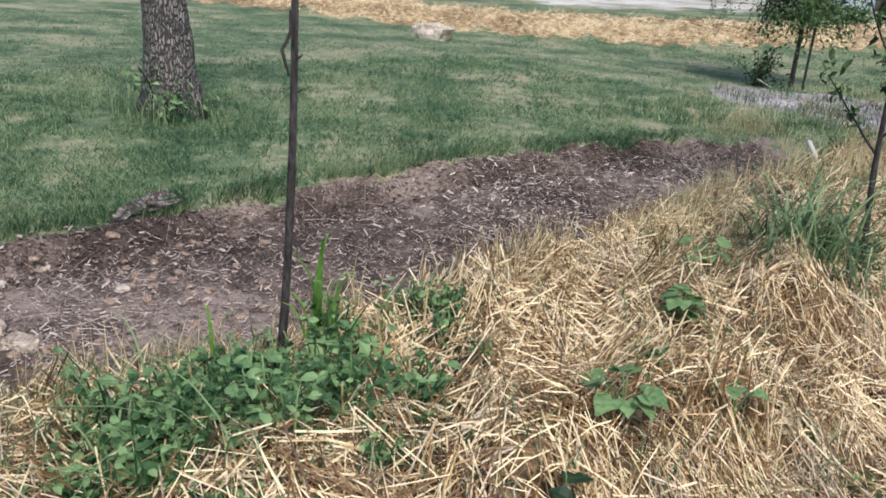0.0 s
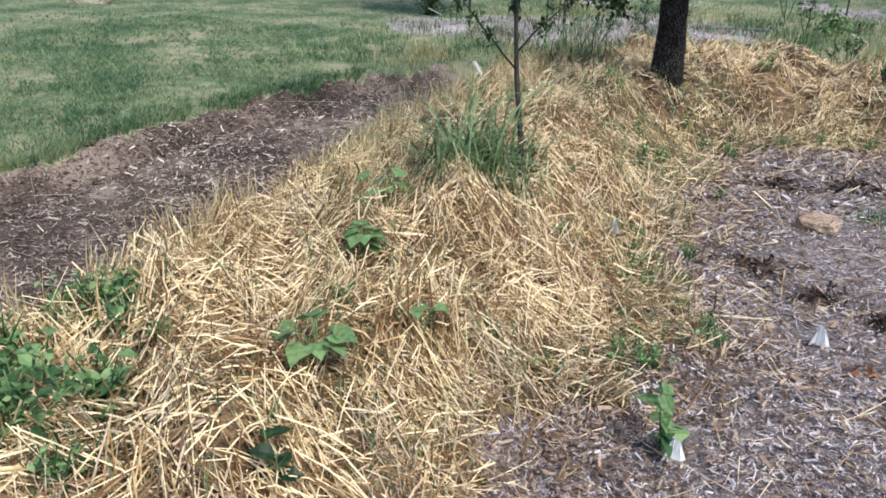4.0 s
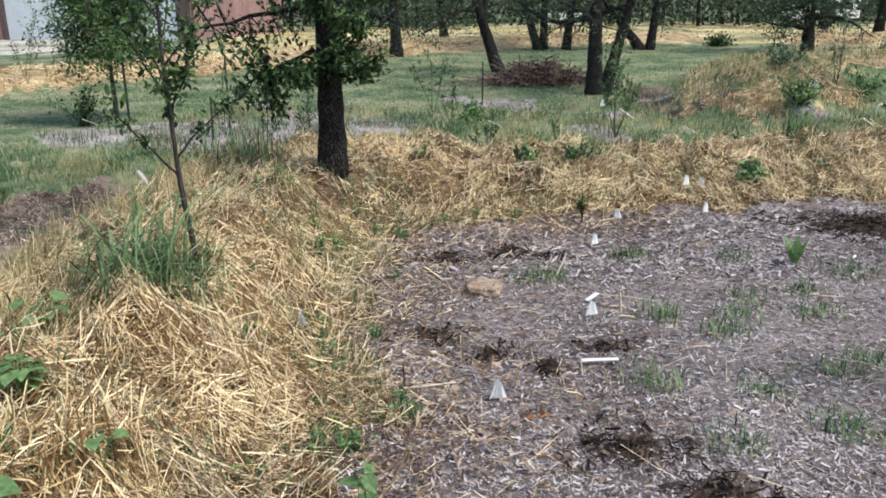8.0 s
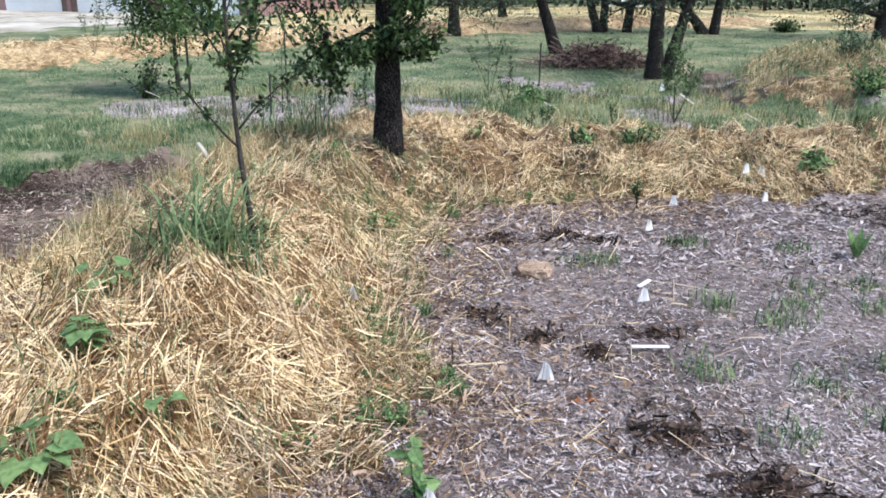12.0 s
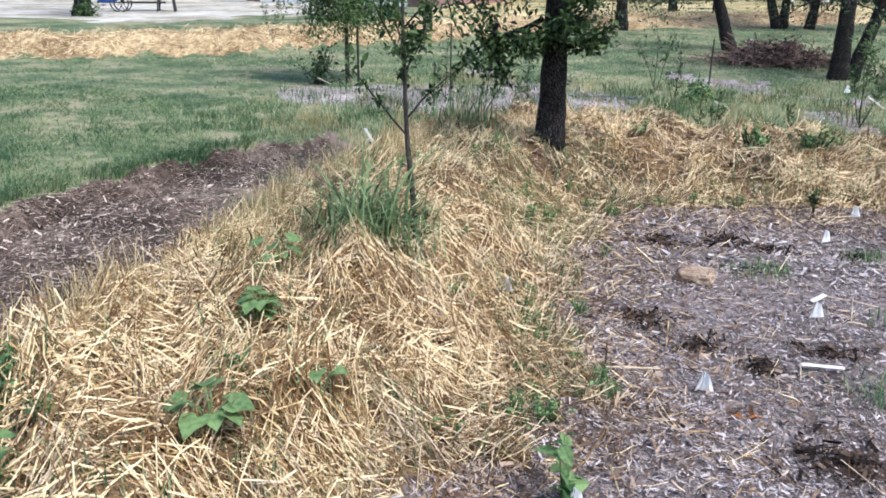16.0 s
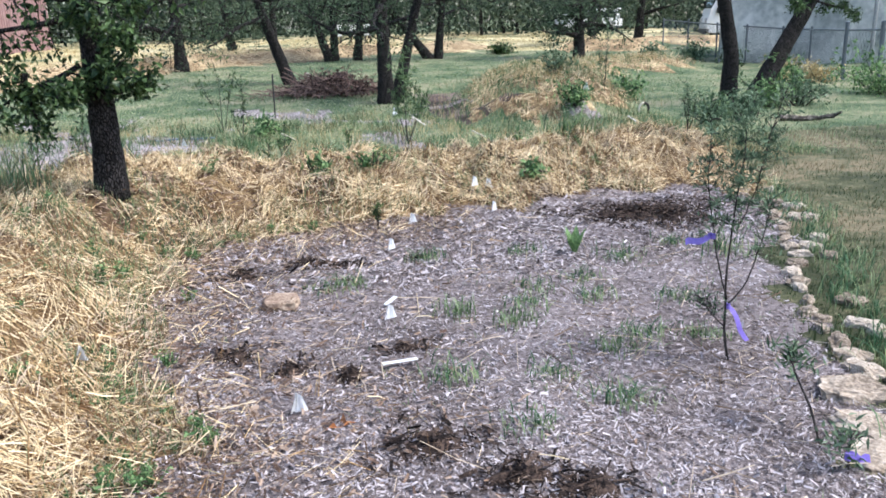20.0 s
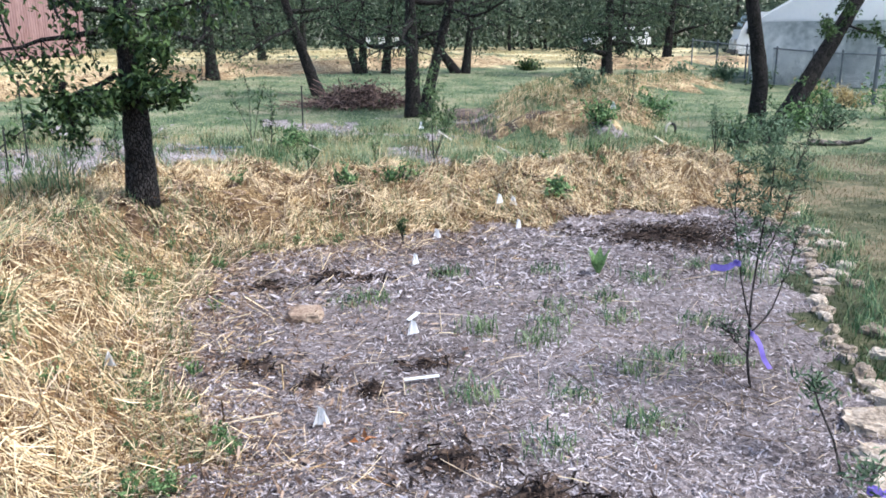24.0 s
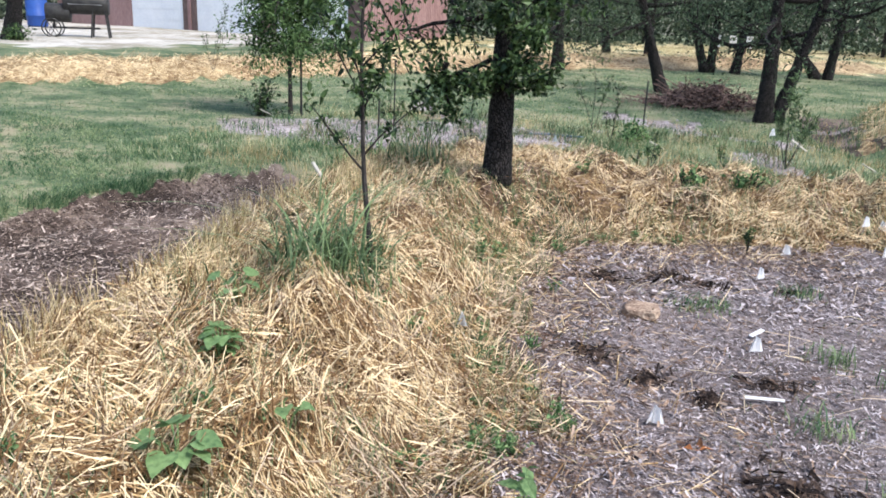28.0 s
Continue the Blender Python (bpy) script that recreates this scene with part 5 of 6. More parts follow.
vehicle("delivery_van", (25.2, 36.9, z_at(25.2, 36.9)), 160, 5.2, 2.35, 1.9, 0.3, "white delivery van parked behind the fence")
vehicle("parked_car", (22.5, 52.0, z_at(22.5, 52.0)), 185, 4.4, 1.5, 1.8, 1.2, "white car parked beyond the fence")
# made-up boxes in place of small unidentified white shapes under the far trees
for x, y, w in ((4.7, 43.0, 0.34), (5.5, 43.0, 0.3), (6.4, 44.0, 0.32)):
    far_box = thing("white_crate", (x, y, z_at(x, y)), "small white box on legs standing in for an unidentified white shape among distant trees", "crate", "white crates under the oaks")
    piece("body", box(-w / 2, w / 2, -w / 2, w / 2, 0.35, 0.85), WHITE_PAINT, far_box)
    piece("lid", box(-w / 2 - 0.03, w / 2 + 0.03, -w / 2 - 0.03, w / 2 + 0.03, 0.85, 0.92), WHITE_PAINT, far_box)
    for sx in (-1, 1):
        piece("leg", box(sx * w * 0.4 - 0.03, sx * w * 0.4 + 0.03, -w * 0.4, w * 0.4, -0.02, 0.35), SHED_BROWN, far_box)

# ---- plants, stones and markers in the garden ----


def lumpy_stone(name, place, size, seed, label, category="stone", material=None, group="", turn=0.0, sink=0.3, rough=1.0, square=0.7):
    """A worn flat-topped stone: a rounded block pushed about by noise."""
    bm = bmesh.new()
    bmesh.ops.create_icosphere(bm, subdivisions=3 if max(size) > 0.09 else 2, radius=1.0)
    for v in bm.verts:
        p = v.co.copy()
        f = 1 + rough * 0.34 * noise.noise(p * 1.6 + Vector((seed * 3.1, 0, 0))) + rough * 0.2 * noise.noise(p * 3.8 + Vector((0, seed, 0)))
        p = Vector((math.copysign(abs(p.x) ** square, p.x), math.copysign(abs(p.y) ** square, p.y), math.copysign(abs(p.z) ** (square - 0.15), p.z))) * f
        v.co = (p.x * size[0] / 2, p.y * size[1] / 2, p.z * size[2] / 2 + size[2] * (0.5 - sink))
    me = bpy.data.meshes.new(name)
    bm.to_mesh(me)
    bm.free()
    me.materials.append(material or LIMESTONE)
    ob = new(name, me)
    ob.matrix_basis = pose(place[0], place[1], z_at(*place[:2]), 0, 0, turn)
    return tagged(ob, label, category, group)


lumpy_stone("rock", (0.155, 4.40), (0.20, 0.17, 0.07), 5, "flat tan limestone rock lying on the wood chips", "rock", TAN_ROCK, turn=-12, sink=0.12, rough=0.55, square=0.5)
# stone edging along the lawn
g = np.random.default_rng(71)
EDGE = [(2.05, 1.75), (2.3, 2.38), (2.55, 2.72), (2.74, 3.05), (2.9, 3.42), (3.1, 3.8), (3.4, 4.25), (3.75, 4.8), (4.05, 5.4), (4.25, 6.1), (4.55, 6.7)]
ex, ey = np.array(EDGE).T
EDGE_TUFTS = []
run = np.concatenate([[0], np.cumsum(np.hypot(np.diff(ex), np.diff(ey)))])
s = 0.0
while s < run[-1]:
    w = g.uniform(0.22, 0.27) if 0.45 < s < 1.0 else g.uniform(0.13, 0.2) if s < 1.5 else g.uniform(0.08, 0.15)
    x, y = np.interp(s + w / 2, run, ex) + g.normal(0, 0.03), np.interp(s + w / 2, run, ey) + g.normal(0, 0.03)
    lumpy_stone("edging_stone", (x, y), (w * 1.1, w * g.uniform(0.6, 0.95), g.uniform(0.07, 0.11)), int(s * 50), "pale limestone edging stone half sunk beside the lawn", "stone",
                group="stone edging of the bed", turn=g.uniform(0, 180), sink=0.6)
    if g.random() < 0.45:
        lumpy_stone("edging_stone", (x + g.uniform(0.1, 0.22), y - g.uniform(0.02, 0.15)), (g.uniform(0.1, 0.18), g.uniform(0.08, 0.14), 0.07), int(s * 91) + 7,
                    "small pale limestone piece in the edging", "stone", group="stone edging of the bed", turn=g.uniform(0, 180), sink=0.4)
    s += w * (1.08 if s < 1.5 else g.uniform(1.1, 1.9))
for k in range(26):
    s = run[-1] * (k + 0.5) / 26
    x, y = np.interp(s, run, ex) + g.uniform(0.12, 0.3), np.interp(s, run, ey) - g.uniform(0.05, 0.2)
    EDGE_TUFTS.append((x, y))
# stones on the swale floor
for k, (x, y, w) in enumerate([(-3.85, 0.76, 0.26), (-3.62, 0.84, 0.2), (-3.92, 1.42, 0.1), (-4.28, 0.78, 0.15), (-4.30, 0.66, 0.12), (-4.36, 0.55, 0.18), (-4.3, 0.02, 0.12),
                               (-3.95, -0.1, 0.09), (-4.1, 0.13, 0.1), (-4.32, 0.95, 0.12), (-4.15, 0.9, 0.11), (-4.2, 0.45, 0.14), (-4.05, 0.6, 0.09), (-4.4, 1.2, 0.1), (-4.12, 0.72, 0.13)]):
    lumpy_stone("swale_stone", (x, y), (w * 0.8, w * 0.6, w * 0.3), 100 + k, "pale stone lying on the bare swale floor", "stone", group="stones in the swale", turn=37 * k, sink=0.35)
for k in range(260):
    x, y = g.uniform(-4.5, -3.0), g.uniform(-0.6, 2.4)
    if zone(np.array([x]), np.array([y]))[0] == SOIL and g.random() < 0.9 - 0.25 * abs(y - 0.4):
        w = g.uniform(0.02, 0.065)
        lumpy_stone("pebble", (x, y), (w, w * 0.8, w * 0.55), 300 + k % 6, "small dull pebble on the swale soil", "stone", TAN_ROCK, group="pebbles in the swale", turn=61 * k, sink=0.3)
lumpy_stone("lawn_boulder", (-11.9, 11.0), (0.75, 0.5, 0.38), 9, "pale rough boulder at the foot of the far berm", "rock", turn=20, sink=0.25)

# rotten log on the swale's lip
stump = thing("rotten_log", (-4.6, 1.84, z_at(-4.6, 1.84)), "weathered grey rotten log on the lip of the swale", "log", turn=112)
gg = np.random.default_rng(3)
piece("log", tube([(-0.2, 0.0, -0.015), (-0.19, 0, -0.01), (-0.12, 0.012, 0.005), (-0.05, -0.01, 0.015), (0.03, 0.012, 0.03), (0.1, 0.0, 0.035), (0.18, -0.02, 0.04), (0.25, -0.03, 0.03)],
                  (0.02, 0.042, 0.048, 0.04, 0.047, 0.041, 0.036, 0.012), 14, 0.2, 4), DEADWOOD, stump)
piece("splinter", tube([(-0.02, -0.05, 0.03), (0.08, -0.085, 0.03), (0.19, -0.13, 0.045)], (0.026, 0.022, 0.005), 8, 0.25, 6), DEADWOOD, stump)
piece("splinter", tube([(-0.1, 0.03, 0.03), (0.02, 0.05, 0.05), (0.1, 0.06, 0.045)], (0.014, 0.018, 0.004), 8, 0.25, 7), DEADWOOD, stump)
for k in range(3):
    piece("root", tube(wander(gg, (-0.12 + 0.05 * k, 0.02 * k - 0.02, 0.0), (-1.0, gg.normal() * 0.8, -0.25), 0.16, 5, 0.5, -0.02), np.linspace(0.01, 0.003, 6), 6, 0.1, k), DEADWOOD, stump)

# ---- young trees on the berm ----


def sprig(gen, at, way, count, size, aspect, spread_=0.03):
    base = np.asarray(at) + gen.normal(size=(count, 3)) * spread_
    return leaves(base, gen.normal(size=(count, 3)) * 0.8 + np.asarray(way), size * gen.uniform(0.7, 1.2, count), aspect, gen=gen)


gg = np.random.default_rng(17)
whip = thing("young_tree", (-2.014, 1.115, z_at(-2.014, 1.115) - 0.02), "slim bare young tree with a dark straight stem", "tree")
u = np.linspace(0, 1, 16)
piece("trunk", tube(np.stack([0.012 * np.sin(7 * u) + 0.05 * u, 0.01 * np.sin(5 * u) + 0.10 * u, 2.5 * u], -1), 0.0135 - 0.007 * u, 8, 0.06, 1), TWIG, whip, smooth=True)
for z, w, l in ((1.005, (0.5, 0.87, 0.6), 0.028), (0.915, (0.5, 0.87, 0.5), 0.03), (1.5, (0.6, 0.3, 1), 0.25), (1.75, (-0.5, -0.3, 1), 0.3)):
    u = z / 2.5
    root = np.array([0.012 * math.sin(7 * u) + 0.05 * u, 0.01 * math.sin(5 * u) + 0.10 * u, z])
    tw = piece("twig", tube(wander(gg, root, w, l, 4, 0.25), np.linspace(0.005, 0.002, 5), 5), TWIG, whip)
    if z > 1.4:
        piece("foliage", sprig(gg, root + unit(w) * l * 0.8, (0, 0, 0.2), 22, 0.06, 0.5, 0.07), WEED_LEAF, tw, kind="stuff")
# a broken twig hanging along the stem
u = 1.128 / 2.5
root = np.array([0.012 * math.sin(7 * u) + 0.05 * u, 0.01 * math.sin(5 * u) + 0.10 * u, 1.128])
piece("broken_twig", tube(root + np.array([(0.004, 0, 0.004), (-0.008, -0.006, 0), (-0.01, -0.008, -0.05), (-0.013, -0.02, -0.08), (-0.018, -0.03, -0.098), (-0.014, -0.024, -0.125), (-0.008, -0.014, -0.165)]), (0.006, 0.0055, 0.004, 0.0045, 0.005, 0.004, 0.0035), 6, 0.1, 8), TWIG, whip)

tree_b = thing("young_tree", (-1.235, 3.67, z_at(-1.235, 3.67) - 0.02), "young multi-stemmed tree with sparse leaf clusters", "tree")
u = np.linspace(0, 1, 15)
line = np.stack([-0.065 * np.sin(np.clip(2.1 * u / 0.6, 0, 1) * np.pi / 2) + 0.01 * np.sin(9 * u), 0.03 * u, 2.1 * u], -1)
piece("trunk", tube(line, 0.0145 - 0.0105 * u, 8, 0.08, 2), TWIG, tree_b, smooth=True)
for z, way, l, r in ((0.50, (-0.75, -0.1, 0.8), 0.42, 0.006), (0.58, (0.8, 0.05, 0.62), 0.45, 0.006), (0.72, (0.3, -0.2, 0.9), 0.4, 0.005), (0.86, (-0.5, 0.2, 0.9), 0.45, 0.005),
                     (1.0, (0.6, -0.1, 0.8), 0.45, 0.005), (1.2, (-0.6, -0.2, 0.8), 0.45, 0.005), (1.4, (0.4, 0.3, 0.8), 0.4, 0.004), (0.95, (-0.3, -0.3, 0.9), 0.3, 0.004), (1.1, (0.2, 0.3, 0.9), 0.3, 0.004), (0.68, (-0.25, 0.3, 0.9), 0.34, 0.004), (0.8, (0.5, 0.25, 0.8), 0.32, 0.004), (1.3, (-0.35, 0.1, 0.9), 0.3, 0.004)):
    start = [np.interp(z / 2.1, u, line[:, c]) for c in range(3)]
    arm = wander(gg, start, way, l, 8, 0.16, 0.04)
    br = piece("branch", tube(arm, np.linspace(r, 0.0022, 9), 6), TWIG, tree_b, smooth=True)
    for k in range(3, 9):
        if gg.random() < 0.7 or k == 8:
            n = 12 if k < 8 else 20
            at = arm[k] + gg.normal(size=(n, 3)) * 0.026
            piece("foliage", oval_leaves(at, gg.normal(size=(n, 3)) * 0.8 + (0, 0, 0.1), 0.048 * gg.uniform(0.6, 1.25, n), 0.45, 0.1, gg), OAK_LEAF, br, kind="stuff")


def grass_clump(place, count, tall, wide, spread_, label, seed, material=None, name="grass_clump", arch=0.5):
    gen = np.random.default_rng(seed)
    root = thing(name, (*place, z_at(*place)), label, "grass")
    for part_ in range(4):
        n = count // 4
        base = np.concatenate([gen.normal(0, spread_, (n, 2)), np.zeros((n, 1))], 1)
        base[:, 2] = height(base[:, 0] + place[0], base[:, 1] + place[1]) - z_at(*place)
        h = tall * np.clip(gen.lognormal(-0.35, 0.42, n), 0.25, 1.35)
        piece("blade_tuft", long_blades(base, h, wide * gen.uniform(0.6, 1.2, n), gen.normal(0, 1, (n, 2)) * (h * arch)[:, None], gen), material or BROAD_BLADE, root, kind="stuff")
    return root


grass_clump((-1.36, 3.34), 230, 0.34, 0.012, 0.13, "dense clump of tall blue-green grass in the straw", 1, arch=0.8)
grass_clump((-1.4, 3.3), 170, 0.25, 0.005, 0.17, "fine tangled grass in the straw", 71, BROAD_BLADE, arch=1.0)
grass_clump((-1.28, 3.36), 16, 0.40, 0.016, 0.09, "arching broad grass blades beside the young tree", 2, arch=0.5)
grass_clump((-1.18, 3.58), 44, 0.18, 0.014, 0.05, "grass tuft at the young tree's foot", 3)
grass_clump((-1.94, 1.22), 16, 0.36, 0.024, 0.03, "tall broad-bladed grass beside the slim young tree", 4, FRESH_LEAF, arch=0.3)
grass_clump((-2.02, 0.95), 8, 0.26, 0.02, 0.02, "upright bright grass shoot", 5, FRESH_LEAF, arch=0.12)
grass_clump((-1.66, 6.3), 120, 0.3, 0.012, 0.13, "tall green grass clump by the oak", 6, BROAD_BLADE)
grass_clump((-2.65, 9.3), 120, 0.4, 0.02, 0.18, "tall green grass clump behind the berm", 7, BROAD_BLADE)
grass_clump((7.2, 11.4), 90, 0.36, 0.04, 0.12, "spiky strap-leaved plant near the forked oak", 8, BROAD_BLADE, name="strap_leaf_plant", arch=0.6)
grass_clump((3.4, 8.1), 60, 0.35, 0.02, 0.12, "green grass tuft on the cross berm", 9)
grass_clump((3.15, 4.6), 90, 0.16, 0.008, 0.12, "green grass tuft by the stone edging", 10, BLADE)
for k, (x, y) in enumerate([(1.1, 4.0), (1.5, 4.0), (1.92, 4.05), (1.9, 3.4), (1.7, 3.3), (1.3, 3.1), (1.5, 2.8), (0.45, 4.65), (0.6, 4.7), (2.4, 4.7), (1.8, 5.0), (1.62, 4.3), (1.35, 3.75), (2.35, 3.9),
                            (2.0, 4.4), (1.15, 5.1), (2.2, 3.35), (1.05, 2.65), (0.85, 3.2), (2.9, 4.9)]):
    grass_clump((x, y), 92, 0.06 if k % 3 else 0.085, 0.006, 0.065, "small green grass tuft in the wood chips", 20 + k, BLADE if k % 4 else BROAD_BLADE, name="grass_tuft", arch=0.6)
for k, (x, y) in enumerate(EDGE_TUFTS):
    grass_clump((x, y), 60, 0.11, 0.006, 0.07, "uncut grass tuft growing against the stone edging", 400 + k, BLADE, name="grass_tuft", arch=0.6)
for k, (x, y) in enumerate([(-1.82, 0.7), (-1.7, 0.95), (-1.9, 1.05), (-1.62, 0.75), (-1.95, 0.6), (-1.75, 0.5)]):
    grass_clump((x, y), 44, 0.2, 0.006, 0.09, "grass blades growing up through the weeds", 540 + k, BROAD_BLADE, arch=0.7)
for k, (x, y) in enumerate([(-6.5, 2.75), (-6.45, 3.15), (-6.9, 2.7), (-6.35, 2.9)]):
    grass_clump((x, y), 60, 0.3, 0.007, 0.12, "tall uncut grass round the oak trunk", 60 + k, BLADE, arch=0.35)


def weed(gen, tall, count, size, aspect, name="weed", label="leafy green weed growing through the straw", place=(0, 0), material=None, spread_=0.5, category="weed", group=""):
    """A broad-leaved plant: stems, and leaves along them."""
    root = thing(name, (*place, z_at(*place)), label, category, group)
    stems, base, way = [], [], []
    for k in range(max(2, count // 6)):
        line = wander(gen, (gen.normal(0, 0.015), gen.normal(0, 0.015), 0), (gen.normal() * spread_, gen.normal() * spread_, 1), tall * gen.uniform(0.6, 1.1), 5, 0.2)
        stems.append(tube(line, np.linspace(0.004, 0.0018, 6), 4))
        for p in line[2:]:
            base.append(p)
    pick = gen.integers(0, len(base), count)
    a = gen.uniform(0, 2 * np.pi, count)
    way = np.stack([np.cos(a), np.sin(a), gen.normal(0.1, 0.3, count)], -1)
    piece("stem", join(*stems), WEED_LEAF, root, kind="stuff")
    if count < 10:
        for q in range(count):
            piece("leaf", oval_leaves(np.array(base)[pick[q:q + 1]], way[q:q + 1], size * gen.uniform(0.7, 1.15), aspect, 0.07, gen, 0.35), material or WEED_LEAF, root)
        return root
    piece("leaf_mass", oval_leaves(np.array(base)[pick], way, size * gen.uniform(0.45, 1.2, count), aspect, 0.07, gen), material or WEED_LEAF, root, kind="stuff")
    return root


def rosette(place, count, size, label, seed, tall=0.1):
    """Wide heart-shaped leaves held flat on short stalks."""
    gen = np.random.default_rng(seed)
    root = thing("squash_seedling", (*place, z_at(*place) + 0.045), label, "seedling")
    for k in range(count):
        a = 2.4 * k + gen.uniform(-0.3, 0.3)
        far, up = size * gen.uniform(0.35, 0.9), tall * gen.uniform(0.5, 1.1)
        at = np.array([math.cos(a) * far, math.sin(a) * far, up])
        st = piece("leaf_stalk", tube([(0, 0, -0.03), at * (0.5, 0.5, 0.7), at], 0.0025, 5), WEED_LEAF, root)
        piece("leaf", heart_leaf(at, (math.cos(a), math.sin(a), gen.uniform(-0.3, 0.1)), size * gen.uniform(0.65, 1.0), gen), WEED_LEAF, st, smooth=True)
    return root


gen = np.random.default_rng(81)
models = [weed(gen, t_, c, s_, 0.62, place=p, group="weeds in the straw") for t_, c, s_, p in
          ((0.15, 80, 0.030, (-1.75, 0.75)), (0.19, 64, 0.038, (-1.85, 1.0)), (0.11, 76, 0.023, (-1.6, 0.9)), (0.21, 46, 0.047, (-1.95, 0.8)))]
for k in range(96):
    x, y = gen.normal(-1.78, 0.16), gen.normal(0.82, 0.22)
    if not (-2.15 < x < -1.4 and 0.3 < y < 1.4):
        continue
    copy_thing(models[k % 4], pose(x, y, z_at(x, y), gen.uniform(-12, 12), gen.uniform(-12, 12), gen.uniform(0, 360)))
for k in range(9):
    x, y = gen.normal(-1.85, 0.1), gen.uniform(1.4, 1.75)
    copy_thing(models[(0, 2)[k % 2]], pose(x, y, z_at(x, y), gen.uniform(-12, 12), gen.uniform(-12, 12), gen.uniform(0, 360)))
for k, (x, y) in enumerate([(-1.38, 0.56), (-1.32, 0.82), (-1.54, 0.42), (-1.36, 0.62), (-1.34, 0.95), (-1.75, 0.32), (-1.5, 1.47), (-1.56, 1.63), (-1.6, 2.87), (-1.67, 2.94), (-0.89, 2.34), (-0.7, 2.38), (-0.41, 3.75),
                            (-0.38, 4.66), (-0.8, 3.65), (-0.63, 3.3), (-1.18, 2.94), (-1.07, 2.0), (-0.83, 5.2), (-0.63, 3.47), (-1.47, 1.42), (-0.95, 5.15), (-0.7, 4.3), (-1.1, 3.3), (-1.5, 2.55), (-0.6, 5.6), (-0.55, 3.0)]):
    if k % 2:
        x, y = x + 0.01, y - 0.01
    copy_thing(models[k % 4], pose(x, y, z_at(x, y), gen.uniform(-12, 12), gen.uniform(-12, 12), gen.uniform(0, 360)) @ Matrix.Scale(gen.uniform(0.45, 0.75), 4))
for k in range(34):
    x, y = gen.uniform(-1.85, -0.6), gen.uniform(1.9, 6.2)
    if k > 24:
        x, y = gen.uniform(-0.4, 4.0), gen.uniform(6.9, 7.8)
    if zone(np.array([x]), np.array([y]))[0] == STRAW:
        copy_thing(models[k % 4], pose(x, y, z_at(x, y), gen.uniform(-15, 15), gen.uniform(-15, 15), gen.uniform(0, 360)) @ Matrix.Scale(gen.uniform(0.45, 0.85), 4))
EDGE_WEEDS = np.array(BED[3:13])
for k in range(34):
    u = gen.uniform(0, len(EDGE_WEEDS) - 1.001)
    x, y = EDGE_WEEDS[int(u)] + (EDGE_WEEDS[int(u) + 1] - EDGE_WEEDS[int(u)]) * (u % 1) + (gen.normal(-0.12, 0.12), gen.normal(0, 0.06))
    copy_thing(models[(0, 2, 1)[k % 3]], pose(x, y, z_at(x, y), gen.uniform(-15, 15), gen.uniform(-15, 15), gen.uniform(0, 360)) @ Matrix.Scale(gen.uniform(0.4, 0.75), 4))
rosette((-1.19, 1.71), 11, 0.085, "broad heart-leaved green seedling in the straw", 5)
rosette((-1.62, 2.93), 7, 0.075, "broad heart-leaved green seedling on the berm", 6)
rosette((-1.02, 2.05), 5, 0.06, "small heart-leaved green seedling in the straw", 7)
rosette((-1.36, 2.29), 15, 0.058, "dense cluster of dark green heart-shaped leaves in the straw", 9, 0.11)
weed(gen, 0.17, 7, 0.07, 0.7, "tree_seedling", "small dark-leaved tree seedling rising from the straw", (-1.04, 1.31), OAK_LEAF, category="seedling", spread_=0.1)
seed_e = weed(gen, 0.22, 20, 0.085, 0.55, "tree_seedling", "leafy seedling marked with a white flag", (-0.27, 2.2), category="seedling", spread_=0.2)
dock = thing("broadleaf_dock", (2.15, 4.9, z_at(2.15, 4.9)), "upright broad-leaved green dock plant", "plant")
for k in range(6):
    a = k * 1.05
    piece("leaf", leaves(np.array([[0.01 * np.cos(a), 0.01 * np.sin(a), 0]]), np.array([[0.35 * np.cos(a), 0.35 * np.sin(a), 1.0]]), 0.2, 0.42, 0.06,
                         up=np.array([[-np.cos(a), -np.sin(a), 0.3]])), WEED_LEAF, dock)


def feathery(place, stems, label, seed, leaf=0.04, material=None, name="young_shrub", dense=40):
    """A thin-stemmed shrub with narrow leaves; stems are (way, length)."""
    gen = np.random.default_rng(seed)
    root = thing(name, (*place, z_at(*place)), label, "shrub")
    for way, long in stems:
        line = wander(gen, (gen.normal(0, 0.008), gen.normal(0, 0.008), 0), way, long, 9, 0.12, 0.03)
        st = piece("stem", tube(line, np.linspace(0.006, 0.002, 10), 5), TWIG, root)
        at = []
        shapes = []
        for k in range(5, 10):
            for _ in range(3):
                tw = wander(gen, line[k], gen.normal(size=3) * 0.7 + (0, 0, 0.7), long * 0.16, 3, 0.25)
                shapes.append(tube(tw, np.linspace(0.002, 0.001, 4), 3))
                at += list(tw)
        piece("twig_spray", join(*shapes), TWIG, st, kind="stuff")
        at = np.array(at)
        pick = gen.integers(0, len(at), int(dense * long * 8))
        piece("leaf_spray", leaves(at[pick] + gen.normal(size=(len(pick), 3)) * 0.01, gen.normal(size=(len(pick), 3)) + (0, 0, 0.6), leaf * gen.uniform(0.6, 1.2, len(pick)), 0.24, 0.05, gen=gen),
              material or GREY_LEAF, st, kind="stuff")
    return root




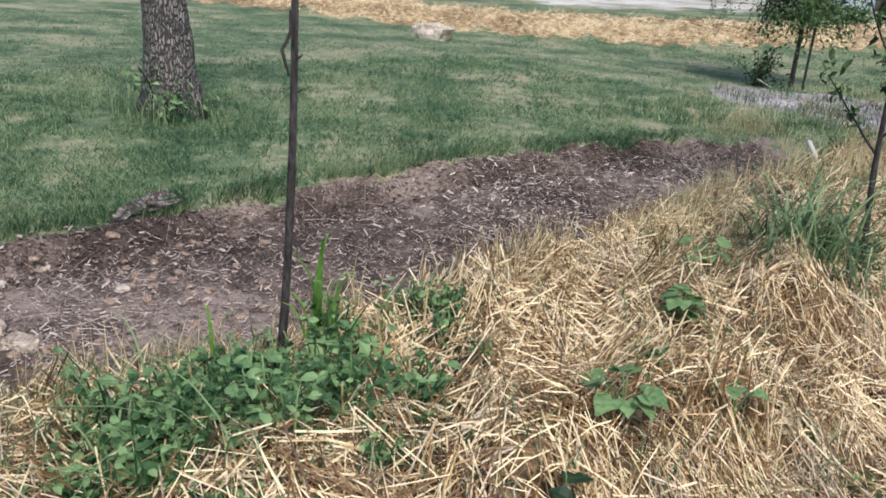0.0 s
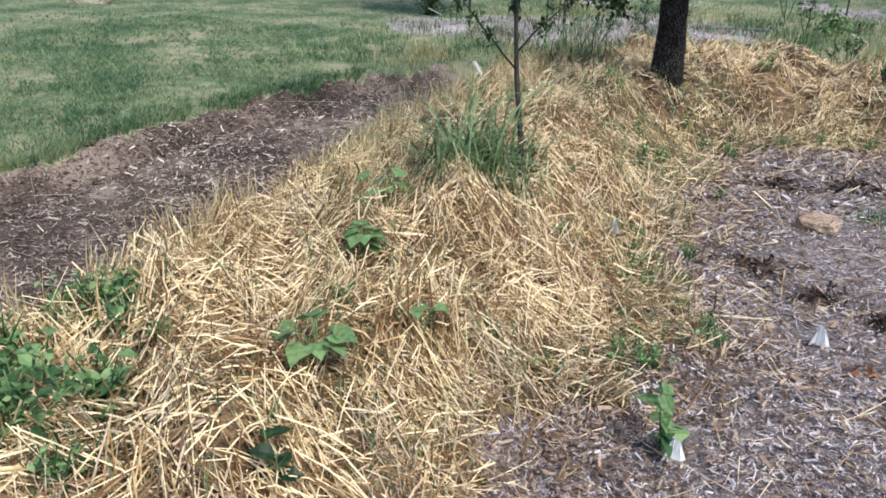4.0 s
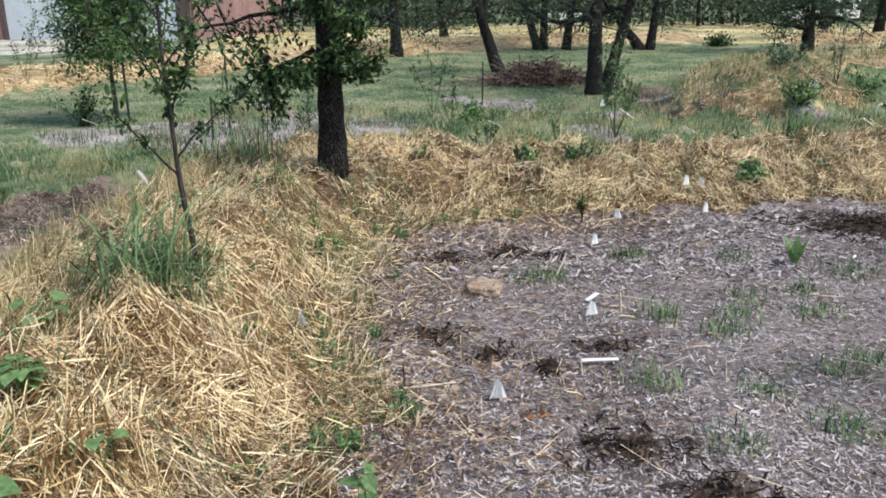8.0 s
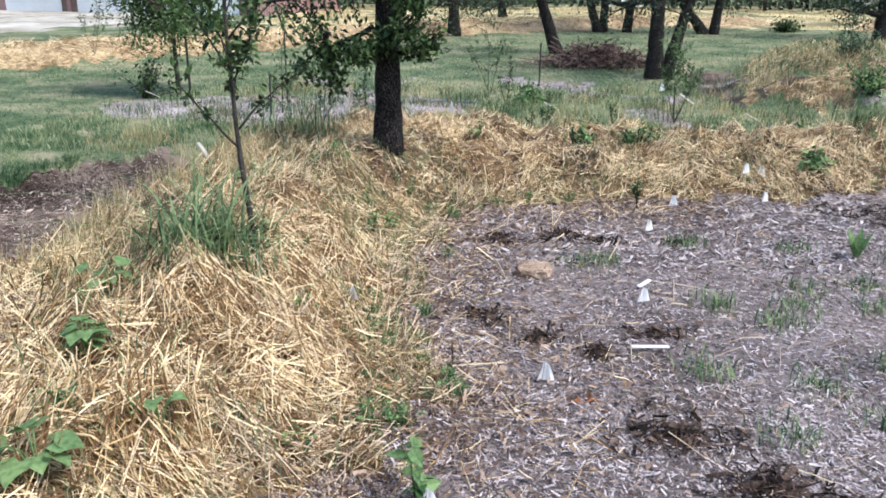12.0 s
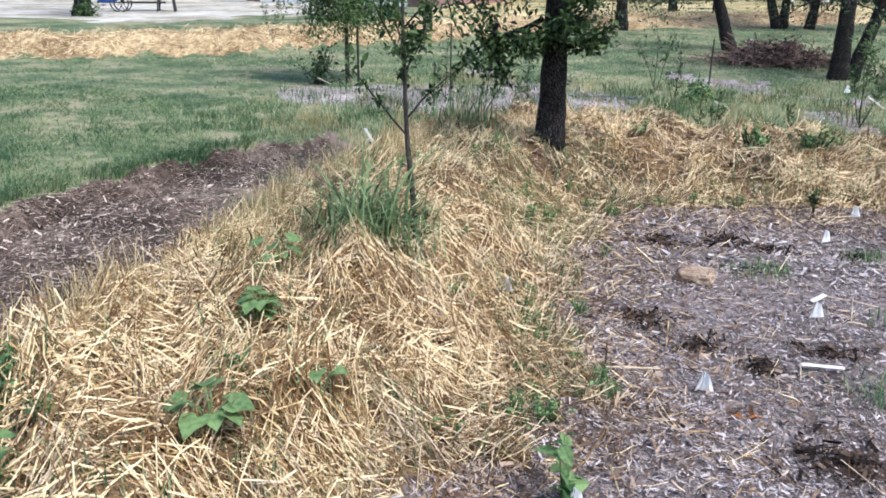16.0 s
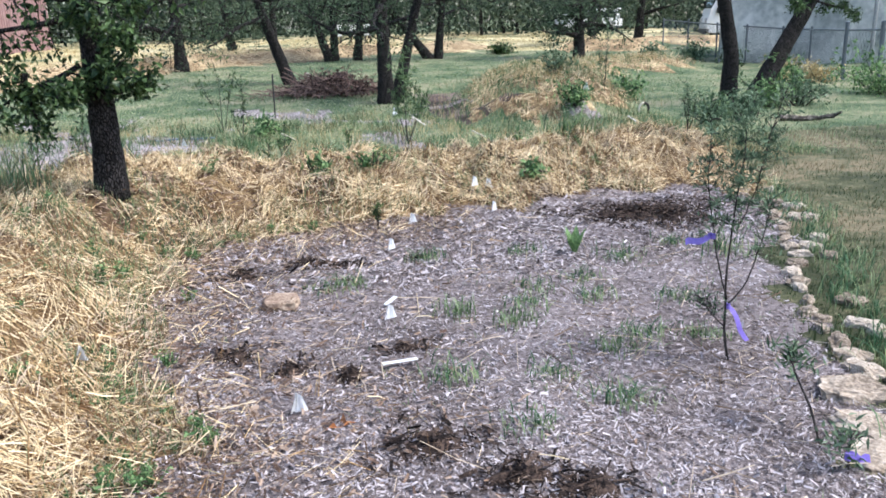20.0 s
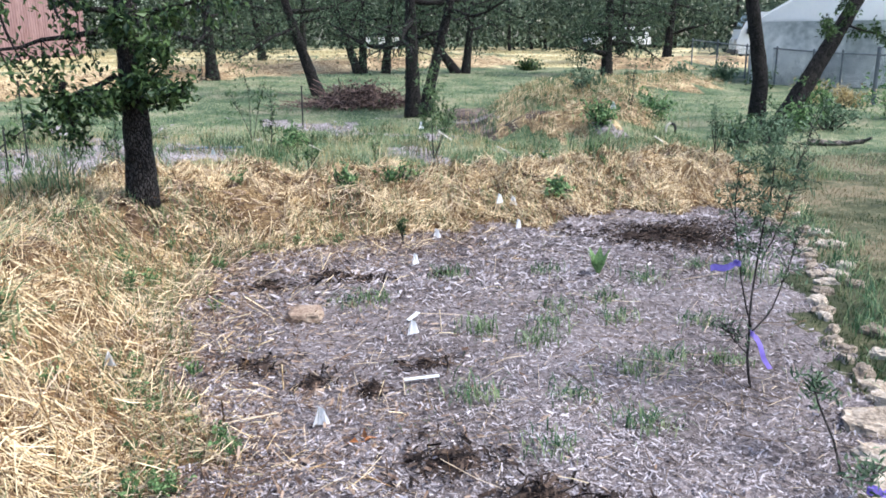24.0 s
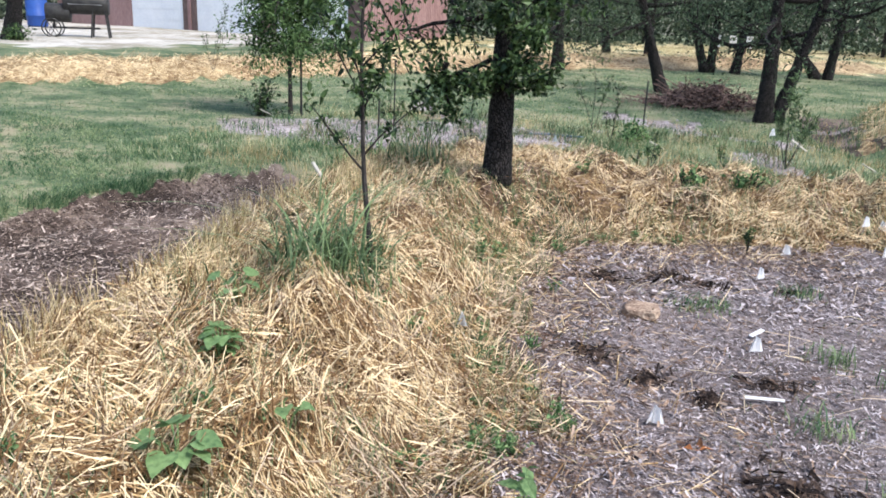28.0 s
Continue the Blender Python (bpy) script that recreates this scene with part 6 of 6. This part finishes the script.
def stemmed_shrub(place, facing, stems, label, seed, leaf=0.038):
    """A shrub of long crooked stems; each stem lists its steps across (metres along facing) and up, and where its leaves begin."""
    gen = np.random.default_rng(seed)
    root = thing("young_shrub", (*place, z_at(*place)), label, "shrub")
    across = np.array([math.cos(facing), math.sin(facing), 0.0])
    for steps, r0, bare_, dense in stems:
        key = np.array([a_ * across + (0, 0, z_) + gen.normal(0, 0.006, 3) * (1, 1, 0) for a_, z_ in steps])
        u, fine = np.linspace(0, 1, len(key)), np.linspace(0, 1, 14)
        line = np.stack([np.interp(fine, u, key[:, c]) for c in range(3)], -1) + gen.normal(0, 0.002, (14, 3))
        st = piece("stem", tube(line, np.linspace(r0, 0.0018, 14), 6), TWIG, root, smooth=True)
        shapes, at = [], []
        for k in range(int(14 * bare_), 14):
            for _ in range(5):
                tw = wander(gen, line[k], gen.normal(size=3) * (0.9, 0.9, 0.4) + (0, 0, 0.55), gen.uniform(0.05, 0.13), 4, 0.25)
                shapes.append(tube(tw, np.linspace(0.0018, 0.0008, 5), 3))
                at += list(tw[1:])
        piece("twig_spray", join(*shapes), TWIG, st, kind="stuff")
        at = np.array(at)
        pick = gen.integers(0, len(at), dense)
        piece("leaf_spray", leaves(at[pick] + gen.normal(size=(dense, 3)) * 0.008, gen.normal(size=(dense, 3)) + (0, 0, 0.5), leaf * gen.uniform(0.55, 1.2, dense), 0.24, 0.05, gen=gen), GREY_LEAF, st, kind="stuff")
    return root


stemmed_shrub((2.13, 3.02), radians(-15), [
    ([(0, 0), (-0.02, 0.17), (-0.035, 0.38), (-0.03, 0.60), (-0.008, 0.80), (0.0, 0.92), (0.01, 1.10)], 0.0065, 0.55, 900),
    ([(-0.02, 0.30), (-0.07, 0.42), (-0.105, 0.62), (-0.13, 0.85), (-0.14, 1.05)], 0.0042, 0.55, 420),
    ([(-0.02, 0.27), (0.05, 0.36), (0.09, 0.48), (0.125, 0.68), (0.14, 0.76)], 0.004, 0.5, 220),
    ([(0.0, 0.62), (0.05, 0.8), (0.1, 1.0), (0.14, 1.2)], 0.003, 0.4, 240),
    ([(-0.02, 0.16), (-0.1, 0.24), (-0.13, 0.3)], 0.003, 0.4, 120)],
    "thin grey-green shrub tied with a purple ribbon", 1)
def topped_seedling(place, top, label, seed, count=150):
    """A bare leaning stem that ends in a ball of narrow leaves."""
    gen = np.random.default_rng(seed)
    root = thing("young_shrub", (*place, z_at(*place)), label, "shrub")
    top = np.array(top)
    piece("stem", tube([(0, 0, -0.03), top * (0.35, 0.35, 0.4), top * (0.8, 0.8, 0.75), top], (0.005, 0.0045, 0.004, 0.003), 6), TWIG, root, smooth=True)
    for k in range(5):
        tw = wander(gen, top * (0.9, 0.9, 0.85), gen.normal(size=3) + (0, 0, 0.5), 0.09, 4, 0.3)
        st = piece("twig", tube(tw, np.linspace(0.003, 0.0012, 5), 4), TWIG, root)
        pick = gen.integers(1, 5, count // 5)
        piece("leaf_spray", leaves(tw[pick] + gen.normal(size=(len(pick), 3)) * 0.02, gen.normal(size=(len(pick), 3)) + (0, 0, 0.4), 0.045 * gen.uniform(0.6, 1.2, len(pick)), 0.26, 0.05, gen=gen), GREY_LEAF, st, kind="stuff")
    return root


topped_seedling((2.02, 2.23), (-0.02, 0.22, 0.32), "leaning grey-green seedling with a round leafy head", 3)
topped_seedling((1.99, 2.07), (0.02, 0.03, 0.1), "low grey-green seedling with a purple ribbon", 4, 110)
feathery((0.98, 6.05), [((0.0, 0.0, 1), 0.2), ((0.05, 0.1, 1), 0.16)], "thin dark green seedling at the foot of the berm", 5, 0.05, OAK_LEAF)
feathery((2.1, 10.6), [((0, 0, 1), 1.1), ((0.4, 0.1, 0.8), 0.7), ((-0.4, 0.1, 0.8), 0.7), ((0.2, -0.2, 0.9), 0.7), ((-0.2, 0.2, 1), 0.9)], "feathery green young tree", 6, 0.07, BROAD_BLADE, dense=34)
feathery((4.6, 7.7), [((0, 0, 1), 0.55), ((0.2, 0, 1), 0.4), ((-0.25, 0, 1), 0.4)], "grey-green weedy shrub at the end of the berm", 7, 0.05, dense=30)
for k, (x, y, h) in enumerate([(-0.4, 13.0, 1.5), (-0.1, 11.7, 0.8), (-3.2, 10.9, 0.9), (-2.4, 9.9, 0.8), (-1.9, 10.2, 0.7), (6.0, 12.9, 1.0), (5.5, 14.0, 1.0), (0.4, 9.9, 0.5), (-8.9, 16.6, 1.4), (0.2, 9.2, 0.4), (1.2, 9.9, 0.4)]):
    feathery((x, y), [((0.05, 0, 1), h), ((0.3, 0.1, 0.9), h * 0.6), ((-0.3, 0.1, 0.9), h * 0.55)], "slender young sapling with sparse leaves", 10 + k, 0.08, GREY_LEAF if x > 3 else OAK_LEAF, name="sapling", dense=10)


def bush(place, wide, tall, label, seed, leaf=0.07, material=None, count=900):
    gen = np.random.default_rng(seed)
    root = thing("bush", (*place, z_at(*place)), label, "bush")
    shapes, at = [], []
    for k in range(12):
        line = wander(gen, (gen.normal(0, 0.1 * wide), gen.normal(0, 0.1 * wide), 0), (gen.normal() * 0.6 * wide, gen.normal() * 0.6 * wide, tall), math.hypot(tall, wide * 0.4) * gen.uniform(0.6, 1.0), 6, 0.3)
        shapes.append(tube(line, np.linspace(0.012, 0.004, 7), 4))
        at += list(line[1:])
    piece("stem_mass", join(*shapes), TWIG, root, kind="stuff")
    piece("foliage", leaf_cloud(gen, at, count // len(at) + 1, 0.13 * wide, leaf, 0.5, 0.0), material or WEED_LEAF, root, kind="stuff")
    return root


for k, (x, y, w, h, m) in enumerate([(11.8, 13.1, 1.3, 0.9, WEED_LEAF), (11.9, 12.4, 1.2, 0.6, WEED_LEAF), (7.8, 11.6, 0.8, 0.4, GREY_LEAF), (8.6, 12.0, 0.5, 0.5, WEED_LEAF), (9.2, 12.0, 0.6, 0.55, GREY_LEAF), (7.2, 10.6, 0.6, 0.35, GREY_LEAF),
                                     (6.4, 10.3, 0.6, 0.4, GREY_LEAF), (9.9, 13.1, 0.25, 0.8, WEED_LEAF), (0.6, 7.0, 0.2, 0.2, WEED_LEAF), (2.45, 6.6, 0.22, 0.14, WEED_LEAF), (-5.75, 12.2, 0.35, 0.6, OAK_LEAF), (-6.5, 2.95, 0.5, 0.55, WEED_LEAF),
                                     (14.0, 21.5, 0.6, 0.6, OAK_LEAF), (12.6, 24.0, 0.8, 0.5, GREY_LEAF), (12.2, 16.8, 0.6, 0.6, DRY_GRASS), (12.6, 15.9, 0.6, 0.5, DRY_GRASS), (6.6, 13.4, 0.7, 0.45, WEED_LEAF), (5.2, 12.2, 0.6, 0.45, WEED_LEAF),
                                     (5.9, 14.6, 0.7, 0.45, GREY_LEAF), (8.95, 12.5, 0.4, 0.9, WEED_LEAF), (-2.9, 8.6, 0.5, 0.35, WEED_LEAF), (-2.3, 7.6, 0.5, 0.3, WEED_LEAF), (0.2, 12.2, 0.45, 0.35, WEED_LEAF), (-2.75, 7.2, 0.5, 0.3, WEED_LEAF),
                                     (-9.0, 24.5, 1.2, 0.7, OAK_LEAF), (9.5, 30.0, 0.9, 0.5, OAK_LEAF), (-20.0, 24.0, 0.7, 0.5, OAK_LEAF), (2.9, 8.2, 0.35, 0.25, WEED_LEAF), (1.1, 7.2, 0.25, 0.2, WEED_LEAF), (14.5, 24.5, 0.9, 0.6, GREY_LEAF)]):
    bush((x, y), w, h, ("low leafy green bush", "dry brown brush")[m in (DRY_GRASS, RED_BRUSH)] + (" near the fence" if x > 9 else " in the rough grass"), 200 + k, 0.035 + 0.0035 * math.hypot(x, y), m, int(160 + 900 * w * h))

# brush pile
gg = np.random.default_rng(91)
pile = thing("brush_pile", (1.75, 18.2, z_at(1.75, 18.2)), "heap of dead reddish brushwood", "brush pile")
n = 900
st = np.stack([gg.normal(0, 0.6, n), gg.normal(0, 0.35, n), 0 * np.zeros(n)], -1)
st[:, 2] = 0.02 + gg.random(n) * 0.4 * np.exp(-(st[:, 0] / 0.9) ** 2 - (st[:, 1] / 0.6) ** 2)
en = st + gg.normal(size=(n, 3)) * (0.3, 0.22, 0.17)
en[:, 2] = np.abs(en[:, 2])
piece("brushwood", stalks(st[60:], (st[60:] + en[60:]) / 2 + gg.normal(0, 0.03, (n - 60, 3)), en[60:], gg.uniform(0.006, 0.02, n - 60)), RED_BRUSH, pile, kind="stuff")
for k in range(60):
    piece("stick", tube([st[k], (st[k] + en[k]) / 2 + gg.normal(0, 0.03, 3), en[k]], (0.014, 0.011, 0.006), 5), RED_BRUSH, pile)
piece("leaf_litter", leaf_cloud(gg, st[:600], 4, 0.09, 0.09, 0.5, far=True), RED_BRUSH, pile, kind="stuff")
piece("cut_log", tube([(0.35, 0.2, 0.1), (0.35, 0.2, 0.46)], (0.15, 0.14), 12, 0.04, 1), RED_BRUSH, pile, "sawn reddish log end")
piece("cut_log", tube([(-0.45, 0.3, 0.1), (-0.40, 0.28, 0.46)], (0.05, 0.045), 10, 0.04, 1), PALE_BOARD, pile, "pale sawn branch")
fallen = thing("fallen_log", (8.2, 10.1, z_at(8.2, 10.1)), "dark fallen log lying in the lawn", "log", turn=-25)
piece("log", tube(wander(gg, (-0.6, 0, 0.04), (1, 0, 0.0), 0.75, 7, 0.3), np.linspace(0.05, 0.03, 8), 8, 0.16, 2), DEADWOOD, fallen)
piece("stub", tube([(0.1, 0, 0.06), (0.2, -0.12, 0.14)], (0.03, 0.02), 6), DEADWOOD, fallen)

# ---- markers and litter ----


def marker_flag(place, turn, label, lean=(0.05, 0.0), tall=0.16, size=0.085, drop=0.0):
    """A wire stake with a drooping plastic flag."""
    root = thing("marker_flag", (*place, z_at(*place)), label, "flag", "white marker flags", turn)
    piece("wire_stake", tube([(0, 0, -0.05), (lean[0], lean[1], tall)], 0.0012, 5), WIRE, root)
    n = 5
    u = np.linspace(0, 1, n)
    top = np.stack([lean[0] + u * size * 0.2, 0.012 * np.sin(5 * u), tall - u * 0.012 - drop * u], -1)
    low = np.stack([lean[0] - 0.3 * size + u * size * 0.75, 0.02 * np.sin(4 * u + 1), tall - size * (1.05 - 0.1 * u) - drop * u], -1)
    v = np.concatenate([top, low])
    v = np.concatenate([v, v + (0, 0.0015, 0)])
    i = np.arange(n - 1)
    q = np.stack([i, i + 1, n + i + 1, n + i], -1)
    rim = [[0, n, 3 * n, 2 * n], [n - 1, 3 * n - 1, 4 * n - 1, 2 * n - 1]]
    piece("flag", (v, [np.concatenate([q, q[:, ::-1] + 2 * n, np.array(rim)])]), WHITE_CLOTH, root)
    return root


for k, (x, y) in enumerate([(0.15, 3.02), (0.68, 3.96), (0.98, 5.45), (1.24, 6.1), (1.84, 6.38), (2.03, 6.5), (-0.24, 2.13), (1.95, 6.15)]):
    marker_flag((x, y), 30 + 9 * ((k * 7) % 5), "white plastic marker flag on a wire stake in the wood chips", ((0.02, 0), (0.05, 0.01), (-0.03, 0))[k % 3], 0.10 if k != 4 else 0.18, 0.085)
marker_flag((-0.8, 3.58), 10, "white plastic marker flag half hidden in straw", tall=0.1, size=0.07)
marker_flag((-0.9, 11.0), 0, "white marker flag in the rough grass", tall=0.18, size=0.09)
marker_flag((5.3, 12.2), 0, "white marker flag on the weedy berm", tall=0.35, size=0.13)
marker_flag((2.35, 13.3), 30, "white marker flag in the rough grass", tall=0.2, size=0.12)


def slat(name, place, size, turn, label, tilt=0.0, material=None, lift=0.0):
    bm = bmesh.new()
    bmesh.ops.create_cube(bm, size=1.0)
    bmesh.ops.scale(bm, vec=size, verts=bm.verts[:])
    bmesh.ops.bevel(bm, geom=bm.edges[:], offset=min(size) * 0.3, segments=1, affect="EDGES")
    me = bpy.data.meshes.new(name)
    bm.to_mesh(me)
    bm.free()
    me.materials.append(material or WHITE_PAINT)
    ob = new(name, me)
    ob.matrix_basis = pose(place[0], place[1], z_at(*place[:2]) + lift, 0, tilt, turn)
    return tagged(ob, label, "stake")


slat("plant_label", (0.66, 3.4), (0.17, 0.024, 0.006), 4, "white plant label lying on the wood chips", lift=0.026)
slat("plant_label", (0.76, 4.25), (0.09, 0.03, 0.006), 35, "short white plant label tilted by a flag", -18, lift=0.035)
slat("wooden_stake", (-2.42, 6.2), (0.52, 0.035, 0.02), -40, "pale flat wooden stake leaning on the berm", 32, PALE_BOARD, lift=0.16)
for x, y, t_ in ((0.55, 11.5, 40), (2.6, 12.3, -50), (3.2, 11.0, 30), (5.6, 10.9, -60), (-5.6, 12.1, 60)):
    slat("wooden_stake", (x, y), (0.3, 0.03, 0.015), t_, "pale wooden stake lying in the rough grass", 25, PALE_BOARD, lift=0.07)


def stake(place, tall, label, r=0.012, material=None):
    root = thing("garden_stake", (*place, z_at(*place)), label, "stake")
    piece("rod", tube([(0, 0, -0.05), (0.01, 0, tall)], r, 6), material or BLACK_STEEL, root)
    piece("tip", tube([(0.01, 0, tall), (0.01, 0, tall + 0.02)], (r, r * 0.3), 6), material or BLACK_STEEL, root)
    return root


stake((-3.35, 11.7), 1.05, "dark metal garden stake in the chip patch")
stake((-5.25, 12.7), 1.9, "dark stake tied beside the slender tree", 0.02)
stake((0.45, 14.5), 0.75, "dark leaning garden stake in the grass", 0.015)
stake((-9.6, 20.5), 1.3, "dark stake on the far berm", 0.025)
stake((-3.3, 10.7), 0.5, "short dark garden stake")
pipe = thing("drip_hose", (-1.6, 12.0, z_at(-1.6, 12.0)), "grey-blue drip hose lying across the chip patch", "hose")
hx = np.linspace(0.2, 1.1, 12)
hy = 0.12 * np.sin(2.2 * hx)
piece("hose", tube(np.stack([hx, hy, height(hx - 1.6, hy + 12.0) - z_at(-1.6, 12.0) + 0.03], -1), 0.014, 6), HOSE, pipe, smooth=True)
piece("coupling", tube([(0.2, 0.05, 0.03), (0.28, 0.07, 0.03)], 0.02, 8), BLACK_STEEL, pipe)
hook = thing("bent_pipe", (6.4, 12.2, z_at(6.4, 12.2) - 0.08), "bent pipe standing on the berm, pale with a dark end", "pipe")
a = np.linspace(0, np.pi, 9)
piece("upright", tube(np.concatenate([[(-0.085, 0, -0.1)], np.stack([-0.085 * np.cos(a), 0 * a, 0.16 + 0.085 * np.sin(a)], -1)[:5]]), 0.018, 8), PALE_BOARD, hook, smooth=True)
piece("dark_end", tube(np.concatenate([np.stack([-0.085 * np.cos(a), 0 * a, 0.16 + 0.085 * np.sin(a)], -1)[4:], [(0.085, 0, 0.02)]]), 0.022, 8), BLACK_STEEL, hook, smooth=True)


def ribbon(place, z, way, label):
    """A strip of purple plastic tape."""
    root = thing("plastic_ribbon", (place[0], place[1], z), label, "ribbon", "purple ribbons on the shrubs")
    way = np.array(way, float)
    u = np.linspace(0, 1, 8)
    side = np.array([0.0, 0.3, 1.0]) if abs(way[2]) < 0.05 else np.array([1.0, 0.2, 0])
    side = side / np.linalg.norm(side) * 0.014
    mid = u[:, None] * way + np.stack([0.008 * np.sin(6 * u), 0.006 * np.cos(7 * u), 0.006 * np.sin(9 * u)], -1)
    v = np.concatenate([mid - side, mid + side])
    v = np.concatenate([v, v + (0.001, 0.001, 0)])
    i = np.arange(7)
    q = np.stack([i, i + 1, 9 + i, 8 + i], -1)
    piece("tail", (v, [np.concatenate([q, q[:, ::-1] + 16])]), PURPLE, root)
    piece("knot", tube([(0, 0, -0.012), (0, 0, 0.012)], 0.011, 7), PURPLE, root)
    return root


ribbon((2.115, 3.03), 0.27, (0.09, -0.04, -0.17), "purple plastic ribbon hanging from a shrub stem")
ribbon((2.03, 3.05), 0.60, (-0.13, 0.0, -0.02), "purple plastic ribbon fluttering from a shrub stem")
ribbon((1.99, 2.08), 0.06, (0.1, 0.0, -0.03), "purple plastic ribbon on a low seedling")

# dark compost heaps and dug holes in the bed
HEAPS = [(3.1, 5.8, 0.44, 0.3, 0.05), (3.28, 5.62, 0.22, 0.18, 0.04), (0.38, 5.15, 0.13, 0.09, 0.04), (0.62, 5.06, 0.11, 0.05, 0.02), (-0.06, 5.06, 0.11, 0.08, 0.015), (0.15, 3.52, 0.1, 0.07, 0.02), (-0.1, 3.78, 0.12, 0.08, 0.01),
         (0.42, 3.36, 0.07, 0.06, 0.03), (0.72, 3.58, 0.1, 0.05, 0.012), (0.64, 2.65, 0.15, 0.11, 0.02), (0.88, 2.34, 0.14, 0.07, 0.04), (1.08, 2.2, 0.14, 0.07, 0.04), (2.3, 6.85, 0.2, 0.1, 0.03), (1.1, 5.15, 0.08, 0.05, 0.015)]
gg = np.random.default_rng(95)
for k, (x, y, a_, b_, h) in enumerate(HEAPS):
    root = thing("compost_patch", (x, y, z_at(x, y)), "dark brown compost and bark spread on the wood chips", "compost", "dark compost patches")
    th, rr = np.meshgrid(np.linspace(0, 2 * np.pi, 28, endpoint=False), np.linspace(0, 1, 8))
    edge = 1 + 0.25 * np.sin(3 * th + k) + 0.12 * np.sin(7 * th + 2 * k)
    mx, my = rr * a_ * edge * np.cos(th), rr * b_ * edge * np.sin(th)
    mz = height(mx + x, my + y) - z_at(x, y) + 0.6 * h * (1 - rr ** 2) * (1 + 0.5 * wobble(mx + x, my + y, 14.0, k)) + 0.016 * (1 - rr) - 0.012 * rr ** 6
    v = np.stack([mx, my, mz], -1).reshape(-1, 3)
    i, j = np.meshgrid(np.arange(7), np.arange(28), indexing="ij")
    piece("mound", (v, [np.stack([i * 28 + j, i * 28 + (j + 1) % 28, (i + 1) * 28 + (j + 1) % 28, (i + 1) * 28 + j], -1).reshape(-1, 4)]), COMPOST, root, smooth=True)
    n = int(4600 * a_ * b_ * math.pi) + 20
    q, r2 = gg.uniform(0, 2 * np.pi, n), gg.random(n) ** 0.75 * 1.7
    px, py = r2 * a_ * np.cos(q) * (1 + 0.25 * np.sin(3 * q + k)), r2 * b_ * np.sin(q) * (1 + 0.25 * np.sin(3 * q + k))
    vv, ff = lay_chips(px + x, py + y, gg, 0.032)
    vv = vv - (x, y, z_at(x, y)) + np.repeat(np.stack([0 * px, 0 * px, np.maximum(h * (1 - r2 ** 2), 0) * gg.uniform(0.5, 1.2, n) + 0.006], -1), 5, 0)
    piece("bark_litter", (vv, ff), COMPOST, root, kind="stuff")
curl = thing("dead_leaf", (0.33, 2.86, z_at(0.33, 2.86)), "curled orange-brown dead leaf on the chips", "leaf")
piece("blade", leaves(np.array([[0, 0, 0.01], [0.02, 0.02, 0.012], [-0.02, 0.01, 0.01]]), np.array([[1.0, 0.2, 0.3], [-0.3, 1, 0.4], [-1, -0.5, 0.3]]), 0.06, 0.6, 0.2), CARDBOARD, curl)
piece("stalk", tube([(0, 0, 0.012), (-0.05, 0.0, 0.015)], 0.0015, 4), CARDBOARD, curl)
# scraps on the near end of the berm
scrap = thing("dark_scrap", (-1.42, 0.575, z_at(-1.42, 0.575) + 0.03), "crumpled dark purple leaf scrap caught in the straw", "scrap")
gg = np.random.default_rng(33)
DARK_SCRAP = surface("dark_purple_leaf", (0.02, 0.012, 0.022), (0.10, 0.06, 0.11), 30, 120, 0.5, 0.3)
for k in range(4):
    a = 1.6 * k
    piece("fold", heart_leaf(np.array([0.0, 0.0, 0.004 * k]), (math.cos(a), math.sin(a), 0.5), 0.045, gg), DARK_SCRAP, scrap, smooth=True)
dead = thing("dead_stalk", (-1.95, 0.06, z_at(-1.95, 0.06)), "dark dead weed stalk at the end of the berm", "stalk")
for k, (w, l) in enumerate((((-0.1, 0.1, 1), 0.16), ((0.25, 0.05, 1), 0.1), ((-0.3, -0.1, 0.8), 0.09))):
    piece("twig", tube(wander(gg, (0, 0, 0.02 * k), w, l, 5, 0.3), np.linspace(0.004, 0.0015, 6), 5), TWIG, dead)
for k, (x, y) in enumerate([(-1.64, -0.03), (-1.7, 0.03), (-1.6, 0.05), (-1.75, -0.06)]):
    grass_clump((x, y), 60, 0.12, 0.006, 0.05, "low green weeds at the end of the berm", 500 + k, BLADE, name="weed_tuft", arch=0.7)
